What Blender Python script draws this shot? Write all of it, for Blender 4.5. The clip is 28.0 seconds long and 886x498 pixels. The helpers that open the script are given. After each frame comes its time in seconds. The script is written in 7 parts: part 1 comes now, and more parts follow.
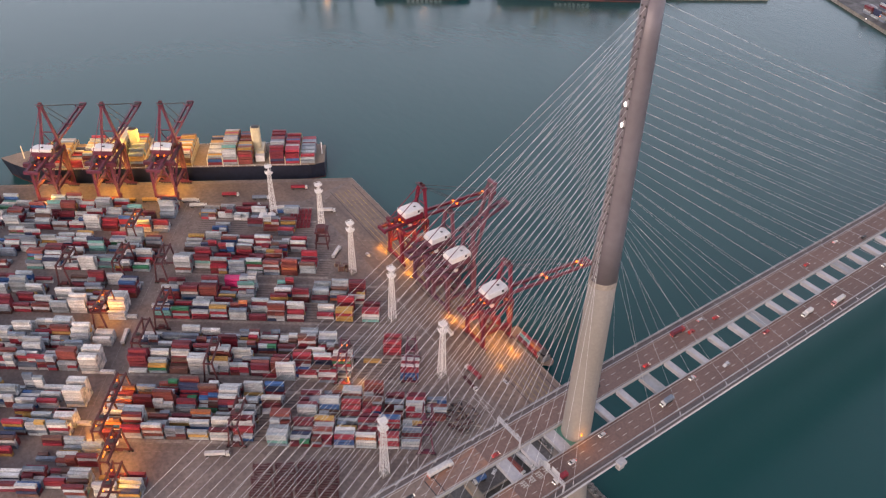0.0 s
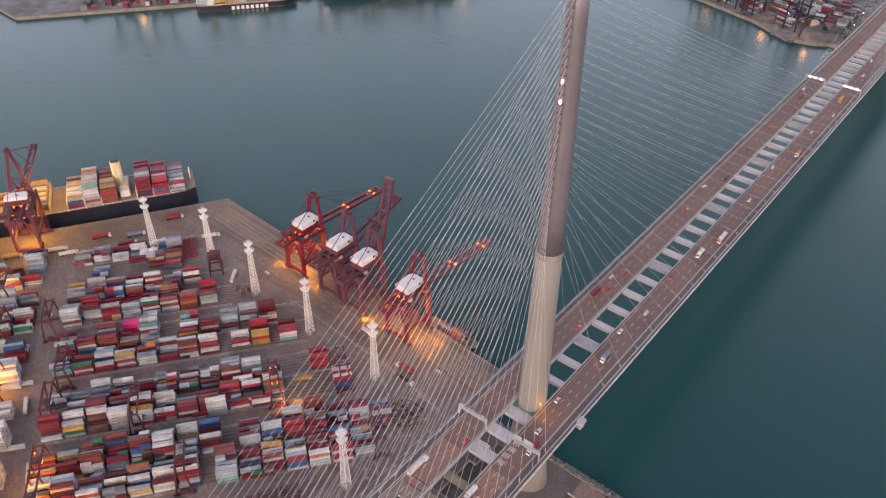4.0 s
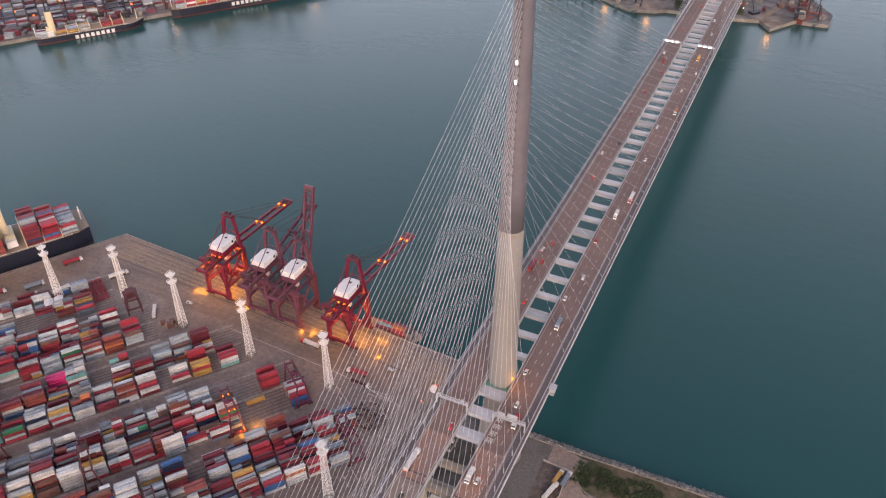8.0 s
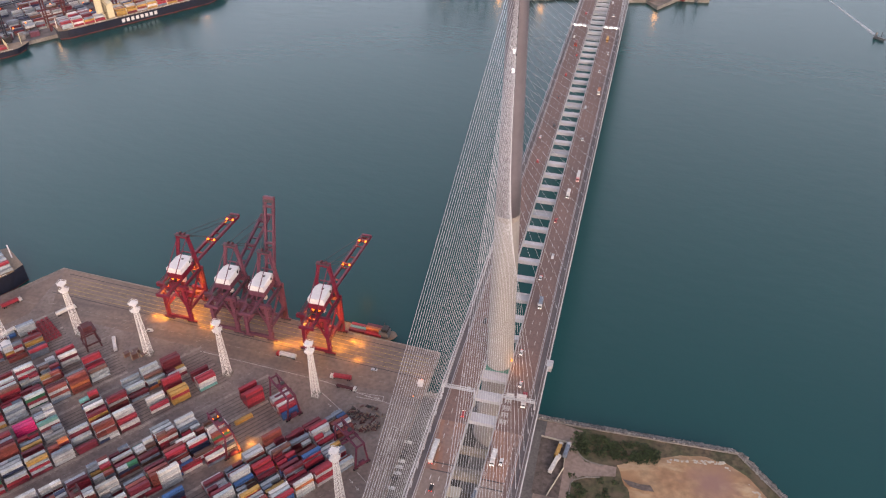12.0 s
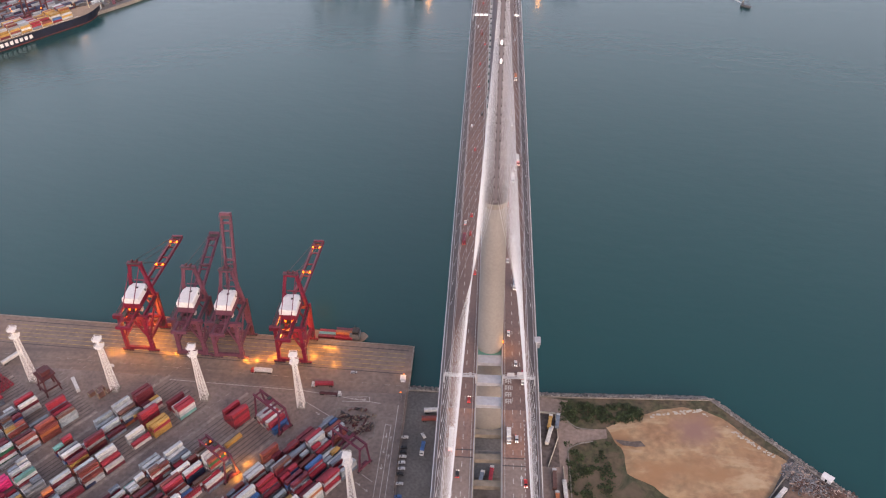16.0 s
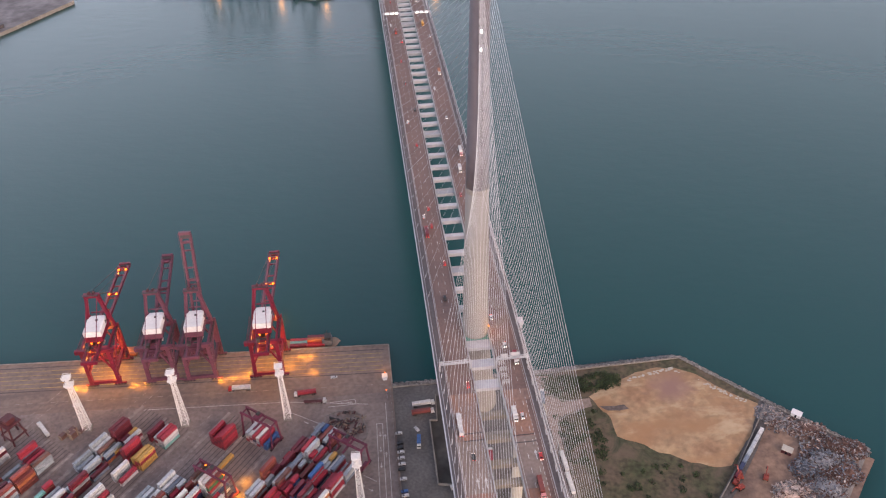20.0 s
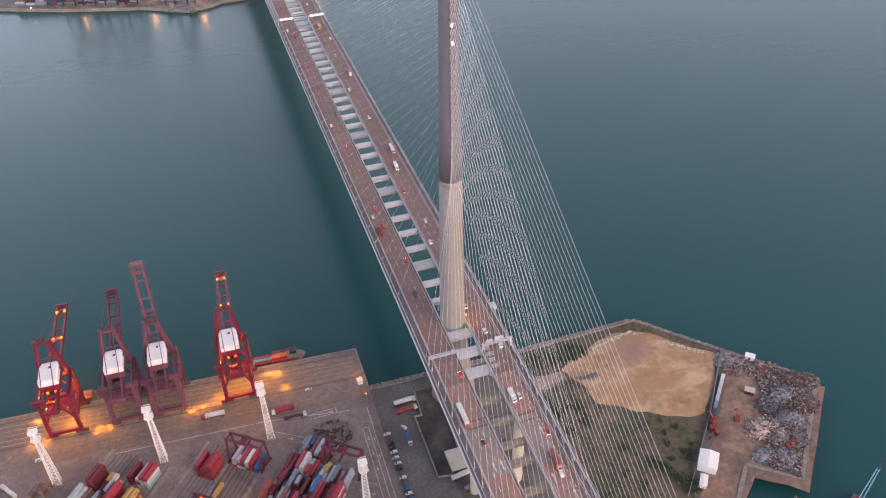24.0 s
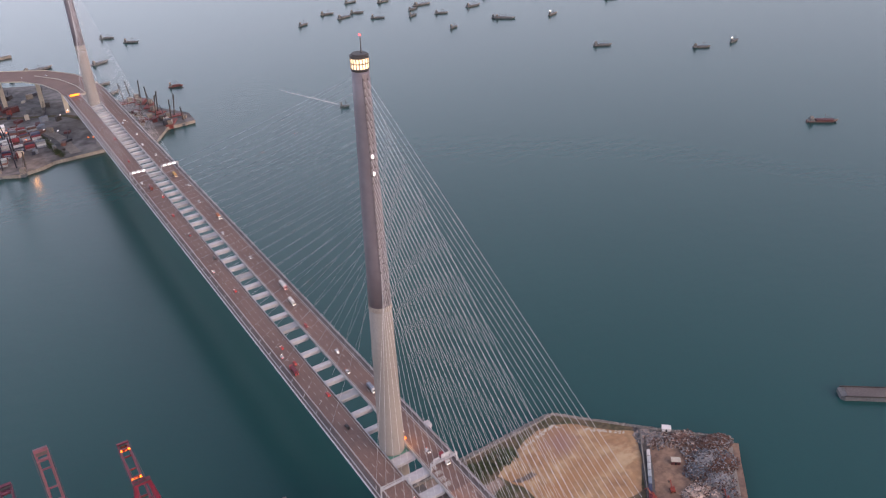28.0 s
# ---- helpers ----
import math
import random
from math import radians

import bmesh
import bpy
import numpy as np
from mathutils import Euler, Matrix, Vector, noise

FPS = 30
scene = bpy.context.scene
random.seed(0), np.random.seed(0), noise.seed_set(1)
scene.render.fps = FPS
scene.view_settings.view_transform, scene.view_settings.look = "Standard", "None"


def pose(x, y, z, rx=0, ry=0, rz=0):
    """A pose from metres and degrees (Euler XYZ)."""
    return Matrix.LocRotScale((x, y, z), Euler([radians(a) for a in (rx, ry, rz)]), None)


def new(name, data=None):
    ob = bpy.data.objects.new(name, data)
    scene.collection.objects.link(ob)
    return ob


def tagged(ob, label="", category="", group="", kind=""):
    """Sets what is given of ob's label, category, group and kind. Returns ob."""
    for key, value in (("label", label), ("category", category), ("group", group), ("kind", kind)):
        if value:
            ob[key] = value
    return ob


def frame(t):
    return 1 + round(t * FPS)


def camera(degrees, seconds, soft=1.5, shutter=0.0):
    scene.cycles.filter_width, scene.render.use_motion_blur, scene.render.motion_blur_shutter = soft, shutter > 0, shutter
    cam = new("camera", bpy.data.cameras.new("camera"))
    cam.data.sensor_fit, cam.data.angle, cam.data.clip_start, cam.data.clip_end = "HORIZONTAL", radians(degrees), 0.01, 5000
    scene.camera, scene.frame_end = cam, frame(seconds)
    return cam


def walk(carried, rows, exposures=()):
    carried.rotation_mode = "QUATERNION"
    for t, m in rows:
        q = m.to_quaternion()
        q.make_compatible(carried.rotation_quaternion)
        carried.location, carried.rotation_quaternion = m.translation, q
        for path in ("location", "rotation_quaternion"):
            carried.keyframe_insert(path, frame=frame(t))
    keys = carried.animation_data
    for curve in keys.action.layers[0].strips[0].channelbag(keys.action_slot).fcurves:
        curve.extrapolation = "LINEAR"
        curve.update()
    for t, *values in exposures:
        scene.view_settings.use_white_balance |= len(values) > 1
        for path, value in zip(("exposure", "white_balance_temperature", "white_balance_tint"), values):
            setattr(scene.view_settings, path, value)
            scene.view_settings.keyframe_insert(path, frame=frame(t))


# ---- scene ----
cam = camera(57.0, 28.0, 1.2)
# seconds, eye in metres, turn in degrees
PATH = [
    (0.0, 185.08, -229.55, 409.88, 52.315, -1.080, 54.038),
    (0.5, 181.32, -234.99, 410.34, 52.280, -1.107, 52.218),
    (1.0, 177.39, -240.43, 410.71, 52.281, -1.056, 50.310),
    (1.5, 173.19, -245.82, 410.90, 52.294, -0.989, 48.347),
    (2.0, 168.71, -251.18, 410.93, 52.347, -0.920, 46.410),
    (2.5, 164.03, -256.52, 410.84, 52.358, -0.870, 44.462),
    (3.0, 159.28, -261.94, 410.73, 52.405, -0.810, 42.487),
    (3.5, 154.40, -267.48, 410.68, 52.423, -0.762, 40.538),
    (5.5, 134.92, -286.69, 410.28, 52.517, -0.317, 33.029),
    (6.0, 129.78, -291.16, 410.22, 52.537, -0.213, 31.211),
    (6.5, 124.50, -295.57, 410.13, 52.536, -0.102, 29.445),
    (7.0, 119.10, -299.82, 410.05, 52.551, -0.006, 27.763),
    (7.5, 113.48, -303.91, 409.99, 52.568, 0.077, 26.358),
    (8.0, 107.70, -307.77, 409.91, 52.591, 0.141, 25.080),
    (8.5, 101.88, -311.36, 409.76, 52.589, 0.198, 23.779),
    (9.0, 95.88, -314.76, 409.65, 52.583, 0.279, 22.484),
    (9.5, 89.70, -318.02, 409.70, 52.573, 0.354, 21.176),
    (10.0, 83.24, -321.25, 409.91, 52.566, 0.381, 19.936),
    (10.5, 76.54, -324.55, 410.24, 52.538, 0.358, 18.658),
    (11.0, 69.62, -327.94, 410.62, 52.501, 0.262, 17.361),
    (11.5, 62.38, -331.51, 411.02, 52.500, 0.282, 16.005),
    (12.0, 54.94, -335.05, 411.44, 52.498, 0.294, 14.624),
    (12.5, 47.45, -338.42, 411.96, 52.484, 0.301, 13.151),
    (14.5, 16.28, -349.24, 415.32, 52.276, 0.310, 7.374),
    (15.0, 9.20, -350.79, 415.51, 52.221, 0.334, 6.032),
    (15.5, 2.22, -352.19, 415.65, 52.206, 0.396, 4.708),
    (16.0, -4.61, -353.40, 415.68, 52.194, 0.414, 3.422),
    (16.5, -11.33, -354.53, 415.66, 52.183, 0.441, 2.154),
    (17.0, -17.96, -355.63, 415.62, 52.156, 0.456, 0.920),
    (17.5, -24.54, -356.77, 415.61, 52.137, 0.542, -0.380),
    (18.0, -31.09, -357.86, 415.63, 52.163, 0.603, -1.638),
    (18.5, -37.68, -358.87, 415.65, 52.190, 0.665, -2.874),
    (19.0, -44.28, -359.81, 415.72, 52.205, 0.707, -4.145),
    (19.5, -50.95, -360.57, 415.78, 52.213, 0.743, -5.438),
    (20.0, -57.75, -361.05, 415.81, 52.218, 0.793, -6.734),
    (20.5, -64.72, -361.21, 415.83, 52.233, 0.851, -8.016),
    (21.0, -71.81, -361.04, 415.84, 52.238, 0.895, -9.317),
    (21.5, -78.93, -360.62, 415.86, 52.224, 0.946, -10.766),
    (23.5, -109.88, -354.60, 417.88, 51.917, 0.927, -16.902),
    (24.0, -116.81, -353.14, 418.25, 51.866, 0.974, -18.314),
    (24.5, -123.56, -351.76, 418.64, 51.818, 1.065, -19.801),
    (25.0, -130.05, -350.25, 419.02, 52.226, 1.180, -21.543),
    (25.5, -136.20, -348.38, 419.36, 53.553, 1.242, -23.407),
    (26.0, -142.26, -346.10, 419.81, 54.943, 1.425, -25.432),
    (26.5, -148.29, -343.48, 420.44, 56.312, 1.562, -27.355),
    (27.0, -154.40, -340.63, 421.25, 57.541, 1.663, -29.281),
    (27.5, -160.68, -337.48, 422.29, 58.717, 1.739, -31.150),
    (28.0, -166.98, -334.18, 423.43, 59.898, 1.781, -33.044),
]
EXPOSURES = [(0.0, 0.61, 6650, 14), (12.0, 0.8, 6700, 14), (20.0, 0.84, 6650, 16), (25.0, 0.93, 6500, 16), (26.0, 0.96, 6500, 16), (28.0, 0.69, 6560, 18)]
walk(cam, [(t, pose(x, y, z, a, b, c)) for t, x, y, z, a, b, c in PATH], EXPOSURES)


# ---- sky and sun: a hazy dusk sky, the sun behind thin cloud ----
SUN_UP, SUN_TURN = 24.0, 150.0
world = bpy.data.worlds.new("dusk")
scene.world = world
world.use_nodes = True
wn, wl = world.node_tree.nodes, world.node_tree.links
sky = wn.new("ShaderNodeTexSky")
sky.sky_type = "NISHITA"
sky.sun_disc = False
sky.sun_elevation, sky.sun_rotation = radians(SUN_UP), radians(SUN_TURN)
sky.air_density, sky.dust_density, sky.ozone_density = 1.0, 5.0, 1.5
wn["Background"].inputs["Strength"].default_value = 0.15
haze = wn.new("ShaderNodeVectorMath")
haze.operation = "MULTIPLY"
haze.inputs[1].default_value = (0.8, 0.73, 0.76)
wl.new(sky.outputs["Color"], haze.inputs[0])
# low dusk haze all round the horizon, thinning upwards
direction, height, fade, low = wn.new("ShaderNodeTexCoord"), wn.new("ShaderNodeSeparateXYZ"), wn.new("ShaderNodeMapRange"), wn.new("ShaderNodeMix")
wl.new(direction.outputs["Generated"], height.inputs[0])
wl.new(height.outputs["Z"], fade.inputs["Value"])
fade.interpolation_type = "SMOOTHSTEP"
fade.inputs["From Min"].default_value, fade.inputs["From Max"].default_value = 0.0, 0.92
fade.inputs["To Min"].default_value, fade.inputs["To Max"].default_value = 1.0, 0.0
low.data_type, low.blend_type, low.clamp_factor = "RGBA", "ADD", False
low.inputs[7].default_value = (5.75, 5.95, 6.5, 1)
# the glow is a little stronger towards the north
side, west, glow = wn.new("ShaderNodeVectorMath"), wn.new("ShaderNodeMath"), wn.new("ShaderNodeMath")
side.operation, west.operation, glow.operation = "DOT_PRODUCT", "ADD", "MULTIPLY"
side.inputs[1].default_value = (-0.5, 0.38, 0.0)
west.inputs[1].default_value = 1.0
wl.new(direction.outputs["Generated"], side.inputs[0])
wl.new(side.outputs["Value"], west.inputs[0])
wl.new(west.outputs[0], glow.inputs[0])
wl.new(fade.outputs["Result"], glow.inputs[1])
wl.new(glow.outputs[0], low.inputs[0])
wl.new(haze.outputs[0], low.inputs[6])
wl.new(low.outputs[2], wn["Background"].inputs["Color"])
sun = new("sun", bpy.data.lights.new("sun", "SUN"))
sun.data.energy, sun.data.angle, sun.data.color = 0.17, radians(60), (1.0, 0.86, 0.8)
sun.matrix_world = pose(0, 0, 600, 90 - SUN_UP, 0, -SUN_TURN + 180)

# ---- materials ----
def material(name, colour, rough=0.7, metal=0.0, vary=0.25, grain=0.8, stain=0.05, bump=0.0, tint=None, island=0.0, glow=0.0):
    """A surface with fine grain and wide stains; sizes in marks per metre."""
    m = bpy.data.materials.new(name)
    m.use_nodes = True
    n, l = m.node_tree.nodes, m.node_tree.links
    bsdf = n["Principled BSDF"]
    bsdf.inputs["Roughness"].default_value = rough
    bsdf.inputs["Metallic"].default_value = metal
    co = n.new("ShaderNodeTexCoord")
    fine, wide = n.new("ShaderNodeTexNoise"), n.new("ShaderNodeTexNoise")
    for tex, size, detail in ((fine, grain, 6), (wide, stain, 5)):
        tex.inputs["Scale"].default_value, tex.inputs["Detail"].default_value = size, detail
        l.new(co.outputs["Object"], tex.inputs["Vector"])
    ramp = n.new("ShaderNodeMapRange")
    ramp.inputs["From Min"].default_value, ramp.inputs["From Max"].default_value = 0.3, 0.7
    ramp.inputs["To Min"].default_value, ramp.inputs["To Max"].default_value = 1 - vary, 1 + vary * 0.6
    l.new(fine.outputs["Fac"], ramp.inputs["Value"])
    mix = n.new("ShaderNodeMix")
    mix.data_type = "RGBA"
    dark = tint or tuple(c * (1 - vary * 0.8) for c in colour)
    mix.inputs[6].default_value, mix.inputs[7].default_value = (*dark, 1), (*colour, 1)
    step = n.new("ShaderNodeMapRange")
    step.inputs["From Min"].default_value, step.inputs["From Max"].default_value = 0.38, 0.62
    l.new(wide.outputs["Fac"], step.inputs["Value"])
    l.new(step.outputs["Result"], mix.inputs[0])
    mul = n.new("ShaderNodeVectorMath")
    mul.operation = "SCALE"
    l.new(mix.outputs[2], mul.inputs[0])
    if island:
        geo, isl, both = n.new("ShaderNodeNewGeometry"), n.new("ShaderNodeMapRange"), n.new("ShaderNodeMath")
        isl.inputs["To Min"].default_value, isl.inputs["To Max"].default_value = 1 - island, 1 + island
        both.operation = "MULTIPLY"
        l.new(geo.outputs["Random Per Island"], isl.inputs["Value"])
        l.new(isl.outputs["Result"], both.inputs[0])
        l.new(ramp.outputs["Result"], both.inputs[1])
        l.new(both.outputs[0], mul.inputs["Scale"])
    else:
        l.new(ramp.outputs["Result"], mul.inputs["Scale"])
    l.new(mul.outputs[0], bsdf.inputs["Base Color"])
    if bump:
        bp = n.new("ShaderNodeBump")
        bp.inputs["Strength"].default_value, bp.inputs["Distance"].default_value = 0.6, bump
        l.new(fine.outputs["Fac"], bp.inputs["Height"])
        l.new(bp.outputs["Normal"], bsdf.inputs["Normal"])
    if glow:
        bsdf.inputs["Emission Color"].default_value = (*colour, 1)
        bsdf.inputs["Emission Strength"].default_value = glow
    return m


def sea_material():
    m = bpy.data.materials.new("sea_water")
    m.use_nodes = True
    n, l = m.node_tree.nodes, m.node_tree.links
    bsdf = n["Principled BSDF"]
    bsdf.inputs["Roughness"].default_value, bsdf.inputs["IOR"].default_value = 0.26, 1.38
    co = n.new("ShaderNodeTexCoord")
    wide = n.new("ShaderNodeTexNoise")
    wide.inputs["Scale"].default_value, wide.inputs["Detail"].default_value = 0.004, 4
    l.new(co.outputs["Object"], wide.inputs["Vector"])
    mix = n.new("ShaderNodeMix")
    mix.data_type = "RGBA"
    mix.inputs[6].default_value, mix.inputs[7].default_value = (0.0085, 0.049, 0.051, 1), (0.0125, 0.06, 0.061, 1)
    l.new(wide.outputs["Fac"], mix.inputs[0])
    l.new(mix.outputs[2], bsdf.inputs["Base Color"])
    last = None
    for size, depth, stretch in ((0.05, 1.6, (1, 1.8, 1)), (0.3, 0.22, (1, 1, 1))):
        mp, tex, bp = n.new("ShaderNodeMapping"), n.new("ShaderNodeTexNoise"), n.new("ShaderNodeBump")
        mp.inputs["Scale"].default_value, mp.inputs["Rotation"].default_value = stretch, (0, 0, 0.5)
        tex.inputs["Scale"].default_value, tex.inputs["Detail"].default_value = size, 5
        bp.inputs["Strength"].default_value, bp.inputs["Distance"].default_value = 0.13, depth
        l.new(co.outputs["Object"], mp.inputs["Vector"])
        l.new(mp.outputs["Vector"], tex.inputs["Vector"])
        l.new(tex.outputs["Fac"], bp.inputs["Height"])
        if last:
            l.new(last.outputs["Normal"], bp.inputs["Normal"])
        last = bp
    l.new(last.outputs["Normal"], bsdf.inputs["Normal"])
    return m


SEA = sea_material()
YARD = material("yard_asphalt", (0.2, 0.162, 0.148), 0.85, vary=0.25, grain=0.5, stain=0.05, tint=(0.16, 0.128, 0.117))
APRON = material("apron_concrete", (0.205, 0.15, 0.124), 0.8, vary=0.25, grain=0.35, stain=0.02, tint=(0.14, 0.11, 0.098))
SIDE_ROAD = material("side_span_asphalt", (0.235, 0.18, 0.155), 0.8, vary=0.2, grain=0.6, stain=0.03, tint=(0.19, 0.145, 0.125))
RUSTY_ROAD = material("rust_stained_asphalt", (0.26, 0.14, 0.1), 0.8, vary=0.25, grain=0.6, stain=0.03, tint=(0.2, 0.13, 0.11))
ROAD = material("deck_asphalt", (0.165, 0.105, 0.09), 0.8, vary=0.2, grain=0.9, stain=0.03, tint=(0.135, 0.088, 0.077))
LOT = material("lot_asphalt", (0.115, 0.108, 0.105), 0.85, vary=0.3, grain=0.6, stain=0.06)
PAINT = material("white_road_paint", (0.55, 0.53, 0.5), 0.7, vary=0.35, grain=1.2)
WORN_PAINT = material("worn_road_paint", (0.33, 0.29, 0.26), 0.75, vary=0.4, grain=1.0)
RUNWAY = material("runway_concrete", (0.29, 0.25, 0.225), 0.85, vary=0.3, grain=0.5, stain=0.08)
SLOT_LINE = material("dark_slot_line", (0.115, 0.093, 0.086), 0.9, vary=0.4, grain=0.6)
YELLOW_PAINT = material("yellow_road_paint", (0.5, 0.36, 0.1), 0.7, vary=0.35, grain=1.2)
CONCRETE = material("pale_concrete", (0.42, 0.39, 0.33), 0.8, vary=0.12, grain=0.5, stain=0.04)
TOWER_CONC = material("tower_concrete", (0.222, 0.206, 0.194), 0.75, vary=0.1, grain=0.7, stain=0.05)
DARK_CONC = material("weathered_concrete", (0.22, 0.2, 0.18), 0.85, vary=0.3, grain=0.5, stain=0.08)
BEIGE_CONC = material("beige_concrete", (0.195, 0.165, 0.13), 0.85, vary=0.25, grain=0.4, stain=0.06)
TOWER_STEEL = material("stainless_skin", (0.16, 0.145, 0.165), 0.5, 0.2, vary=0.1, grain=0.25, stain=0.05)
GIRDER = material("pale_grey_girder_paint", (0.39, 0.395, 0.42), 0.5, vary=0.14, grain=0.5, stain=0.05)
GIRDER_LOW = material("girder_grey", (0.29, 0.3, 0.315), 0.55, vary=0.12, grain=0.5, stain=0.05)
WALKWAY = material("dark_walkway_grating", (0.115, 0.098, 0.098), 0.7, vary=0.25, grain=0.8)
CABLE = material("pale_cable_sheath", (0.52, 0.535, 0.56), 0.45, vary=0.05, grain=0.3)
RAIL = material("galvanised_rail", (0.4, 0.4, 0.42), 0.45, 0.4, vary=0.15)
MAST_WHITE = material("white_mast_paint", (0.68, 0.66, 0.64), 0.5, vary=0.1, grain=0.7)
GREEN_NET = material("green_netting", (0.1, 0.26, 0.2), 0.8, vary=0.2, grain=1.5)
CRANE_RED = material("red_crane_paint", (0.155, 0.006, 0.026), 0.5, vary=0.3, grain=0.5, stain=0.1)
CRANE_CRIMSON = material("dull_crimson_crane_paint", (0.12, 0.02, 0.045), 0.55, vary=0.3, grain=0.5, stain=0.1)
CRANE_MAROON = material("faded_maroon_crane_paint", (0.12, 0.036, 0.06), 0.6, vary=0.25, grain=0.5, stain=0.1)
CRANE_DARK = material("dark_maroon_paint", (0.085, 0.02, 0.024), 0.6, vary=0.3, grain=0.6, stain=0.1)
DIGGER = material("orange_red_machine_paint", (0.25, 0.045, 0.03), 0.5, vary=0.25, grain=0.8, stain=0.2)
HOUSE_GREY = material("unlit_lamp_glass", (0.2, 0.18, 0.195), 0.25, vary=0.1, grain=0.6)
HOUSE_WHITE = material("white_house_sheet", (0.66, 0.65, 0.65), 0.5, vary=0.08, grain=0.6, stain=0.15)
STEEL_DARK = material("dark_steel", (0.06, 0.055, 0.055), 0.6, 0.3, vary=0.3)
GLASS_DARK = material("dark_window_glass", (0.02, 0.025, 0.03), 0.1, vary=0.1)
RUBBER = material("black_rubber", (0.02, 0.02, 0.02), 0.8, vary=0.3)
LAMP_WARM = material("sodium_lamp", (1.0, 0.17, 0.01), glow=2.6)
LAMP_WHITE = material("white_lamp", (1.0, 0.93, 0.86), glow=3.0)
LAMP_RED = material("red_beacon", (1.0, 0.03, 0.03), glow=6.0)
LAMP_TAIL = material("red_tail_lamp", (1.0, 0.04, 0.03), glow=1.6)
LAMP_HEAD = material("head_lamp", (1.0, 0.9, 0.75), glow=3.0)
LAMP_CROWN = material("crown_lamp", (1.0, 0.74, 0.42), glow=0.9)
SAND = material("bare_sand", (0.36, 0.25, 0.145), 0.95, vary=0.3, grain=0.22, stain=0.045, bump=0.3, tint=(0.285, 0.17, 0.096))


def drifted(m, patches, scale=0.02, twist=6.0, stretch=(1, 1, 1)):
    """Adds warped streaks and patches of other colours to a ground material."""
    n, l = m.node_tree.nodes, m.node_tree.links
    bsdf = n["Principled BSDF"]
    last = bsdf.inputs["Base Color"].links[0].from_socket
    co = n.new("ShaderNodeTexCoord")
    for k, (colour, lo, hi) in enumerate(patches):
        mp, tex, ramp, mix = n.new("ShaderNodeMapping"), n.new("ShaderNodeTexNoise"), n.new("ShaderNodeMapRange"), n.new("ShaderNodeMix")
        mp.inputs["Scale"].default_value, mp.inputs["Location"].default_value, mp.inputs["Rotation"].default_value = stretch, (37.0 * k, 11.0 * k, 3.0 * k), (0, 0, 0.5 + k)
        tex.inputs["Scale"].default_value, tex.inputs["Detail"].default_value, tex.inputs["Distortion"].default_value = scale * (1 + 0.7 * k), 9, twist / 6
        tex.inputs["Roughness"].default_value = 0.62
        ramp.inputs["From Min"].default_value, ramp.inputs["From Max"].default_value = lo, hi
        mix.data_type = "RGBA"
        mix.inputs[7].default_value = (*colour, 1)
        l.new(co.outputs["Object"], mp.inputs["Vector"])
        l.new(mp.outputs["Vector"], tex.inputs["Vector"])
        l.new(tex.outputs["Fac"], ramp.inputs["Value"])
        l.new(ramp.outputs["Result"], mix.inputs[0])
        l.new(last, mix.inputs[6])
        last = mix.outputs[2]
    l.new(last, bsdf.inputs["Base Color"])
    return m


drifted(RUSTY_ROAD, (((0.3, 0.135, 0.075), 0.5, 0.7), ((0.2, 0.145, 0.125), 0.55, 0.75)), 0.05, 4.0, (2.0, 0.4, 1))
drifted(SAND, (((0.29, 0.165, 0.085), 0.48, 0.64), ((0.42, 0.315, 0.2), 0.52, 0.7), ((0.22, 0.14, 0.09), 0.6, 0.74)), 0.02, 1.2, (1, 2.4, 1))


def blotch(m, centre, radius, colour):
    """One uneven round stain with soft edges."""
    n, l = m.node_tree.nodes, m.node_tree.links
    bsdf = n["Principled BSDF"]
    last = bsdf.inputs["Base Color"].links[0].from_socket
    co, dist, tex, add, ramp, mix = (n.new("ShaderNode" + k) for k in ("TexCoord", "VectorMath", "TexNoise", "Math", "MapRange", "Mix"))
    dist.operation = "DISTANCE"
    dist.inputs[1].default_value = centre
    tex.inputs["Scale"].default_value, tex.inputs["Detail"].default_value = 0.09, 7
    add.operation = "MULTIPLY_ADD"
    add.inputs[1].default_value = radius * 1.6
    ramp.inputs["From Min"].default_value, ramp.inputs["From Max"].default_value = radius * 2.2, radius * 1.2
    mix.data_type = "RGBA"
    mix.inputs[7].default_value = (*colour, 1)
    l.new(co.outputs["Object"], dist.inputs[0])
    l.new(co.outputs["Object"], tex.inputs["Vector"])
    l.new(tex.outputs["Fac"], add.inputs[0])
    l.new(dist.outputs["Value"], add.inputs[2])
    l.new(add.outputs[0], ramp.inputs["Value"])
    l.new(ramp.outputs["Result"], mix.inputs[0])
    l.new(last, mix.inputs[6])
    l.new(mix.outputs[2], bsdf.inputs["Base Color"])


blotch(SAND, (133, -5, 6), 13.0, (0.235, 0.14, 0.112))
drifted(YARD, (((0.125, 0.1, 0.093), 0.56, 0.8), ((0.225, 0.185, 0.17), 0.6, 0.78)), 0.02, 3.0, (0.5, 2.5, 1))
drifted(APRON, (((0.115, 0.088, 0.077), 0.52, 0.72), ((0.22, 0.175, 0.155), 0.6, 0.75)), 0.02, 3.0, (0.25, 3, 1))
DIRT = material("trodden_dirt", (0.23, 0.15, 0.108), 0.95, vary=0.35, grain=0.3, stain=0.05, tint=(0.14, 0.095, 0.077))
drifted(DIRT, (((0.13, 0.095, 0.078), 0.52, 0.7), ((0.27, 0.185, 0.13), 0.6, 0.75)), 0.04, 6.0)
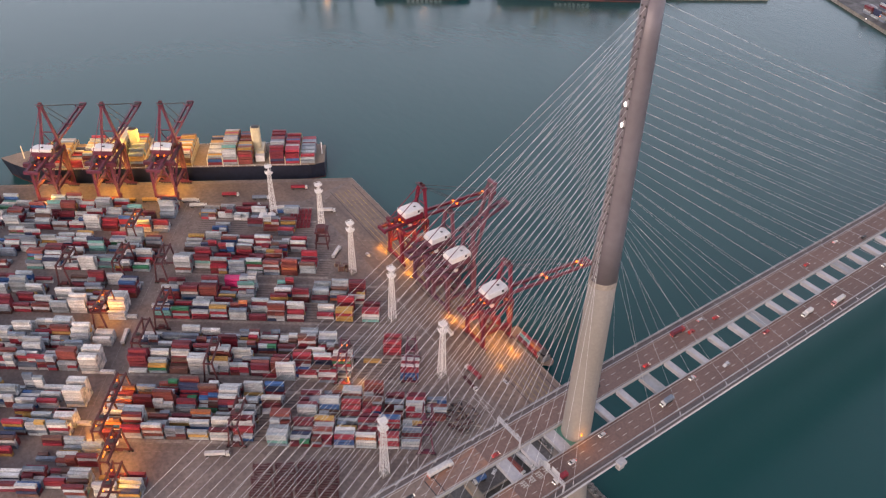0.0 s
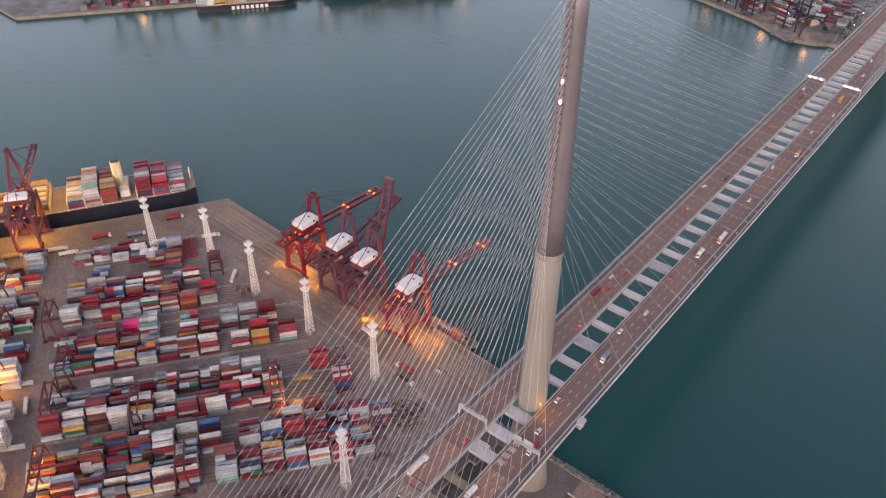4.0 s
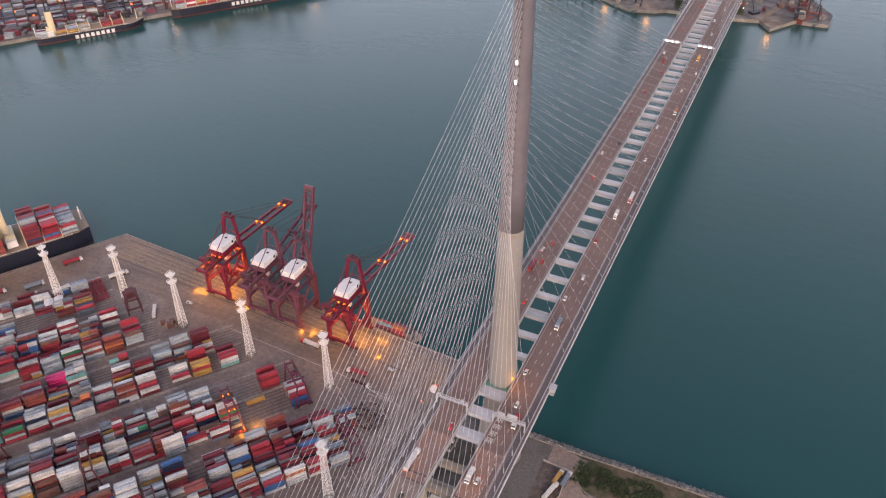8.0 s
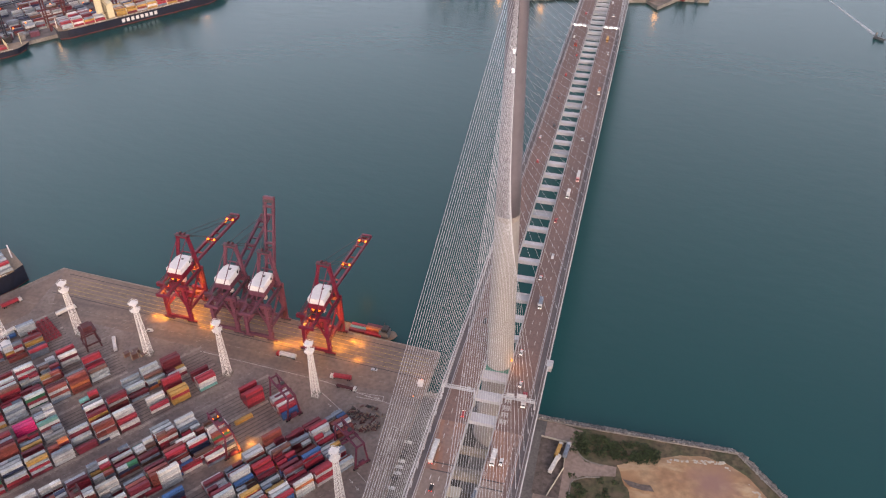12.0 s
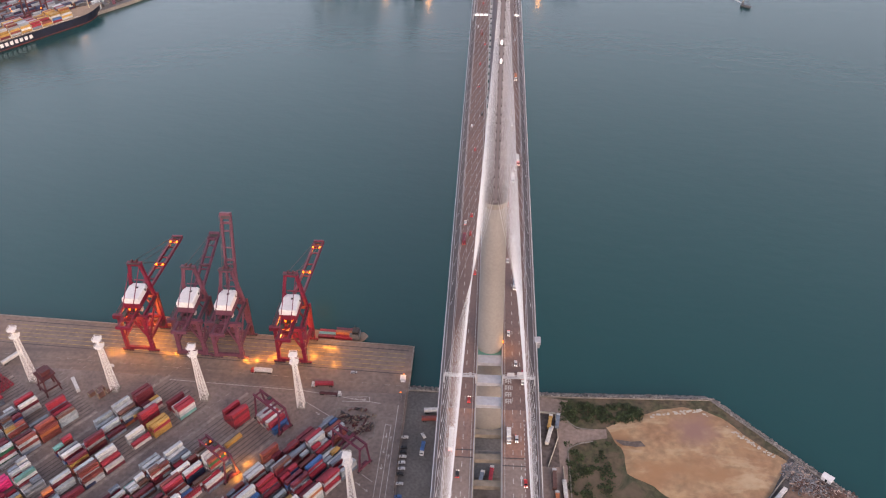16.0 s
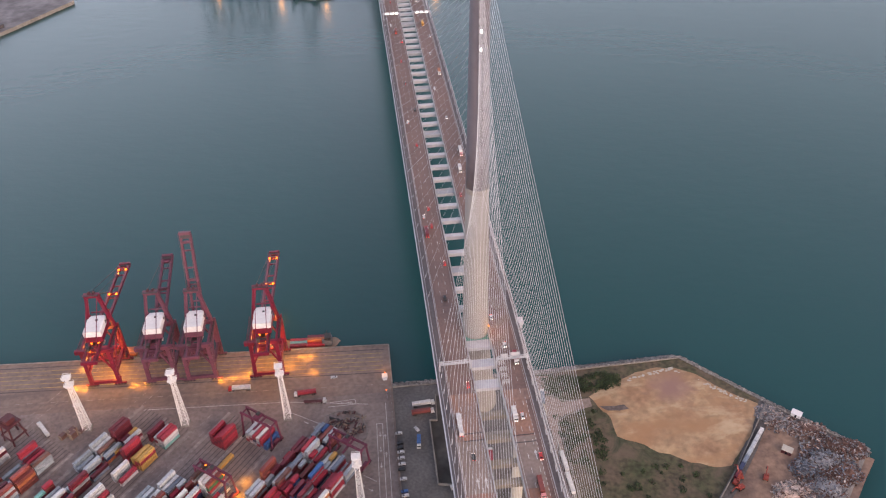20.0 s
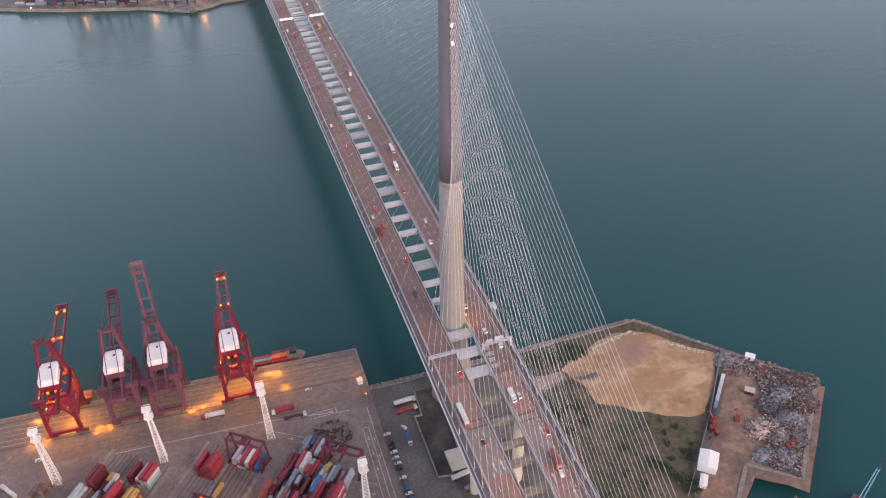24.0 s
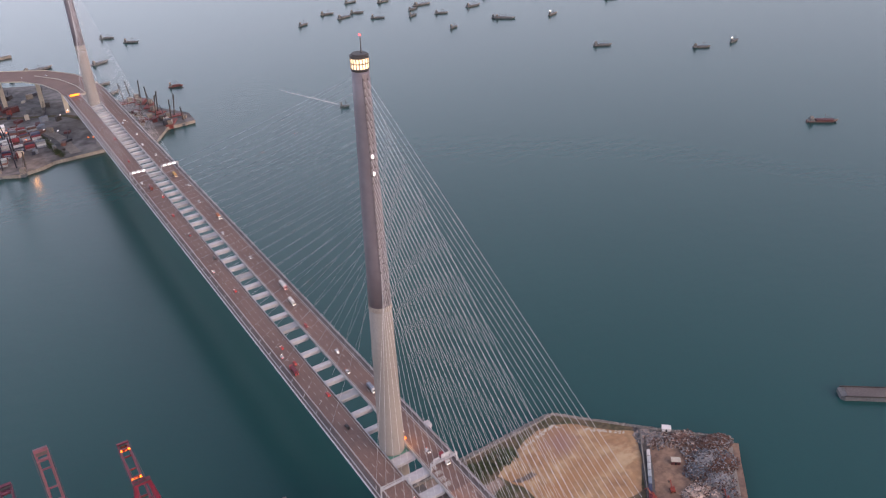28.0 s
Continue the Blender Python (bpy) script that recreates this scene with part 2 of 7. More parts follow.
GRASS = material("rough_grass", (0.055, 0.06, 0.027), 0.95, vary=0.5, grain=0.35, stain=0.06, bump=0.4, tint=(0.095, 0.073, 0.047))
drifted(GRASS, (((0.115, 0.085, 0.06), 0.5, 0.66), ((0.03, 0.04, 0.018), 0.55, 0.68)), 0.035, 4.0)
LEAF = material("shrub_leaves", (0.035, 0.055, 0.016), 0.8, vary=0.4, grain=1.0, stain=0.2, island=0.4)
ROCK = material("armour_rock", (0.25, 0.235, 0.22), 0.9, vary=0.35, grain=0.8, stain=0.2, island=0.4)
HULL_NAVY = material("navy_hull_paint", (0.012, 0.016, 0.032), 0.45, vary=0.3, grain=0.3, stain=0.05)
HULL_RED = material("red_lead_hull_paint", (0.17, 0.035, 0.03), 0.6, vary=0.3)
DECK_STEEL = material("brown_deck_steel", (0.24, 0.18, 0.13), 0.7, vary=0.25)
CREAM = material("cream_ship_paint", (0.62, 0.54, 0.36), 0.5, vary=0.12)
GREY_HULL = material("grey_hull_paint", (0.12, 0.125, 0.135), 0.6, vary=0.3)
BOOM_BLUE = material("blue_boom_paint", (0.16, 0.34, 0.42), 0.5, vary=0.15)
FOAM = material("wake_foam", (0.5, 0.53, 0.54), 0.8, vary=0.3, grain=0.3)
SCRAP = [material("scrap_" + k, c, 0.6, 0.3, vary=0.4, grain=1.5, stain=0.3, island=0.5) for k, c in
         (("grey", (0.27, 0.265, 0.27)), ("rust", (0.15, 0.08, 0.06)), ("blue", (0.16, 0.18, 0.215)), ("pale", (0.5, 0.39, 0.33)))]
BOX = {k: material(k + "_container_paint", c, 0.55, vary=0.28, grain=1.1, stain=0.2, island=0.36) for k, c in (
    ("red", (0.3, 0.028, 0.046)), ("maroon", (0.15, 0.022, 0.036)), ("rust", (0.2, 0.05, 0.042)), ("grey", (0.33, 0.37, 0.4)),
    ("slate", (0.16, 0.195, 0.25)), ("white", (0.56, 0.55, 0.54)), ("pale_grey", (0.4, 0.42, 0.44)), ("blue", (0.035, 0.10, 0.26)), ("navy", (0.03, 0.04, 0.09)),
    ("orange", (0.4, 0.13, 0.05)), ("mustard", (0.42, 0.25, 0.07)), ("teal", (0.14, 0.33, 0.31)), ("green", (0.03, 0.16, 0.08)), ("pink", (0.55, 0.03, 0.16)), ("brown", (0.12, 0.06, 0.05)))}
CAR = {k: material(k + "_car_paint", c, 0.3, vary=0.08, grain=1.5) for k, c in (
    ("white", (0.5, 0.5, 0.5)), ("red", (0.34, 0.03, 0.03)), ("black", (0.02, 0.02, 0.022)), ("silver", (0.4, 0.41, 0.43)), ("blue", (0.04, 0.1, 0.25)), ("orange", (0.55, 0.25, 0.04)), ("pink", (0.6, 0.25, 0.25)))}


# ---- mesh building ----
class Shape:
    """Collects boxes, beams, rods and prisms, with a material each, into one mesh."""

    def __init__(self):
        self.v, self.f, self.m, self.mats = [], [], [], []

    def slot(self, mat):
        if mat not in self.mats:
            self.mats.append(mat)
        return self.mats.index(mat)

    def add(self, verts, faces, mat):
        k, s = len(self.v), self.slot(mat)
        self.v.extend(tuple(p) for p in verts)
        self.f.extend(tuple(k + i for i in f) for f in faces)
        self.m.extend([s] * len(faces))
        return self

    def box(self, lo, hi, mat, m=None):
        c = [Vector((x, y, z)) for z in (lo[2], hi[2]) for y in (lo[1], hi[1]) for x in (lo[0], hi[0])]
        if m is not None:
            c = [m @ p for p in c]
        return self.add(c, [(0, 2, 3, 1), (4, 5, 7, 6), (0, 1, 5, 4), (2, 6, 7, 3), (0, 4, 6, 2), (1, 3, 7, 5)], mat)

    def block(self, c, size, mat, m=None):
        return self.box([c[i] - size[i] / 2 for i in range(3)], [c[i] + size[i] / 2 for i in range(3)], mat, m)

    def beam(self, p, q, w, mat, h=None):
        """A square bar from p to q, w wide and h deep."""
        p, q, h = Vector(p), Vector(q), h or w
        d = (q - p).normalized()
        s = d.cross(Vector((0, 0, 1)))
        s = s.normalized() if s.length > 1e-4 else Vector((1, 0, 0))
        t = s.cross(d)
        c = [e + s * (a * w / 2) + t * (b * h / 2) for e in (p, q) for a, b in ((-1, -1), (1, -1), (1, 1), (-1, 1))]
        return self.add(c, [(3, 2, 1, 0), (4, 5, 6, 7), (0, 1, 5, 4), (1, 2, 6, 5), (2, 3, 7, 6), (3, 0, 4, 7)], mat)

    def rod(self, p, q, r, mat, n=6, r2=None, caps=True):
        p, q, r2 = Vector(p), Vector(q), r if r2 is None else r2
        d = (q - p).normalized()
        s = d.cross(Vector((0, 0, 1)))
        s = s.normalized() if s.length > 1e-4 else Vector((1, 0, 0))
        t = s.cross(d)
        c = [e + (s * math.cos(6.28319 * i / n) + t * math.sin(6.28319 * i / n)) * rr for e, rr in ((p, r), (q, r2)) for i in range(n)]
        f = [(i, (i + 1) % n, n + (i + 1) % n, n + i) for i in range(n)]
        if caps:
            f += [tuple(range(n - 1, -1, -1)), tuple(range(n, 2 * n))]
        return self.add(c, f, mat)

    def prism(self, outline, z0, z1, mat, side=None):
        n = len(outline)
        c = [(x, y, z) for z in (z0, z1) for x, y in outline]
        self.add(c, [tuple(range(n, 2 * n))], mat)
        self.add(c, [(i, (i + 1) % n, n + (i + 1) % n, n + i) for i in range(n)], side or mat)
        return self

    def loft(self, rings, mat, closed=True, caps=True, band=None):
        """Skins rings of equally many points; band gives a material for each side."""
        n, k = len(rings[0]), len(self.v)
        self.v.extend(tuple(p) for r in rings for p in r)
        for j in range(len(rings) - 1):
            for i in range(n if closed else n - 1):
                a, b = k + j * n + i, k + j * n + (i + 1) % n
                self.f.append((a, b, b + n, a + n))
                self.m.append(self.slot(band[i] if band else mat))
        if caps:
            self.f += [tuple(range(k + n - 1, k - 1, -1)), tuple(range(k + (len(rings) - 1) * n, k + len(rings) * n))]
            self.m += [self.slot(mat)] * 2
        return self

    def mesh(self, name, smooth=False):
        me = bpy.data.meshes.new(name)
        me.from_pydata(self.v, [], self.f)
        for mat in self.mats:
            me.materials.append(mat)
        me.polygons.foreach_set("material_index", self.m)
        if smooth:
            me.polygons.foreach_set("use_smooth", [True] * len(self.f))
        me.update()
        return me


def part(name, shape, parent=None, label="", smooth=False, m=None):
    ob = new(name, shape.mesh(name, smooth) if isinstance(shape, Shape) else shape)
    if parent is not None:
        ob.parent = parent
    if m is not None:
        ob.matrix_basis = m
    if label:
        ob["label"] = label
    return ob


def thing(name, m, label, category, group="", kind=""):
    ob = new(name)
    ob.matrix_basis = m
    return tagged(ob, label, category, group, kind)


def lone(name, shape, label, category, kind="", smooth=False, m=None, group=""):
    return tagged(part(name, shape, None, "", smooth, m), label, category, group, kind)

# ---- sea and land ----
GZ = 5.0
sea = Shape()
sea.add([(-6000, -6000, 0), (6000, -6000, 0), (6000, 6000, 0), (-6000, 6000, 0)], [(0, 1, 2, 3)], SEA)
lone("water", sea, "calm dark teal harbour water", "sea", "structure")

# the yard's own axes: rows run along RU, the cross road along RV
RU, RV = Vector((0.53, 0.848, 0)), Vector((0.848, -0.53, 0))


def yard(a, b, z=0.0):
    p = RU * a + RV * b
    return Vector((p.x, p.y, z))


def yard_xy(*corners):
    return [tuple(yard(a, b))[:2] for a, b in corners]


SHIFT = -8.5
QUAY_E, QUAY_W = (-53.0, 60.5), (-367.0, 78.0)
QUAY_S = tuple(Vector((*QUAY_W, 0)) - RU * 900)[:2]
terminal = Shape().prism([QUAY_E, QUAY_W, QUAY_S, (QUAY_S[0] + 300, QUAY_S[1] - 200), (-53.0, -420)], -4, GZ, YARD, DARK_CONC)
lone("ground", terminal, "worn grey-brown asphalt of the container terminal", "ground", "structure")
corridor = Shape().prism([(x, y + SHIFT) for x, y in ((-53, 27), (-53, -420), (80, -420), (84, -190), (122, -132), (148, -109), (174, -128), (236, -62), (188, -13), (147, 31), (44, 28.5))], -4, GZ, LOT, DARK_CONC)
lone("ground_under_bridge", corridor, "dark asphalt and earth under the bridge", "ground", "structure")


def flat(outline, z, mat, name, label, category="ground"):
    return lone(name, Shape().prism([(x, y + SHIFT) for x, y in outline], z - 0.03, z, mat), label, category, "structure")


flat([(-52.9, 68.9), (-52.9, 24), (-110, 25), (-250, 33), (-345, 37), (-366.4, 86)], GZ + 0.04, APRON, "pavement", "oil-stained concrete apron along the quay")
flat([(x, y - SHIFT) for x, y in yard_xy((-130.5, -348.3), (-170, -318), (-1020, -318), (-1020, -348.3))], GZ + 0.045, APRON, "pavement_ship_quay", "oil-stained concrete apron beside the moored ship")

# quay edge: coping and fender strip
cope = Shape()
for (x0, y0), (x1, y1) in ((QUAY_E, QUAY_W), (QUAY_W, QUAY_S), (QUAY_E, (-53.0, 22))):
    d = Vector((x1 - x0, y1 - y0, 0))
    cope.beam((x0, y0, GZ + 0.15), (x1, y1, GZ + 0.15), 0.9, DARK_CONC, 0.5)
    for i in range(int(d.length / 9)):
        p = Vector((x0, y0, 0)) + d * ((i + 0.5) * 9 / d.length)
        cope.block((p.x, p.y, 2.5), (0.9, 0.9, 3.6), RUBBER)
lone("quay_edge", cope, "concrete quay coping with black rubber fenders", "quay edge", "structure")

# crane rails and apron lines
lines = Shape()


def apron_y(x, off):
    return 60.5 + (x + 53) * (-17.5 / 314) - off


for off, w, mat in ((4.5, 0.5, STEEL_DARK), (27, 0.5, STEEL_DARK)):
    lines.beam((-56, apron_y(-56, off), GZ + 0.06), (-358, apron_y(-358, off), GZ + 0.06), w, mat, 0.12)
for off in (8, 12, 16, 20, 24, 38):
    for k in range(38):
        x = -58 - k * 7.8
        lines.beam((x, apron_y(x, off), GZ + 0.05), (x - (7.8 if off < 25 else 4), apron_y(x - 5, off), GZ + 0.05), 0.25, YELLOW_PAINT if off < 25 else WORN_PAINT, 0.03)
lone("trim_apron_lines", lines, "steel crane rails and worn painted lane lines on the apron", "rail", "structure")

# yard lane marks: boxes and arrows beside the fence
marks = Shape()
LINES = (((-65.2, -10.8), (-61.5, -11.3)), ((-61.5, -11.3), (-63.1, -110)), ((-65.2, -10.8), (-66.9, -110)), ((-58.5, 6), (-59.6, -120)), ((-119.4, 5), (-102.6, -5.7)), ((-75.1, -50), (-67.5, -55.5)), ((-95, 11), (-78.4, 11.9)), ((-78.4, 11.9), (-77.8, 7.6)),
         ((-96, 7.2), (-77.8, 7.6)), ((-217, 20.4), (-123, 15.1)), ((-123, 15.1), (-70, 6.5)))
for a, b in LINES:
    marks.beam((*a, GZ + 0.02), (*b, GZ + 0.02), 0.3, PAINT, 0.03)
for x0, y0, dx, dy in ((-63.5, -18, 0, -1), (-63.7, -30, 0, -1), (-64, -42, 0, -1), (-60.3, -24, 0, 1), (-60.5, -38, 0, 1), (-90, 9.4, 1, 0), (-84, 9.4, 1, 0), (-112, -3, 0.83, -0.55), (-106, -8, 0.83, -0.55), (-78, -56, 0.83, -0.55), (-73, -60, 0.83, -0.55)):
    tip = Vector((x0 + 3.6 * dx, y0 + 3.6 * dy, GZ + 0.03))
    marks.beam((x0, y0, GZ + 0.03), tip, 0.35, PAINT, 0.03)
    marks.beam(tip, (tip.x - 1.3 * dx + 0.8 * dy, tip.y - 1.3 * dy - 0.8 * dx, GZ + 0.03), 0.35, PAINT, 0.03)
    marks.beam(tip, (tip.x - 1.3 * dx - 0.8 * dy, tip.y - 1.3 * dy + 0.8 * dx, GZ + 0.03), 0.35, PAINT, 0.03)
lone("trim_yard_marks", marks, "white painted lanes and arrows on the yard", "road marking", "structure")

# waste ground east of the bridge
flat([(33, 25), (146.3, 30.4), (187.2, -13.4), (150, -64), (118, -98), (70, -180), (60, -300), (42, -300), (46, -40), (47, 6), (33, 10)], GZ + 0.05, GRASS, "ground_grass", "rough green and brown grass")


def outline_noise(points, amount, seed):
    """A smoother, wavier outline through the given corners."""
    out = []
    points = [(x, y + SHIFT) for x, y in points]
    for i, (x, y) in enumerate(points):
        x1, y1 = points[(i + 1) % len(points)]
        for k in range(5):
            px, py = x + (x1 - x) * k / 5, y + (y1 - y) * k / 5
            d = noise.noise_vector(Vector((px * 0.07, py * 0.07, seed)))
            out.append((px + d.x * amount, py + d.y * amount))
    return out


def mound(name, outline, mat, height, label, seed, z=GZ + 0.06, patch=None):
    """A low uneven bank of earth over an outline."""
    cx, cy = sum(p[0] for p in outline) / len(outline), sum(p[1] for p in outline) / len(outline)
    s, n, rings = Shape(), len(outline), 14
    pts = []
    for j in range(rings):
        f = 1 - j / rings
        for x, y in outline:
            px, py = cx + (x - cx) * f, cy + (y - cy) * f
            pts.append((px, py, z + (0 if j == 0 else height * (0.7 + 0.5 * noise.noise(Vector((px * 0.03, py * 0.03, seed)))) * min(1, j / 2) + 0.2 * noise.noise(Vector((px * 0.2, py * 0.2, seed))))))
    faces = [(j * n + i, j * n + (i + 1) % n, (j + 1) * n + (i + 1) % n, (j + 1) * n + i) for j in range(rings - 1) for i in range(n)]
    faces.append(tuple((rings - 1) * n + i for i in range(n)))
    s.add(pts, faces, mat)
    return lone(name, s, label, "ground", "structure", smooth=True)


SAND_EDGE = outline_noise([(74, 3), (85, 7), (98, 11.5), (113, 19), (128, 22), (141, 21), (163, 2.5), (185, -19), (168, -43), (148, -63.5), (133, -62.5), (108, -48), (86, -31), (84, -12)], 3.0, 2.0)
mound("ground_sand", SAND_EDGE, SAND, 1.3, "bare yellow-brown sand with tyre tracks", 5.0)
flat([(x, y - SHIFT) for x, y in outline_noise([(152, -72), (190, -27), (235, -70), (173, -135), (148, -116), (119, -140), (100, -130), (126, -98)], 1.5, 4.0)], GZ + 0.1, DIRT, "ground_scrapyard", "brown trodden dirt of the scrapyard")
flat([(30, 27.5), (53, 24), (50, 12), (52, 5.5), (57.5, 0), (68.3, 1), (76, 1), (76, -6), (67.5, -8), (56.8, -10.5), (52, -14), (50, -18.5), (48, -120), (30, -120)], GZ + 0.14, material("dusty_lane", (0.24, 0.185, 0.16), 0.9, vary=0.25, grain=0.4), "road_lane", "dusty grey service lane")
flat([(28, 13), (45, 12), (45, -30), (29, -30)], GZ + 0.16, material("brick_red_paving", (0.125, 0.1, 0.09), 0.9, vary=0.4, grain=0.5, stain=0.2), "pavement_yard", "stained reddish yard paving beside the pier")

# the deck's shade on the ground is put into this strip's colour
flat([(-22, -40), (-22, -400), (22, -400), (22, -40)], GZ + 0.08, material("shaded_earth", (0.115, 0.1, 0.088), 0.95, vary=0.4, grain=0.3, stain=0.06), "ground_earth", "earth under the side span, its colour darkened for the deck's shade")

# rubble revetment along the shore
rocks = Shape()
rng = random.Random(4)
BASE = [Vector(p).normalized() for p in ((1, 0, 0.2), (-0.9, 0.2, 0), (0, 1, -0.1), (0.1, -1, 0), (0, 0.1, 1), (0.2, 0, -1))]
OCT = [(0, 2, 4), (2, 1, 4), (1, 3, 4), (3, 0, 4), (2, 0, 5), (1, 2, 5), (3, 1, 5), (0, 3, 5)]
SHORE = [(-53, 21.5), (44, 20.5), (147, 23), (188, -22), (236, -71)]
for (x0, y0), (x1, y1) in zip(SHORE, SHORE[1:]):
    d = Vector((x1 - x0, y1 - y0, 0))
    side = Vector((-d.y, d.x, 0)).normalized()
    for i in range(int(d.length * 8.0)):
        t = rng.random()
        p = Vector((x0, y0, 0)) + d * rng.random() + side * (-1.8 + 7.4 * t)
        p.z = 5.5 - 5.6 * t + rng.uniform(-0.3, 0.3)
        r, e = rng.uniform(0.5, 1.35), Euler((rng.uniform(0, 6), rng.uniform(0, 6), rng.uniform(0, 6))).to_matrix()
        rocks.add([p + e @ Vector((q.x * r * rng.uniform(0.8, 1.3), q.y * r, q.z * r * rng.uniform(0.6, 1))) for q in BASE], OCT, ROCK)
lone("rubble_revetment", rocks, "grey-brown armour rocks piled along the shore", "rocks", "stuff")
wall = Shape()
for (x0, y0), (x1, y1) in zip(SHORE[:1] + SHORE[1:], SHORE[1:]):
    wall.beam((x0, y0 - 2.5, GZ + 0.4), (x1, y1 - 2.5, GZ + 0.4), 0.6, DARK_CONC, 0.9)
lone("sea_wall", wall, "low grey concrete sea wall", "wall", "structure")
flat([(x, y - SHIFT) for x, y in outline_noise([(80, -7), (86, -8), (91, -9.5), (96, -9), (98, -12.5), (92, -13.5), (86, -12)], 2.2, 3.0)], GZ + 1.5, material("wet_mud", (0.13, 0.1, 0.085), 0.7, vary=0.4, grain=0.6, stain=0.2), "ground_mud", "dark wet mud with tyre ruts")

# ---- cable-stayed bridge ----
FAR = 795.0


def deck_z(y):
    return 70.8 - 0.0125 * max(0.0, y) - 0.004 * max(0.0, -y)


def girder_y(k):
    return 39.7 + 20.0 * k - 0.093 * k * k


bridge = thing("cable_stayed_bridge", pose(0, 0, 0), "long cable-stayed road bridge with twin decks and pale cables", "bridge")
STATIONS = [-420 + 20 * i for i in range(21)] + [18 * i for i in range(1, 44)] + [FAR, FAR + 30, FAR + 60]
for sgn, name in ((-1, "deck_girder"), (1, "deck_girder")):
    s = Shape()
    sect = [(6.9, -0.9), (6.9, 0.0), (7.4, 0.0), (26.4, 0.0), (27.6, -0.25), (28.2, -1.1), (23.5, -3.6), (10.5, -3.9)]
    # webs and underside take the darker grey, the outer edge the paler one
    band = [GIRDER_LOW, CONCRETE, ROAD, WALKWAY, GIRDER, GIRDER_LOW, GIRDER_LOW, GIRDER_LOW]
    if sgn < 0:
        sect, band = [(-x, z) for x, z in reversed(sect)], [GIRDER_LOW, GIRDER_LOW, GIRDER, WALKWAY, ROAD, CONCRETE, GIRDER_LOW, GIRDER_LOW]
    for y0, y1, top in ((-51.9, 1e6, ROAD), (-85.0, -51.9, RUSTY_ROAD), (-118, -85.0, SIDE_ROAD), (-167.4, -118, RUSTY_ROAD), (-420, -167.4, SIDE_ROAD)):
        ys = ([y0] if y0 > -420 else []) + [y for y in STATIONS if y0 < y < y1 or y == y0 == -420] + ([y1] if y1 < 1e5 else [])
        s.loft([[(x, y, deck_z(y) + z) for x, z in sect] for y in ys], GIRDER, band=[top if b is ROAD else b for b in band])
    girder = part(name, s, bridge, "box girder with brown asphalt and a pale grey edge")
    # kerbs, rails and lane lines
    for at, h, w, mat, nm in ((7.5, 1.0, 0.35, RAIL, "inner_parapet"), (22.7, 0.9, 0.35, RAIL, "outer_barrier"), (26.2, 1.2, 0.16, RAIL, "outer_rail")):
        r = Shape()
        for y0, y1 in zip(STATIONS, STATIONS[1:]):
            r.beam((sgn * at, y0, deck_z(y0) + h), (sgn * at, y1, deck_z(y1) + h), w, mat, 0.22)
            if nm != "outer_barrier":
                r.beam((sgn * at, y0, deck_z(y0) + 0.25), (sgn * at, y1, deck_z(y1) + 0.25), 0.3, mat, 0.5)
            n = max(1, round((y1 - y0) / 6))
            for k in range(n):
                y = y0 + (y1 - y0) * k / n
                r.block((sgn * at, y, deck_z(y) + h / 2), (0.2, 0.2, h), mat)
        part(nm, r, girder, "pale galvanised road barrier")
    m = Shape()
    for y0, y1 in zip(STATIONS, STATIONS[1:]):
        for at in (8.9, 21.9):
            m.beam((sgn * at, y0, deck_z(y0) + 0.02), (sgn * at, y1, deck_z(y1) + 0.02), 0.22, PAINT, 0.02)
    for at in (13.2, 17.5):
        y = -415
        while y < FAR + 54:
            m.beam((sgn * at, y, deck_z(y) + 0.02), (sgn * at, y + 3.2, deck_z(y + 3.2) + 0.02), 0.26, PAINT, 0.02)
            y += 9
    part("lane_line", m, girder, "white painted lane lines")
    w = Shape().loft([[(sgn * 23.2, y, deck_z(y) - 0.02), (sgn * 25.8, y, deck_z(y) - 0.02), (sgn * 25.8, y, deck_z(y) + 0.06), (sgn * 23.2, y, deck_z(y) + 0.06)] for y in STATIONS], WALKWAY)
    part("walkway", w, girder, "narrow maintenance walkway")

# cross girders between the decks
cross = Shape().box((-7.2, -2.0, -3.2), (7.2, 2.0, -0.5), GIRDER).box((-7.2, -1.3, -0.5), (7.2, 1.3, -0.3), GIRDER).mesh("cross_girder")
wide = Shape().box((-7.2, -3.6, -3.0), (7.2, 3.6, -0.9), GIRDER_LOW).box((-7.2, -3.6, -0.9), (7.2, -3.0, -0.35), GIRDER_LOW).box((-7.2, 3.0, -0.9), (7.2, 3.6, -0.35), GIRDER_LOW).mesh("cross_girder")
for k in range(-1, 52):
    y = 21.2 if k < 0 else girder_y(k)
    if abs(y - FAR) > 9:
        part("cross_girder", wide if k % 5 == 1 else cross, bridge, m=pose(0, y, deck_z(y)))
block = Shape().box((-7.2, -1.8, -3.6), (7.2, 1.8, -0.6), BEIGE_CONC).mesh("cross_beam")
pale = Shape().box((-7.2, -3.2, -3.0), (7.2, 3.2, -0.6), GIRDER).mesh("cross_beam")
for y, me in ((-12.9, pale), (-28.8, pale), (-45.3, pale), (-67.3, block), (-83.4, block), (-99.8, block), (-112, block), (-130, block), (-146, block), (-164, block), (-182, block), (-200, block), (-218, block), (-240, block), (-262, block), (-284, block)):
    part("cross_beam", me, bridge, m=pose(0, y, deck_z(y)))
for y0, y1, mat in ((-166, -180, BEIGE_CONC), (-220, -238, BEIGE_CONC)):
    part("soffit_slab", Shape().box((-7.0, y1, deck_z(y0) - 3.4), (7.0, y0, deck_z(y0) - 2.9), mat), bridge)
net = Shape()
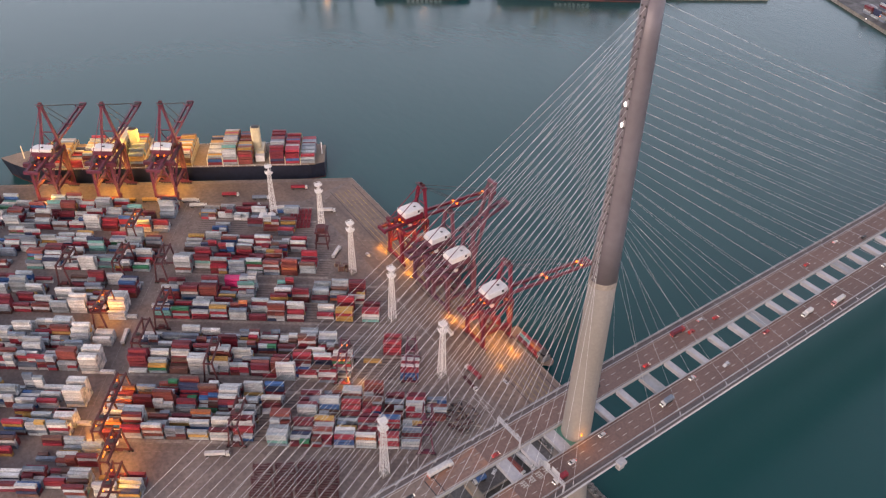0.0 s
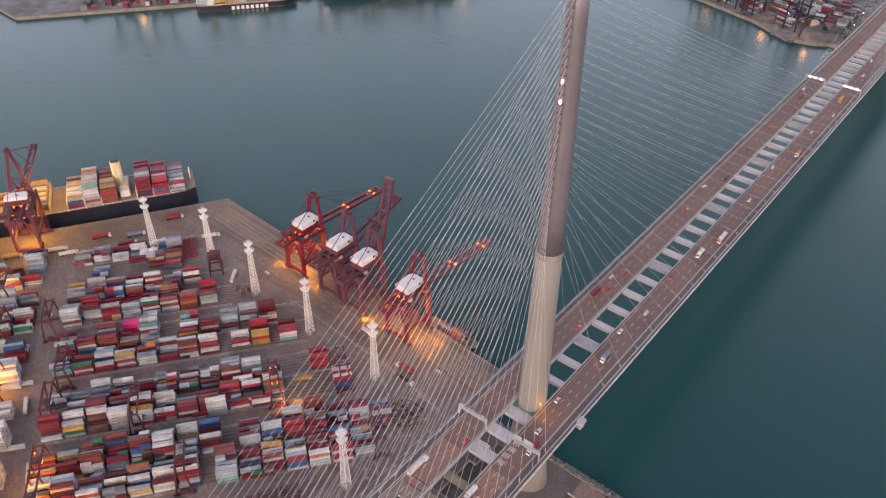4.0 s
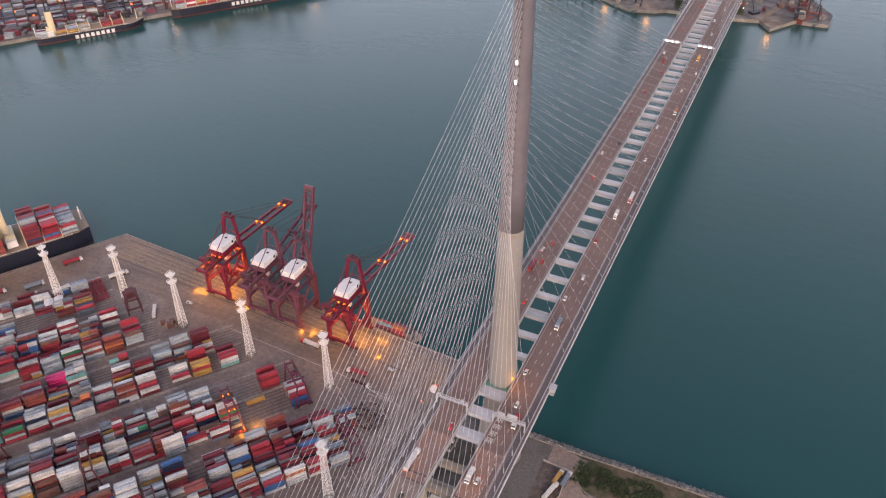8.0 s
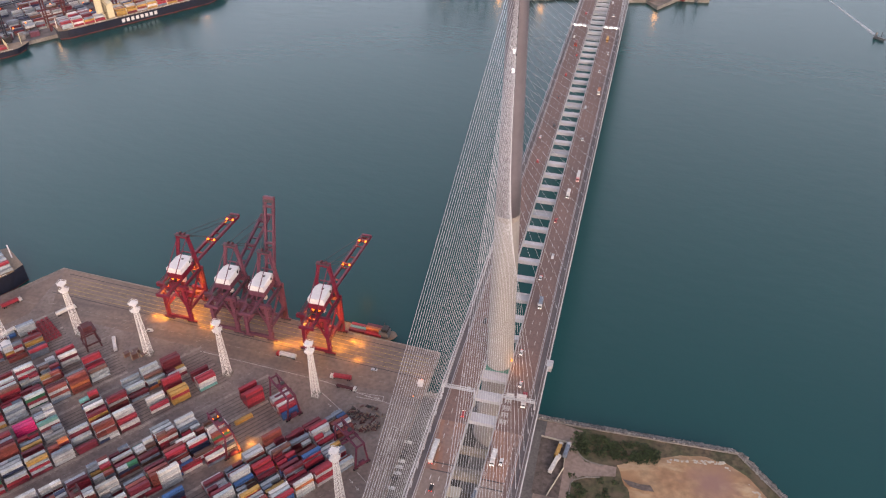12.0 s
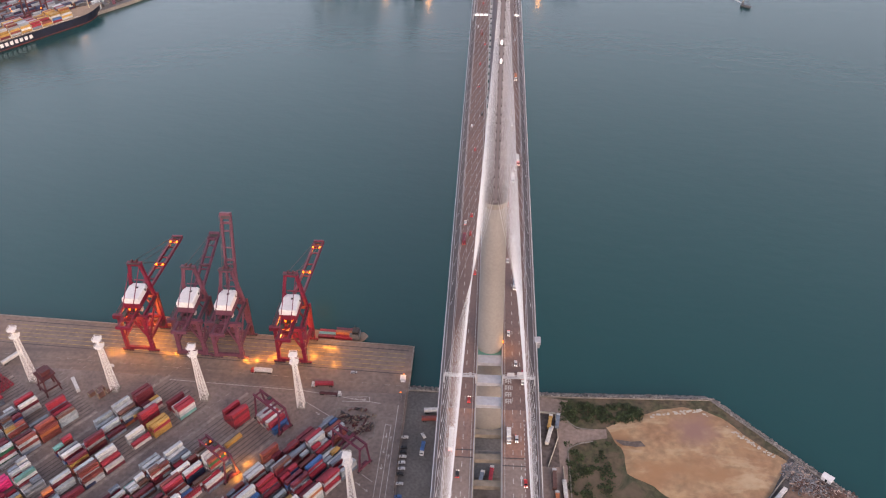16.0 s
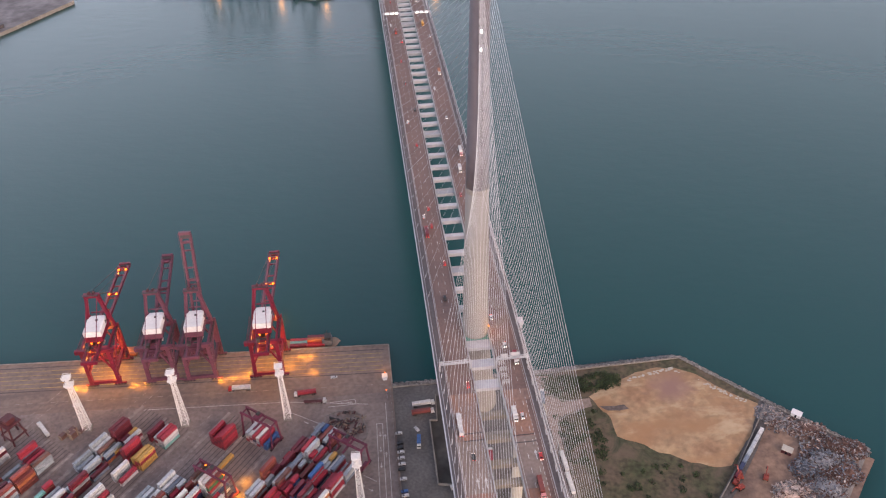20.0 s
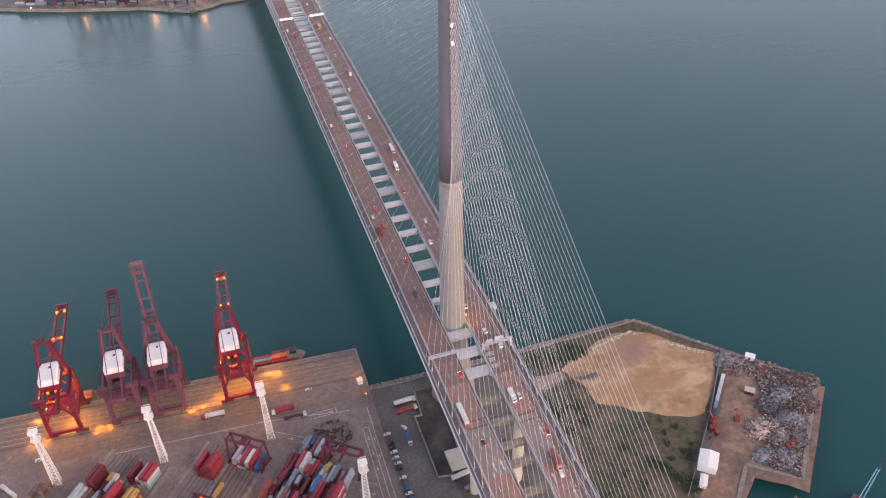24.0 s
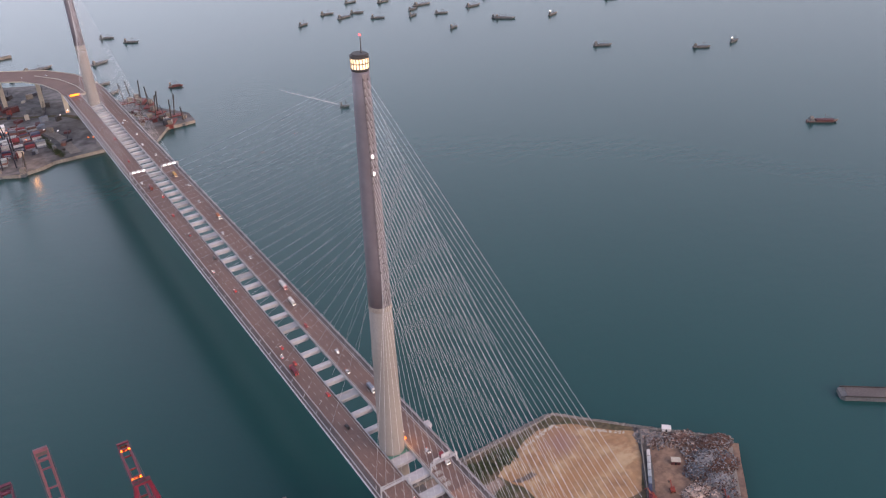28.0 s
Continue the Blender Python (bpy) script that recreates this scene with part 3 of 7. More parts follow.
for i in range(16):
    a0, a1 = math.pi + math.pi * i / 16, math.pi + math.pi * (i + 1) / 16
    net.add([(7.9 * math.cos(a0), 7.9 * math.sin(a0), deck_z(0) - 1.6), (7.9 * math.cos(a1), 7.9 * math.sin(a1), deck_z(0) - 1.6), (7.0 * (-1 + 2 * (i + 1) / 16), -12.5, deck_z(0) - 1.8), (7.0 * (-1 + 2 * i / 16), -12.5, deck_z(0) - 1.8)], [(0, 1, 2, 3)], GREEN_NET)
net.box((-7.1, -12.6, deck_z(0) - 2.6), (7.1, -12.2, deck_z(0) - 1.2), GREEN_NET)
part("cover_net", net, bridge, "green netting over the gap beside the tower")


def ring(r, z, n=48, rx=None):
    return [((rx or r) * math.cos(6.283185 * i / n), r * math.sin(6.283185 * i / n), z) for i in range(n)]


TOP = 315.0


def shaft_r(z):
    return 6.3 - (z - 175) / (TOP - 175) * 2.2 if z > 175 else (6.3 + (175 - z) / 105 * 1.5 if z > 70 else 7.8 + (70 - z) / 65 * 4.0)


def build_tower(y0, drop=0.0):
    before = set(bridge.children)
    tower = part("tower", Shape().loft([[(x, y + y0, z) for x, y, z in ring(shaft_r(z), z, 64, shaft_r(z) * (1 + max(0, 70 - z) / 65 * 0.25))] for z in (-3, 20, 45, 70, 100, 140, 174.6)], TOWER_CONC), bridge, "tapered round tower of pale concrete", smooth=True)
    # vertical formwork ribs of the concrete
    ribs = Shape()
    for i in range(28):
        a = 6.283185 * (i + 0.5) / 28
        ribs.beam(((shaft_r(75) - 0.02) * math.cos(a), (shaft_r(75) - 0.02) * math.sin(a) + y0, 75), ((shaft_r(174) - 0.02) * math.cos(a), (shaft_r(174) - 0.02) * math.sin(a) + y0, 174), 0.12, TOWER_CONC, 0.12)
    part("formwork_rib", ribs, tower)
    part("collar", Shape().loft([[(x, y + y0, z) for x, y, z in ring(r, z)] for r, z in ((6.45, 172.6), (6.5, 173.2), (6.5, 175.2), (6.35, 175.6))], material("collar_plate", (0.25, 0.22, 0.195), 0.6), caps=False), tower, "beige steel collar", smooth=True)
    skin = part("steel_skin", Shape().loft([[(x, y + y0, z) for x, y, z in ring(shaft_r(z), z, 64)] for z in (175.3, 200, 230, 260, 290, TOP - 9)], TOWER_STEEL), bridge, "grey-mauve stainless steel skin", smooth=True)
    for z in range(182, 304, 7):
        seam = Shape().loft([[(x, y + y0, zz) for x, y, zz in ring(shaft_r(z) + 0.02, zz, 48)] for zz in (z, z + 0.1)], TOWER_STEEL, caps=False)
        part("skin_seam", seam, skin)
    for s in (-1, 1):
        r0, r1 = shaft_r(177), shaft_r(TOP - 10)
        part("anchor_channel", Shape().beam((0, y0 + s * (r0 - 0.12), 177), (0, y0 + s * (r1 - 0.12), TOP - 10), 2.9, TOWER_STEEL, 0.4), skin, "shallow grey slot with cable anchors")
        part("light_strip", Shape().beam((0, y0 + s * (r0 + 0.06), 178), (0, y0 + s * (r1 + 0.06), TOP - 10), 0.7, HOUSE_GREY, 0.2), skin, "unlit translucent light strip")
    crown = part("crown", Shape().loft([[(x, y + y0, z) for x, y, z in ring(r, z)] for r, z in ((4.15, TOP - 9), (4.45, TOP - 8.0), (4.45, TOP - 7.6))], STEEL_DARK), bridge, "lit lantern crown", smooth=True)
    glaz = Shape()
    for z0, z1 in ((TOP - 7.6, TOP - 5.4), (TOP - 5.0, TOP - 2.8)):
        for i in range(18):
            a0, a1 = 6.283185 * i / 18 + 0.03, 6.283185 * (i + 1) / 18 - 0.03
            glaz.add([(4.3 * math.cos(a), 4.3 * math.sin(a) + y0, z) for a, z in ((a0, z0), (a1, z0), (a1, z1), (a0, z1))], [(0, 1, 2, 3)], LAMP_CROWN)
    part("lantern_glass", glaz, crown, "warm lit lantern panes")
    cap = Shape()
    for r, z0, z1 in ((4.42, TOP - 5.4, TOP - 5.0), (4.55, TOP - 2.8, TOP - 1.6), (3.7, TOP - 1.6, TOP - 1.0)):
        cap.loft([[(x, y + y0, z) for x, y, z in ring(r, z, 32)] for z in (z0, z1)], STEEL_DARK)
    for i in range(18):
        a = 6.283185 * i / 18
        cap.beam((4.34 * math.cos(a), 4.34 * math.sin(a) + y0, TOP - 7.8), (4.34 * math.cos(a), 4.34 * math.sin(a) + y0, TOP - 2.6), 0.3, STEEL_DARK)
    part("cap", cap, crown, "dark steel cap")
    part("lightning_mast", Shape().rod((1.2, y0, TOP - 1.2), (1.2, y0, TOP + 7), 0.35, STEEL_DARK, 8, 0.18).block((1.2, y0, TOP + 7.3), (0.6, 0.6, 0.6), LAMP_RED), crown, "dark mast with a red beacon")
    for ob in set(bridge.children) - before:
        ob.matrix_basis = pose(0, 0, -drop)
    return tower


build_tower(0.0)
build_tower(FAR, 36.0)
for z in (264, 255):
    part("anchor_lamp", Shape().block((0, -shaft_r(z) - 0.6, z), (0.7, 0.6, 1.6), LAMP_WHITE), bridge, "white work lamp on the tower")
part("tower_base_lamp", Shape().block((7.6, -4.2, 76), (0.6, 0.6, 1.4), LAMP_WARM), bridge, "sodium lamp at the tower foot")

# stay cables, one mesh each
N = 28
for ty, sides in ((0.0, ((-1, 12.0, 26), (1, 0, 0))), (FAR, ((-1, 11.5, 30),))):
    for sgn, pitch, first in sides:
        for i in range(N if ty == 0.0 else 22):
            y = girder_y(i - 0.3) if pitch == 0 else ty + sgn * (first + pitch * i)
            za = (-36.0 if ty else 0.0) + 179 + (i / (N - 1)) ** 0.85 * (TOP - 12.5 - 179)
            for sx in (-1, 1):
                top, foot = Vector((sx * 0.95, ty + sgn * shaft_r(max(za, 176)), za)), Vector((sx * 25.4, y, deck_z(y) + 0.6))
                sag = 2.8 * ((top - foot).length / 520) ** 2
                at = [top.lerp(foot, q / 8) - Vector((0, 0, sag * 4 * (q / 8) * (1 - q / 8))) for q in range(9)]
                along = (foot - top).normalized()
                s1 = along.cross(Vector((0, 0, 1))).normalized()
                s2 = s1.cross(along)
                rings = [[p + (s1 * math.cos(1.25664 * q) + s2 * math.sin(1.25664 * q)) * (0.064 if sgn < 0 and ty == 0.0 else 0.052) for q in range(5)] for p in at]
                cable = part("stay_cable", Shape().loft(rings, CABLE), bridge)
                part("cable_sleeve", Shape().rod((sx * 25.4, y, deck_z(y) - 0.3), at[8].lerp(at[7], 0.14), 0.26, GIRDER, 6), cable, "pale grey steel sleeve")

# cable anchor boxes up the tower
for s in (-1, 1):
    for i in range(N):
        za = 179 + (i / (N - 1)) ** 0.85 * (TOP - 12.5 - 179)
        for sx in (-1, 1):
            part("anchor_box", Shape().block((sx * 1.0, s * (shaft_r(za) + 0.15), za), (0.55, 0.7, 0.9), STEEL_DARK), bridge)

# side span piers
for y in (-79, -149, -219, -289):
    p = Shape()
    for sx in (-1, 1):
        p.loft([[(sx * 13 + 3.4 * math.cos(6.283 * i / 20), y + 2.6 * math.sin(6.283 * i / 20), z) for i in range(20)] for z in (GZ - 2, deck_z(y) - 3.8)], CONCRETE)
    p.box((-18, y - 2.2, deck_z(y) - 6.6), (18, y + 2.2, deck_z(y) - 3.9), DARK_CONC)
    part("pier", p, bridge, "pale concrete side-span pier")


def sign_gantry(y, signs, lit=False):
    for sx, board in signs:
        z = deck_z(y)
        g = thing("sign_gantry", pose(0, y, z), "pale steel sign gantry spanning a carriageway", "sign gantry", "sign gantries")
        for x in (7.6, 25.6):
            part("post", Shape().block((sx * x, 0, 3.4), (0.7, 0.7, 6.8), GIRDER), g)
        t = Shape()
        for dz in (5.6, 7.0):
            for dy in (-0.6, 0.6):
                t.beam((sx * 7.4, dy, dz), (sx * 25.8, dy, dz), 0.3, GIRDER)
        for i in range(12):
            x0, x1 = 7.6 + 1.5 * i, 9.1 + 1.5 * i
            for dy in (-0.6, 0.6):
                t.beam((sx * x0, dy, 5.6 if i % 2 else 7.0), (sx * x1, dy, 7.0 if i % 2 else 5.6), 0.16, GIRDER)
        t.box((min(sx * 7.6, sx * 25.6), -0.5, 5.45), (max(sx * 7.6, sx * 25.6), 0.5, 5.6), GIRDER)
        part("truss", t, g)
        for (x0, x1, z0, z1) in board:
            part("sign_board", Shape().box((sx * x0 if sx > 0 else -x1, 0.75, z0), (sx * x1 if sx > 0 else -x0, 1.0, z1), GIRDER), g, "pale back of a traffic sign")
            if lit:
                part("signal_lamp", Shape().block((sx * (x0 + x1) / 2, -0.8, 6.2), (3.0, 0.2, 0.9), LAMP_WHITE), g, "lit signal panel")


sign_gantry(-33, ((-1, ((10, 11.5, 5.4, 7.6), (23.5, 25, 5.6, 7.2))), (1, ((10, 14, 5.2, 8.6), (15.5, 21, 5.2, 9.4)))))
sign_gantry(510, ((-1, ((10, 13, 5.4, 7.6), (15, 18, 5.4, 7.6), (20, 23, 5.4, 7.6))), (1, ((10, 13, 5.4, 7.6), (15, 18, 5.4, 7.6), (20, 23, 5.4, 7.6)))), True)

# darker hard shoulder, joints and arrows on the side span
SIDE = [y for y in STATIONS if y <= -60]
shoulder = Shape().loft([[(19.4, y, deck_z(y) - 0.02), (22.5, y, deck_z(y) - 0.02), (22.5, y, deck_z(y) + 0.012), (19.4, y, deck_z(y) + 0.012)] for y in SIDE], ROAD)
part("hard_shoulder", shoulder, bridge, "dark brown asphalt hard shoulder")
dashes = Shape()
for k in range(110):
    y = -58 - 3.2 * k
    dashes.beam((19.3, y, deck_z(y) + 0.03), (19.3, y - 1.6, deck_z(y) + 0.03), 0.35, PAINT, 0.02)
part("edge_dash", dashes, bridge, "short white dashes along the shoulder")
for at in (-84.3, -89.1, -166.0, -168.8):
    for sgn in (-1, 1):
        y = at + (4.3 if sgn < 0 and at > -100 else 0.0)
        part("expansion_joint", Shape().box((min(sgn * 7.6, sgn * 19.2), y - 0.3, deck_z(y) - 0.05), (max(sgn * 7.6, sgn * 19.2), y + 0.3, deck_z(y) + 0.045), STEEL_DARK), bridge, "dark steel expansion joint")
for x, y in ((17.4, -98), (17.4, -140), (11.0, -128), (-11.0, -112), (-15.2, -112)):
    z = deck_z(y) + 0.03
    part("lane_arrow", Shape().box((x - 0.25, y - 3.0, z - 0.02), (x + 0.25, y + 1.2, z), PAINT).add([(x - 0.9, y + 1.2, z), (x + 0.9, y + 1.2, z), (x, y + 3.4, z)], [(0, 1, 2)], PAINT), bridge, "white painted lane arrow")

# lane words as plain bars
for y in (-29.5, -34.5, -39.5, -44.5):
    words = Shape()
    for x0, x1, y0, y1 in ((9.2, 12.6, 0, 0.6), (9.2, 9.9, -2.6, 0), (11.9, 12.6, -2.6, 0), (9.2, 12.6, -1.5, -1.0), (10.6, 11.2, -3, 0)):
        words.box((x0, y + y0, deck_z(y) + 0.025), (x1, y + y1, deck_z(y) + 0.04), PAINT)
    part("lane_word", words, bridge, "white painted lane lettering, unreadable")
hood = Shape().box((26.6, 2, deck_z(4) - 2.2), (30.5, 7, deck_z(4) - 0.2), GIRDER).box((27.2, 2.6, deck_z(4) - 5.5), (30.0, 6.4, deck_z(4) - 2.2), GIRDER_LOW)
part("side_platform", hood, bridge, "grey inspection platform on the deck edge")

# ---- container yard ----
PALETTE = (["red"] * 12 + ["maroon"] * 13 + ["rust"] * 7 + ["grey"] * 15 + ["slate"] * 10 + ["white"] * 6 + ["pale_grey"] * 16 + ["blue"] * 3 + ["navy"] * 4 + ["orange"] * 1
           + ["mustard"] * 3 + ["teal"] * 1 + ["green"] * 1 + ["brown"] * 4)
CL, CW, CH = 12.19, 2.44, 2.59
SLOT, LANE = 13.7, 2.9


def container_shape(shape, x, y, z, mat, length=CL):
    """A box with end frames, standing with its foot at z."""
    shape.box((x - length / 2 + 0.1, y - CW / 2 + 0.1, z + 0.36), (x + length / 2 - 0.1, y + CW / 2 - 0.1, z + CH - 0.02), mat)
    for s in (-1, 1):
        cx = x + s * (length / 2 - 0.14)
        shape.box((cx - 0.14, y - CW / 2, z), (cx + 0.14, y + CW / 2, z + CH), mat)


def container_mesh(col, length=CL):
    s, n = Shape(), round(length / 0.75)
    xs = [-length / 2 + 0.12 + k * (length - 0.24) / (2 * n) for k in range(2 * n + 1)]
    edge = [(x, -CW / 2 + (0.04 if (k // 2) % 2 else 0.14)) for k, x in enumerate(xs)]
    body = edge + [(x, -y) for x, y in reversed(edge)]
    s.add([(x, y, z) for z in (0.34, CH - 0.03) for x, y in body], [tuple(range(len(body), 2 * len(body)))] + [(i, (i + 1) % len(body), len(body) + (i + 1) % len(body), len(body) + i) for i in range(len(body))], BOX[col])
    for sd in (-1, 1):
        cx = sd * (length / 2 - 0.14)
        s.box((cx - 0.14, -CW / 2, 0), (cx + 0.14, CW / 2, CH), BOX[col])
    return s.mesh("shipping_container")


CONTAINERS = {c: container_mesh(c) for c in BOX}
SHORT = {c: container_mesh(c, 6.06) for c in BOX}
WORDS = {"red": "dull red", "maroon": "dark maroon", "rust": "rust-red", "grey": "blue-grey", "slate": "slate grey", "white": "white", "pale_grey": "pale grey", "blue": "mid blue", "navy": "dark navy",
         "orange": "orange", "mustard": "mustard yellow", "teal": "pale teal", "green": "dark green", "pink": "bright pink", "brown": "brown"}


# the container rows lie at a slight turn to the ship's quay
ROW_ANGLE = math.degrees(math.atan2(RU.y, RU.x)) - 5.0
YARD_TURN = pose(0, 0, 0, 0, 0, ROW_ANGLE)
ROWS = Matrix.Translation(yard(-200, -144)) @ YARD_TURN @ pose(200, -140, 0)


def row(a, b, z=0.0):
    return ROWS @ Vector((a, -b, z))


def put_container(p, col, short=False):
    ob = new("shipping_container", (SHORT if short else CONTAINERS)[col])
    ob.matrix_basis = Matrix.Translation(p) @ YARD_TURN
    return tagged(ob, "%s corrugated steel shipping container, stacked in the yard" % WORDS[col], "container", "containers in the yard")


def fill(a0, a1, edge, lanes, seed, mean=3.0, empty=0.16, single=False, shape=None, palette=PALETTE, deep=6, west=False):
    """Stacks of containers in one bay row; its edge nearest the sea wall road is at b = edge."""
    r = random.Random(seed)
    n = int((a1 - a0) / SLOT)
    for i in range(n):
        a = a1 - SLOT * (i + 0.5) if west else a0 + SLOT * (i + 0.5)
        wave = mean + 2.2 * noise.noise(Vector((i * 0.55, seed * 3.1, 0)))
        if r.random() < empty:
            continue
        # one or two lanes of like boxes stand tall, the rest is low and mixed
        tall = r.randrange(lanes) if mean > 1.8 and r.random() < 0.3 else -9
        run, lead = r.choice(palette), r.choice(palette)
        if tall >= 0:
            run = r.choice(("white", "pale_grey", "grey", "pale_grey", "maroon", "rust"))
        for j in range(lanes):
            high = tall <= j < tall + 2
            h = max(0, min(deep, round(wave + (2.0 if high else 0.0) + r.uniform(-3.0, 1.9) * (0.3 if high else 0.5 if single else 1.0))))
            if not high and r.random() < (0.04 if single else 0.14):
                h = 0
            twin, lean = not high and r.random() < 0.26, r.choice((-1, 0, 1))
            own = run if high else r.choice(palette)
            b = edge - LANE * (j + 0.5)
            for k in range(h):
                q = r.random()
                col = own if q < (0.88 if high else 0.34) else (lead if q < 0.44 else r.choice(palette))
                if twin:
                    for d in (-3.08, 3.08):
                        if k < h - (1 if d * lean > 0 else 0):
                            container_shape(shape, a + d, -b, GZ + 0.02 + CH * k, BOX[col if r.random() < 0.5 else r.choice(palette)], 6.06)
                    continue
                if single and (j < 3 or k == h - 1):
                    put_container(row(a + r.uniform(-0.3, 0.3), b, GZ + 0.02 + CH * k), col)
                else:
                    container_shape(shape, a + r.uniform(-0.3, 0.3), -b, GZ + 0.02 + CH * k, BOX[col])


rest = Shape()
PALE = ["white"] * 7 + ["pale_grey"] * 5 + ["maroon", "red", "rust", "slate", "blue", "mustard", "grey"] + ["grey"] * 3 + ["red"] * 2 + ["slate"]
# sub-rows: edge b, from a, to a, mean height
EAST = [(-264, -267, -172, 1.8, 0.06), (-284, -267, -176, 1.2, 0.15), (-213, -269, -155, 3.4, 0.0), (-234, -267, -158, 3.0, 0.04), (-161, -270, -150, 3.4, 0.0), (-182, -269, -118, 3.5, 0.04),
        (-107, -271, -118, 3.6, 0.0), (-128, -270, -124, 3.5, 0.03), (-52, -271, -166, 3.9, 0.0), (-74, -271, -154, 3.8, 0.0), (-8, -258, -218, 2.4, 0.1)]
for i, (edge, a0, a1, mean, empty) in enumerate(EAST):
    fill(a0, a1, edge, 6, 20 + i, mean, empty, False, rest)
WEST = [(-52, 3.9, 0.15, PALE), (-74, 3.9, 0.15, PALE), (-107, 3.8, 0.12, PALE), (-128, 4.0, 0.1, PALE), (-161, 3.1, 0.08, PALETTE), (-182, 3.1, 0.08, PALETTE), (-213, 3.4, 0.05, PALETTE),
        (-234, 3.1, 0.05, PALETTE), (-264, 3.3, 0.05, PALETTE), (-284, 3.1, 0.06, PALETTE), (-8, 2.4, 0.2, PALETTE), (-30, 2.2, 0.3, PALETTE)]
for i, (edge, mean, empty, pal) in enumerate(WEST):
    fill(-490, (-304 if -165 < edge < -60 else -288) if edge < -40 else -262, edge, 6, 60 + i, mean, empty, False, rest, pal, west=True)

# blocks of white empties beside the cross road
for a, edge, lanes, high in ((-295, -105, 5, 6), (-294, -76, 5, 6), (-295, -158, 2, 3), (-297, -166, 4, 5), (-294, -59, 3, 4), (-296, -131, 4, 3), (-288, -160, 1, 1), (-285.5, -105, 1, 1), (-285.5, -61, 1, 1)):
    for j in range(lanes):
        for k in range(high - (1 if (j * 7 + high) % 5 == 0 and high > 1 else 0)):
            container_shape(rest, a, -(edge - 2.6 * (j + 0.5)), GZ + 0.02 + CH * k, BOX[("white", "white", "pale_grey", "white", "grey", "white", "white")[(j * 3 + k * 5 + high) % 7]], CL - 0.3 * ((j + k) % 2))
lone("container_stacks", rest, "long rows of stacked shipping containers in mixed colours", "containers", "stuff", m=ROWS)

# the rows that the camera passes nearest, container by container
near = Shape()
for i, (edge, a0, a1, mean, empty, lanes) in enumerate(((-49, -167, -70, 3.2, 0.0, 7), (-72, -152, -55, 3.2, 0.0, 7))):
    fill(a0, a1, edge, lanes, 120 + i, mean, empty, True, near)
lone("container_stacks", near, "low inner stacks of mixed shipping containers", "containers", "stuff", m=ROWS)
# single stacks: foot, height, colours from the ground up
STACKS = [(-95, -131, "maroon red red maroon red"), (-95, -134, "red red maroon red"), (-95, -137, "red maroon red"), (-82, -108, "blue blue"), (-82, -110.9, "slate red red"), (-82, -113.8, "red grey white"),
          (-82, -116.7, "grey navy red"), (-82, -119.6, "white red pale_grey"), (-82, -122.5, "red white grey"), (-95, -140, "maroon red maroon red"), (-113, -164, "teal pale_grey white red"), (-113, -167, "grey white white red"), (-113, -170, "white red pale_grey"), (-113, -176, "red maroon maroon"),
          (-132, -164, "mustard mustard red mustard"), (-132, -167, "mustard red red mustard"), (-132, -170, "red mustard mustard"), (-132, -176, "maroon red maroon red red"), (-132, -179, "red rust red maroon"),
          (-146, -166, "white red"), (-146, -172, "pale_grey pale_grey white"), (-164, -105, "grey grey pale_grey white pale_grey white"), (-164, -108, "white grey white pale_grey white"), (-150, -108, "white red maroon"),
          (-136, -104, "slate maroon white"), (-136, -107, "maroon maroon red"), (-108, -123, "mustard"), (-174, -107, "red"), (-146, -122, "white pale_grey white red white"), (-132, -125, "rust orange maroon rust")]
for a, b, cols in STACKS:
    for k, col in enumerate(cols.split()):
        put_container(row(a, b, GZ + 0.02 + CH * k), col)
for b in (-205, -207.8):
    for k in range(3):
        put_container(yard(-215, b, GZ + 0.02 + CH * k), "pink")

# cross road markings
cross_marks = Shape()
for k in range(44):
    b = -330 + 8 * k
    cross_marks.beam(row(-276, b, GZ + 0.03), row(-276, b + 3.5, GZ + 0.03), 0.3, WORN_PAINT, 0.03)
    cross_marks.beam(row(-284, b, GZ + 0.03), row(-284, b + 8, GZ + 0.03), 0.25, WORN_PAINT, 0.03)
for edge in (-52, -107, -161, -213, -264):
    for off in (3.0, 9.0):
        for k in range(26):
            cross_marks.beam(row(-262 + 7 * k, edge + off, GZ + 0.03), row(-258 + 7 * k, edge + off, GZ + 0.03), 0.22, WORN_PAINT, 0.03)
# runways of the yard gantries and slot lines under the stacks
runway = Shape()
for edge, a0, a1 in ((-52, -270, -70), (-107, -270, -76), (-161, -270, -100), (-213, -268, -150), (-264, -266, -170)):
    for off in (1.2, -21.0, -41.5):
        runway.beam(row(a0, edge + off, GZ + 0.03), row(a1, edge + off, GZ + 0.03), 2.2, RUNWAY, 0.03)
    for j in range(13):
        cross_marks.beam(row(a0, edge - 1.45 - 2.95 * j, GZ + 0.02), row(a1, edge - 1.45 - 2.95 * j, GZ + 0.02), 0.55, SLOT_LINE, 0.03)
lone("trim_runways", runway, "pale concrete runways of the yard gantries", "runway", "structure")
lone("trim_yard_lanes", cross_marks, "worn white lane lines of the yard roads", "road marking", "structure")


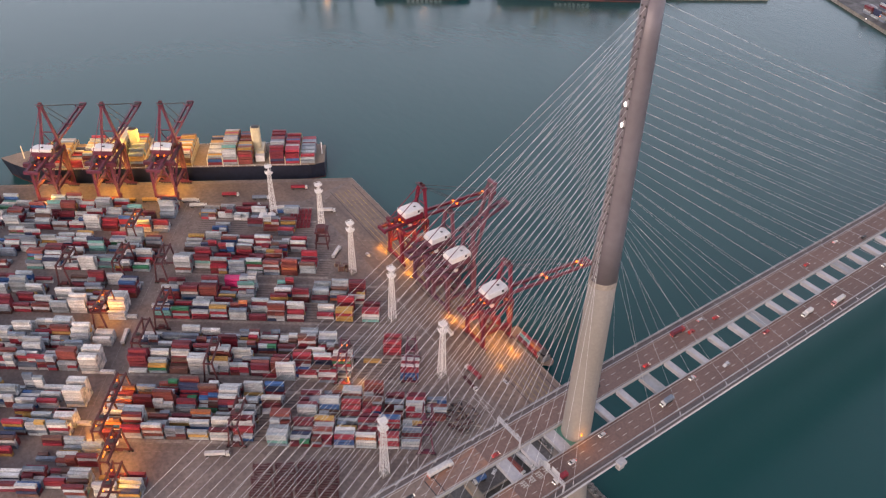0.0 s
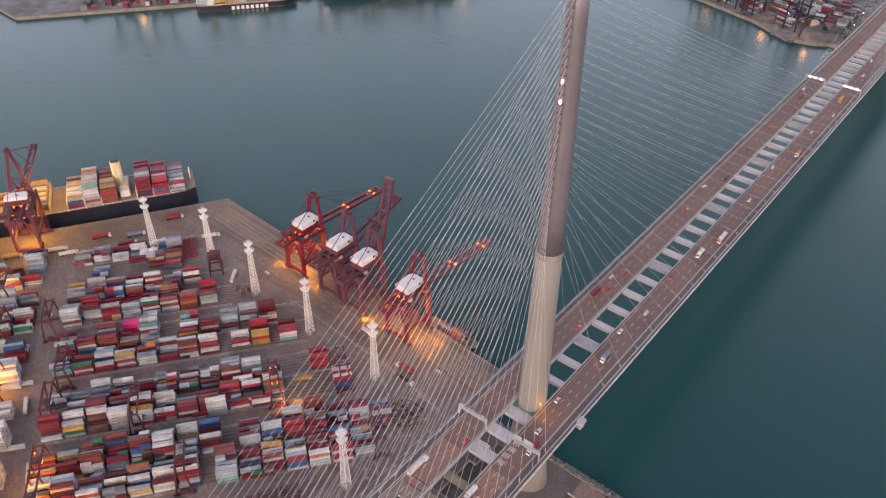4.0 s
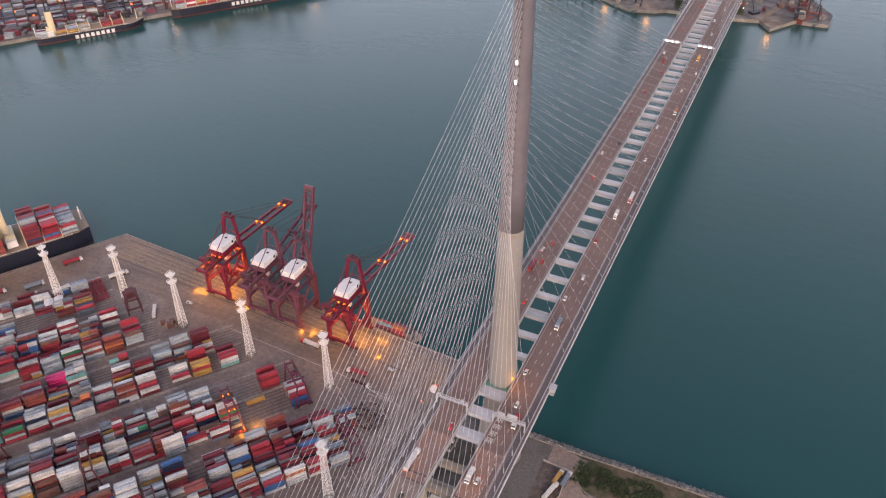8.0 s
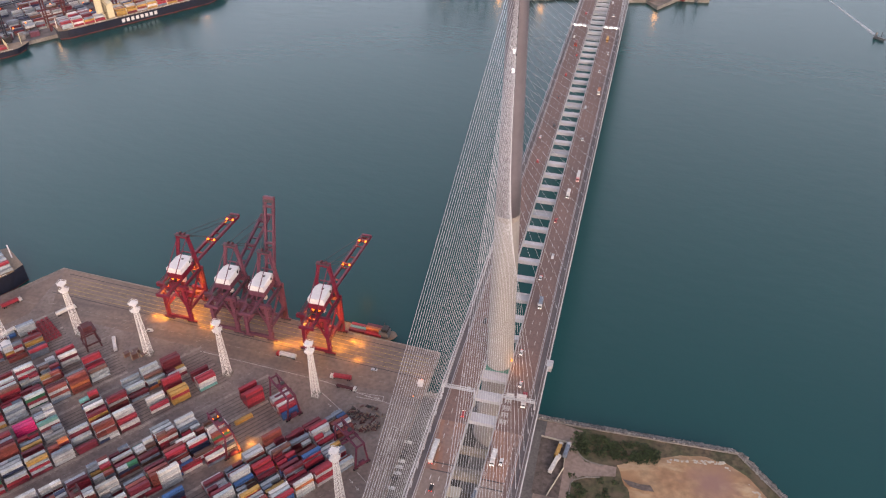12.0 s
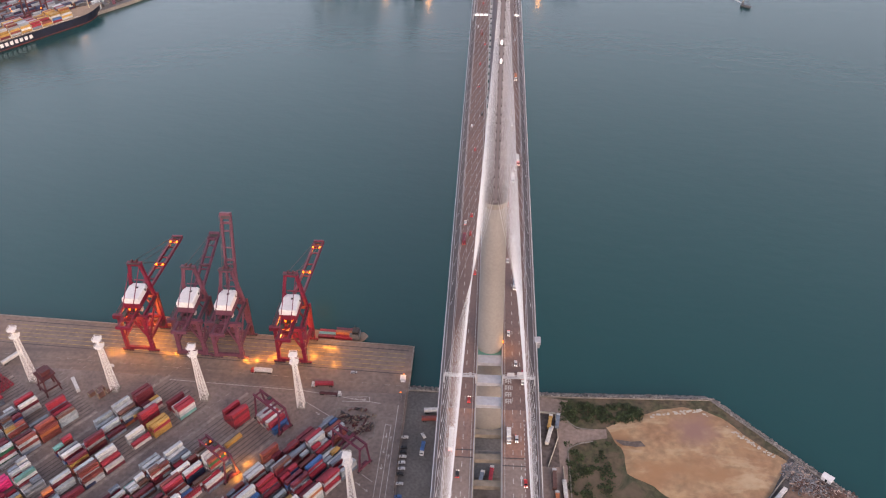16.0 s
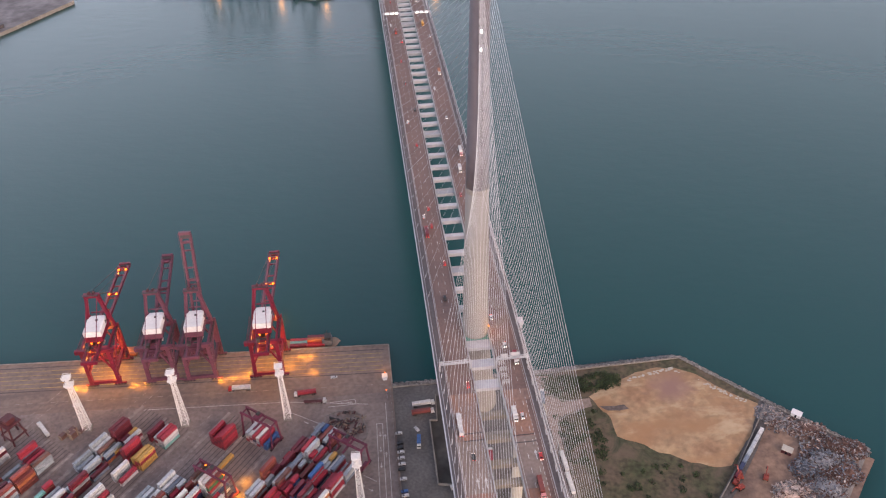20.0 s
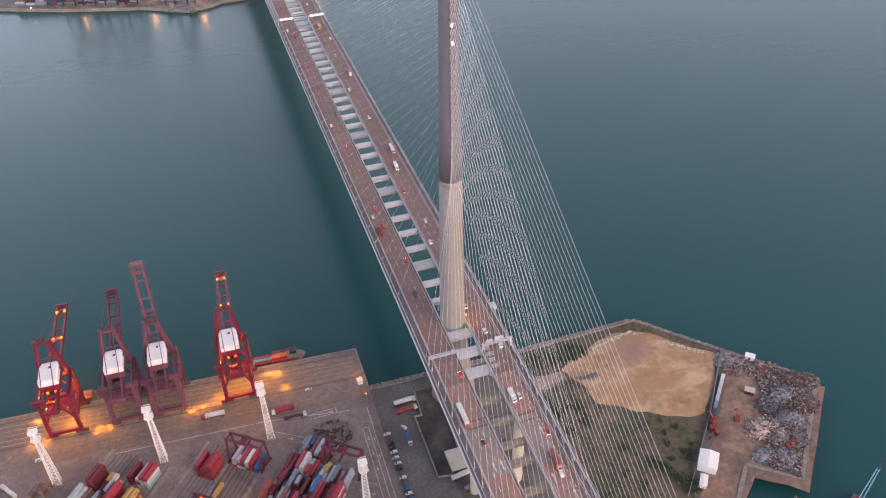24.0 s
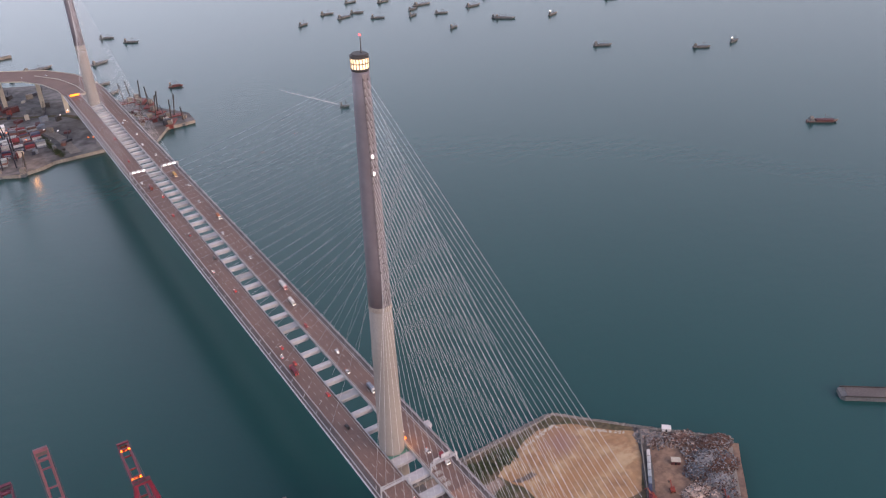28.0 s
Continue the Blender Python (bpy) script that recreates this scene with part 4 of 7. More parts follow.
# ---- light masts ----
def light_mast(x, y, h=48.0):
    t = thing("light_mast", pose(x, y, GZ), "tall white lattice floodlight mast", "light mast", "floodlight masts")
    s = Shape()
    r0, r1 = 2.2, 1.05
    cor = ((-1, -1), (1, -1), (1, 1), (-1, 1))
    n = 13
    for c in cor:
        s.beam((c[0] * r0, c[1] * r0, 0), (c[0] * r1, c[1] * r1, h - 5), 0.3, MAST_WHITE)
    for i in range(n):
        z0, z1 = (h - 5) * i / n, (h - 5) * (i + 1) / n
        ra, rb = r0 + (r1 - r0) * i / n, r0 + (r1 - r0) * (i + 1) / n
        for c, d in zip(cor, cor[1:] + cor[:1]):
            s.beam((c[0] * ra, c[1] * ra, z0), (d[0] * rb, d[1] * rb, z1), 0.15, MAST_WHITE)
            s.beam((d[0] * ra, d[1] * ra, z0), (c[0] * rb, c[1] * rb, z1), 0.15, MAST_WHITE)
            s.beam((c[0] * rb, c[1] * rb, z1), (d[0] * rb, d[1] * rb, z1), 0.15, MAST_WHITE)
    part("lattice", s, t)
    for z, r in ((h - 6.5, 2.4), (h - 0.4, 2.3)):
        p = Shape().block((0, 0, z), (2 * r, 2 * r, 0.4), MAST_WHITE)
        for c, d in zip(cor, cor[1:] + cor[:1]):
            p.beam((c[0] * r, c[1] * r, z + 1.2), (d[0] * r, d[1] * r, z + 1.2), 0.16, MAST_WHITE)
            p.beam((c[0] * r, c[1] * r, z), (c[0] * r, c[1] * r, z + 1.2), 0.16, MAST_WHITE)
            for f in (0.25, 0.5, 0.75):
                p.block((c[0] * r + (d[0] - c[0]) * r * f, c[1] * r + (d[1] - c[1]) * r * f, z - 0.5), (0.7, 0.7, 0.6), HOUSE_WHITE)
        part("lamp_platform", p, t, "square railed lamp platform")
    part("upper_column", Shape().beam((0, 0, h - 6), (0, 0, h), 1.0, MAST_WHITE), t)
    part("footing", Shape().block((0, 0, 0.3), (6, 6, 0.8), DARK_CONC), t, "concrete footing")


for x, y in ((-356.5, -5.5), (-309.5, 15), (-250.5, 9), (-188, 5), (-122.3, 1.8), (-77, -73)):
    light_mast(x, y)


# ---- quay cranes ----
def glow_lamp(x, y, z, power, parent_m=None, size=1.2, colour=(1.0, 0.4, 0.04)):
    d = bpy.data.lights.new("sodium_light", "POINT")
    d.energy, d.color, d.shadow_soft_size = power, colour, size
    ob = new("sodium_light", d)
    ob.matrix_basis = (parent_m or Matrix()) @ pose(x, y, z)
    return ob


def quay_crane(m, paint, lift, reach=66.0, lit=True, words="red", size=1.0, heights=(36.0, 58.0), foot=9.2, house_at=(5.6, -7.5, 8.5, 0.0), apex=5.0, stout=1.0, half=3.1):
    c = thing("quay_crane", m @ Matrix.Scale(size, 4), "tall %s ship-to-shore container crane on quay rails" % words, "crane", "quay cranes")
    W, G, T = foot, 11.6, heights[0]
    hx, h0, h1, up = house_at
    for sx in (-1, 1):
        for sy in (-1, 1):
            leg = Shape().beam((sx * W, sy * G, 2.2), (sx * W * 0.92, sy * G, T), 2.4 * stout, paint)
            part("leg", leg, c)
            bog = Shape()
            for k in range(4):
                bog.block((sx * W + (k - 1.5) * 2.0, sy * G, 0.8), (1.5, 0.9, 1.3), STEEL_DARK)
            bog.block((sx * W, sy * G, 1.8), (8.5, 1.0, 0.9), paint)
            part("bogie", bog, c, "wheel bogie")
    for sy in (-1, 1):
        part("sill_beam", Shape().beam((-W, sy * G, 3.6), (W, sy * G, 3.6), 1.7, paint, 2.2), c)
        part("cross_beam", Shape().beam((-W - (3.2 if sy < 0 else 0), sy * G, T), (W + (3.2 if sy < 0 else 0), sy * G, T), 2.3, paint, 2.9), c)
        part("brace", Shape().beam((-W, sy * G, 12.0), (0, sy * G, T), 1.0, paint).beam((W, sy * G, 12.0), (0, sy * G, T), 1.0, paint), c)
    for sx in (-1, 1):
        part("portal_beam", Shape().beam((sx * W, -G, 12.5), (sx * W, G, 12.5), 1.8, paint, 2.3), c)
        part("diagonal", Shape().beam((sx * W, -G, 12.5), (sx * W * 0.95, G, T), 1.2, paint), c)
        part("upper_tie", Shape().beam((sx * W * 0.94, -G, T), (sx * W * 0.94, G, T), 1.4, paint, 1.8), c)
    # trolley girder over the quay
    for sx in (-1, 1):
        part("girder", Shape().beam((sx * 3.3, -24, T + 1.4), (sx * 3.3, 15.0, T + 1.4), 1.5, paint, 2.4), c)
    walk_way = Shape()
    for k in range(9):
        walk_way.beam((-3.3, -23 + 4.6 * k, T + 1.8), (3.3, -23 + 4.6 * k, T + 1.8), 0.45, paint)
    for sx in (-1, 1):
        walk_way.beam((sx * 5.0, -24, T + 2.6), (sx * 5.0, 15, T + 2.6), 0.14, paint)
        walk_way.beam((sx * 4.5, -24, T + 1.6), (sx * 4.5, 15, T + 1.6), 0.9, STEEL_DARK, 0.1)
    part("girder_walkway", walk_way, c)
    # machinery house
    h = Shape().box((-hx + 0.05, h0, T + 2.9), (hx - 0.05, h1, T + 7.4 + up * 0.3), paint).block((hx - 0.02, h1 - 4.0, T + 7.6 + up), (0.3, 1.6, 2.0), GLASS_DARK)
    house = part("machinery_house", h, c, "white-roofed machinery house")
    roof = Shape().loft([[(x * hx, y, T + z) for x, z in ((-1, 6.7 + up * 0.3), (-1, 8.9 + up), (-0.9, 9.5 + up), (0.9, 9.5 + up), (1, 8.9 + up), (1, 6.7 + up * 0.3))] for y in (h0 - 0.1, h1 - 2.9)] + [[(x * hx * 0.85, h1 + 1.1, T + z) for x, z in ((-1, 6.2), (-1, 7.9 + up), (-0.85, 8.7 + up), (0.85, 8.7 + up), (1, 7.9 + up), (1, 6.2))]], HOUSE_WHITE)
    part("roof", roof, house, "white sheet roof")
    part("hatch", Shape().block((0.8, h1 - 4.5, T + 9.6 + up), (1.5, 1.5, 0.5), STEEL_DARK), house)
    # A-frame
    A = heights[1]
    for sx in (-1, 1):
        part("a_frame_leg", Shape().beam((sx * W * 0.92, G, T), (sx * (apex - 1.3), G + 1.0, A), 2.0 * stout, paint, 2.2 * stout), c)
        part("frame_bracket", Shape().beam((sx * W * 0.72, G + 0.6, T + (A - T) * 0.45), (sx * half, G + 3.6, T + 3), 0.9 * stout, paint), c)
        part("back_stay", Shape().beam((sx * (apex - 1.6), G + 1.0, A), (sx * 3.6, -20, T + 2), 0.45 * stout, paint), c)
    part("apex_beam", Shape().beam((-apex, G + 1.0, A), (apex, G + 1.0, A), 2.5 * stout, paint, 2.7 * stout), c)
    part("apex_walkway", Shape().block((0, G - 0.9, A + 1.5 * stout), (2 * apex, 1.6, 0.25), STEEL_DARK).beam((-apex, G - 1.7, A + 2.6), (apex, G - 1.7, A + 2.6), 0.14, paint), c, "dark grated walkway at the apex")
    for sx in (-1, 1):
        part("apex_sheave", Shape().rod((sx * apex * 0.32 - 0.5, G + 1.5, A + 1.6), (sx * apex * 0.32 + 0.5, G + 1.5, A + 1.6), 1.3 * stout, CRANE_DARK, 12), c, "dark rope sheave")
    part("tie_beam", Shape().beam((-4.6, G + 2.0, T + 12), (4.6, G + 2.0, T + 12), 0.7, paint), c)
    # boom
    boom = part("boom", Shape(), c, "lattice boom of twin girders", m=pose(0, 15.2, T + 1.4, lift, 0, 0))
    b = Shape()
    for sx in (-1, 1):
        b.beam((sx * half, 0, 0), (sx * half, reach, 0), 1.5 * stout, paint, 2.2 * stout)
        b.beam((sx * (half + 1.5), 0, 0.9), (sx * (half + 1.5), reach, 0.9), 0.12, paint)
    for k in range(1, 5):
        y = reach * k / 5
        b.beam((-half, y, 0), (half, y, 0), 0.9 * stout, paint)
    for y in (reach * 0.46, reach * 0.9):
        b.beam((-half - 0.3, y, 0.6), (half + 0.3, y, 0.6), 1.5 * stout, paint, 2.0 * stout)
    b.beam((-half - 0.7, reach, 0.4), (half + 0.7, reach, 0.4), 2.0 * stout, paint, 2.6 * stout)
    b.beam((-half, reach - 3.2, 0.2), (half, reach - 3.2, 0.2), 1.0 * stout, paint)
    b.block((0, reach - 1.6, 1.0), (2 * half, 3.0, 0.3), STEEL_DARK)
    for y in (reach * 0.45, reach * 0.9):
        for sx in (-1, 1):
            b.beam((sx * 3.2, y, 0.6), (sx * 3.2, y, 3.0), 0.5, paint)
    boom.data = b.mesh("boom")
    mb = pose(0, 15.2, T + 1.4, lift, 0, 0)
    for sx in (-1, 1):
        for y in (reach * 0.45, reach * 0.9):
            q = mb @ Vector((sx * 3.2, y, 3.0))
            part("fore_stay", Shape().beam((sx * 3.0, G + 1.5, A), q, 0.28, STEEL_DARK), c)
    # trolley, cab and spreader
    tr = Shape().block((0, -4, T - 0.4), (6.0, 4.5, 1.2), STEEL_DARK)
    trolley = part("trolley", tr, c, "dark trolley under the girder")
    part("cab", Shape().block((2.6, -0.2, T - 2.4), (2.2, 2.4, 2.4), HOUSE_WHITE).block((2.6, 0.9, T - 2.5), (2.0, 0.5, 1.9), GLASS_DARK), trolley, "glazed driver's cab")
    sp = Shape().block((0, -4, 16), (12.2, 1.6, 0.6), CRANE_DARK)
    for sx in (-1, 1):
        sp.rod((sx * 1.8, -4, 16.2), (sx * 1.8, -4, T - 0.8), 0.08, STEEL_DARK, 4)
    part("spreader", sp, trolley, "spreader on ropes")
    # service platforms, cable reel and rear frame
    for sx in (-1, 1):
        pf = Shape()
        pf.block((sx * (W + 1.1), 0, T + 0.4), (1.3, 2 * G + 3, 0.25), STEEL_DARK)
        pf.beam((sx * (W + 1.7), -G - 1.5, T + 1.6), (sx * (W + 1.7), G + 1.5, T + 1.6), 0.14, paint)
        for k in range(7):
            pf.block((sx * (W + 1.7), -G - 1.5 + k * (2 * G + 3) / 6, T + 1.0), (0.14, 0.14, 1.2), paint)
        part("service_platform", pf, c, "dark grated service platform")
    part("cable_reel", Shape().rod((W + 1.0, G - 3, 8.5), (W + 1.8, G - 3, 8.5), 2.6, CRANE_DARK, 16), c, "dark cable reel")
    part("rear_frame", Shape().beam((-5.2, -24, T + 1.4), (5.2, -24, T + 1.4), 1.4, paint, 2.2), c)
    part("rear_beam", Shape().beam((-4.6, -16, T + 1.4), (4.6, -16, T + 1.4), 1.0, paint, 1.4), c)
    part("winch", Shape().block((-2.6, -13, T + 3.6), (2.2, 2.6, 2.4), STEEL_DARK), c, "dark winch at the rear")
    for sx in (-1, 1):
        part("elevator_shaft", Shape().block((sx * (W + 1.4), G * sx, 19), (1.3, 1.3, 33), paint), c) if sx > 0 else None
        part("knee_brace", Shape().beam((sx * W, -G, 22), (sx * W * 0.5, -G, T), 0.9, CRANE_DARK), c)
        part("low_brace", Shape().beam((sx * W, G, 3.5), (sx * W, 2, 12.5), 0.9, paint), c)
    # stairs and switch room
    for k in range(int((T - 4) / 3.6)):
        z = 3 + 3.6 * k
        st = Shape().beam((W + 1.2, -G + (1.5 if k % 2 else -1.5), z), (W + 1.2, -G + (-1.5 if k % 2 else 1.5), z + 3.6), 0.8, paint, 0.15)
        part("stair_flight", st, c)
    part("switch_room", Shape().block((-W * 0.3, G - 1.2, 7.2), (5, 3, 3.4), paint), c)
    lamps = []
    if lit:
        for x, y, z in ((-2.4, -G - 1.2, T + 1.0), (2.4, -G - 1.2, T + 1.0), (-2.4, h0 - 0.5, T + 2.2), (2.4, h0 - 0.5, T + 2.2), (-W, G + 1.4, 13)):
            part("floodlight", Shape().block((x, y, z), (1.3, 0.7, 0.9), LAMP_WARM), c, "orange sodium floodlight")
        for f in (0.44, 0.88) if size == 1.0 else ():
            for sx in (-1, 1):
                q = mb @ Vector((sx * 2.6, reach * f, 1.3))
                part("floodlight", Shape().block(q, (1.3, 1.6, 0.7), LAMP_WARM), c, "orange sodium floodlight")
            q = mb @ Vector((0, reach * f, -1.5))
            glow_lamp(q.x, q.y, q.z, 700, m, 0.6)
        if size == 1.0:
            for y, z, power in ((-G - 3, T - 3, 3500), (-2, 13, 7500), (G + 3, 11, 6000), (2, T - 5, 6000)):
                glow_lamp(0, y, z, power, m, 0.8)
    return c


def at_quay(x, off=13.3):
    return pose(x, apron_y(x, off), GZ, 0, 0, -1.0)


EAST_SIZE = dict(heights=(32.5, 60.0), house_at=(5.8, -6.0, 10.0, 2.4))
quay_crane(at_quay(-245.5), CRANE_RED, -3.6, 68, **EAST_SIZE)
quay_crane(at_quay(-207), CRANE_MAROON, 16.2, 53, False, "faded maroon", **EAST_SIZE)
quay_crane(at_quay(-180.5), CRANE_MAROON, 75, 62, False, "faded maroon", **EAST_SIZE)
quay_crane(at_quay(-135.5), CRANE_RED, -5.6, 78, **EAST_SIZE)
ship_side = math.degrees(math.atan2(RU.y, RU.x))
for a, paint, words in ((-286, CRANE_CRIMSON, "dull crimson"), (-334, CRANE_CRIMSON, "dull crimson"), (-384, CRANE_CRIMSON, "dull crimson")):
    quay_crane(Matrix.Translation(yard(a, -337, GZ)) @ pose(0, 0, 0, 0, 0, ship_side - 5), paint, 1.5, 58, size=1.2, heights=(32.0, 65.0), foot=7.6, house_at=(7.0, -5.0, 2.0, -0.8), words=words, apex=1.9, stout=0.72, half=1.7)

# sodium floodlights low on the cranes and their pools on the apron
for x, y, z, p in ((-266, 45, 1.8, 1100), (-259, 45, 1.8, 900), (-227, 43.5, 1.8, 1000), (-220, 43.5, 1.8, 700), (-168, 40, 1.8, 800), (-161, 41, 1.8, 700), (-150, 44, 2.5, 1700), (-115, 57, 2.2, 1000), (-106, 40, 1.8, 700),
                   (-109, 55, 2.2, 800), (-265, 64, 2.5, 900), (-122, 48, 3.5, 1200), (-240, 52, 3.5, 1200), (-128, 40, 2.5, 1500)):
    glow_lamp(x, y, GZ + z, p * 1.6, size=0.5, colour=(1.0, 0.38, 0.02))
for a in (-286, -334, -384):
    for b, z, w in ((-318, 13, 5000), (-336, 18, 14000), (-358, 44, 15000)):
        p = yard(a, b, z)
        glow_lamp(p.x, p.y, p.z, w, colour=(1.0, 0.5, 0.03))
for a in (-264, -312, -361):
    p = yard(a, -374, 46)
    glow_lamp(p.x, p.y, p.z, 26000, colour=(1.0, 0.5, 0.03))


# lamps on the legs of the gantry at work
glow_lamp(-149, -56, GZ + 4, 2600)
glow_lamp(-146, -46, GZ + 3, 1300)
p = yard(-282, -62, GZ + 8)
glow_lamp(p.x, p.y, p.z, 4000)

# ---- yard gantries ----
RTG_WHEEL = Shape().rod((0, -0.35, 0), (0, 0.35, 0), 0.75, RUBBER, 12).mesh("wheel")


def yard_gantry(p, paint=CRANE_DARK, lit=False, span=23.0, height=19.0, trolley=0.3):
    g = thing("yard_gantry", Matrix.Translation(p) @ YARD_TURN, "dark maroon rubber-tyred yard gantry crane straddling a container row", "crane", "yard gantries")
    for sy in (-1, 1):
        for sx in (-1, 1):
            part("leg", Shape().beam((sx * 4.6, sy * span / 2, 1.6), (sx * 2.6, sy * span / 2, height), 0.9, paint), g)
            for k in (-0.9, 0.9):
                part("wheel", RTG_WHEEL, g, m=pose(sx * 4.6 + k, sy * span / 2, 0.75))
        part("sill_beam", Shape().beam((-5.6, sy * span / 2, 1.9), (5.6, sy * span / 2, 1.9), 0.9, paint, 1.1), g)
        part("upper_tie", Shape().beam((-2.8, sy * span / 2, height), (2.8, sy * span / 2, height), 0.8, paint), g)
    for sx in (-1, 1):
        part("main_girder", Shape().beam((sx * 2.6, -span / 2 - 1, height + 0.7), (sx * 2.6, span / 2 + 1, height + 0.7), 0.9, paint, 1.5), g)
    y = (trolley - 0.5) * span
    t = part("trolley", Shape().block((0, y, height + 1.9), (5.6, 4.2, 1.0), paint).block((0.8, y + 0.5, height + 2.9), (2.4, 2.0, 1.4), STEEL_DARK), g)
    part("cab", Shape().block((1.8, y + 2.8, height - 1.6), (2.0, 2.2, 2.2), HOUSE_WHITE), t)
    part("spreader", Shape().block((0, y, height - 5), (12.0, 1.4, 0.5), paint).rod((1.5, y, height - 5), (1.5, y, height), 0.08, STEEL_DARK, 4).rod((-1.5, y, height - 5), (-1.5, y, height), 0.08, STEEL_DARK, 4), t)
    part("power_box", Shape().block((0, -span / 2, 3.6), (4.0, 1.7, 2.3), paint), g)
    if lit:
        for sx in (-1, 1):
            for yy in (-7, 0, 7):
                part("floodlight", Shape().block((sx * 1.7, yy, height - 0.3), (0.6, 0.9, 0.5), LAMP_WARM), g, "orange sodium floodlight")
        glow_lamp(p.x, p.y, p.z + height - 6.0, 10500, colour=(1.0, 0.38, 0.03))
    return g


for x, y, lit in ((-161.8, -50.6, True), (-137.5, -13, False), (-83, -38, False)):
    yard_gantry(Vector((x, y, GZ)), CRANE_CRIMSON, lit, trolley=0.5)
for a, b, lit in ((-268, -222, False), (-270, -86, True), (-272, -63, True), (-258, -170, False), (-192, -62, False), (-215, -116, False),
                  (-300, -170, True), (-266, -138, False), (-300, -225, False), (-256, -16, True), (-262, -40, True), (-300, -270, True), (-340, -222, False)):
    yard_gantry(yard(a, b, GZ), CRANE_DARK, lit, trolley=0.2 + 0.6 * ((a * 7 + b) % 10) / 10)


# ---- ships and boats ----
def hull_shape(length, beam, depth, draft_top, mat, low, bow=0.16, stern=0.05):
    """A ship's hull with its bow at +x, keel at -4, deck at draft_top."""
    s = Shape()
    rings = []
    for i in range(25):
        t = i / 24
        w = 1.0
        if t > 1 - bow:
            w = max(0.02, 1 - ((t - 1 + bow) / bow) ** 2)
        elif t < stern:
            w = 0.75 + 0.25 * (t / stern)
        x = -length / 2 + length * t
        sheer = 1.8 * max(0, (t - 0.85) / 0.15)
        h = beam / 2 * w
        lowx = x - (6 * max(0, t - 0.8) / 0.2)
        rings.append([(lowx, -h * 0.85, -4), (lowx, -h * 0.97, 1.2), (x, -h, draft_top + sheer), (x, h, draft_top + sheer), (lowx, h * 0.97, 1.2), (lowx, h * 0.85, -4)])
    s.loft(rings, mat, band=[low, mat, DECK_STEEL, mat, low, low])
    return s


def ship_boxes(name, parent, x0, x1, beam, z, seed, highs, warm=False, step=13.6):
    r = random.Random(seed)
    pal = PALETTE + ["red"] * 8 + ["white"] * 4
    x, k = x0, 0
    while x < x1:
        n = int((beam - 2) / 2.52)
        h = highs[k % len(highs)]
        s = Shape()
        run = r.choice(pal)
        for j in range(n):
            hh = max(0, h + r.choice((0, 0, 0, -1)) - (1 if j in (0, n - 1) else 0))
            for q in range(hh):
                col = run if r.random() < 0.4 else r.choice(pal)
                container_shape(s, x, (j - (n - 1) / 2) * 2.52, z + 1.2 + CH * q, BOX["mustard" if warm and r.random() < 0.35 else col])
        s.block((x, 0, z + 0.5), (12.8, beam - 2, 1.2), DECK_STEEL)
        part(name, s, parent, "bay of stacked deck containers")
        lash = Shape()
        for j in range(n + 1):
            lash.beam((x + 6.8, (j - n / 2) * 2.52, z), (x + 6.8, (j - n / 2) * 2.52, z + 8.5), 0.45, CREAM)
        for zz in (z + 3.8, z + 7.4):
            lash.beam((x + 6.8, -beam / 2 + 1, zz), (x + 6.8, beam / 2 - 1, zz), 0.6, CREAM)
        part("lashing_bridge", lash, parent)
        x += step
        k += 1


PORT = Shape().block((0, 0, 0), (0.1, 1.0, 1.1), GLASS_DARK).mesh("window")


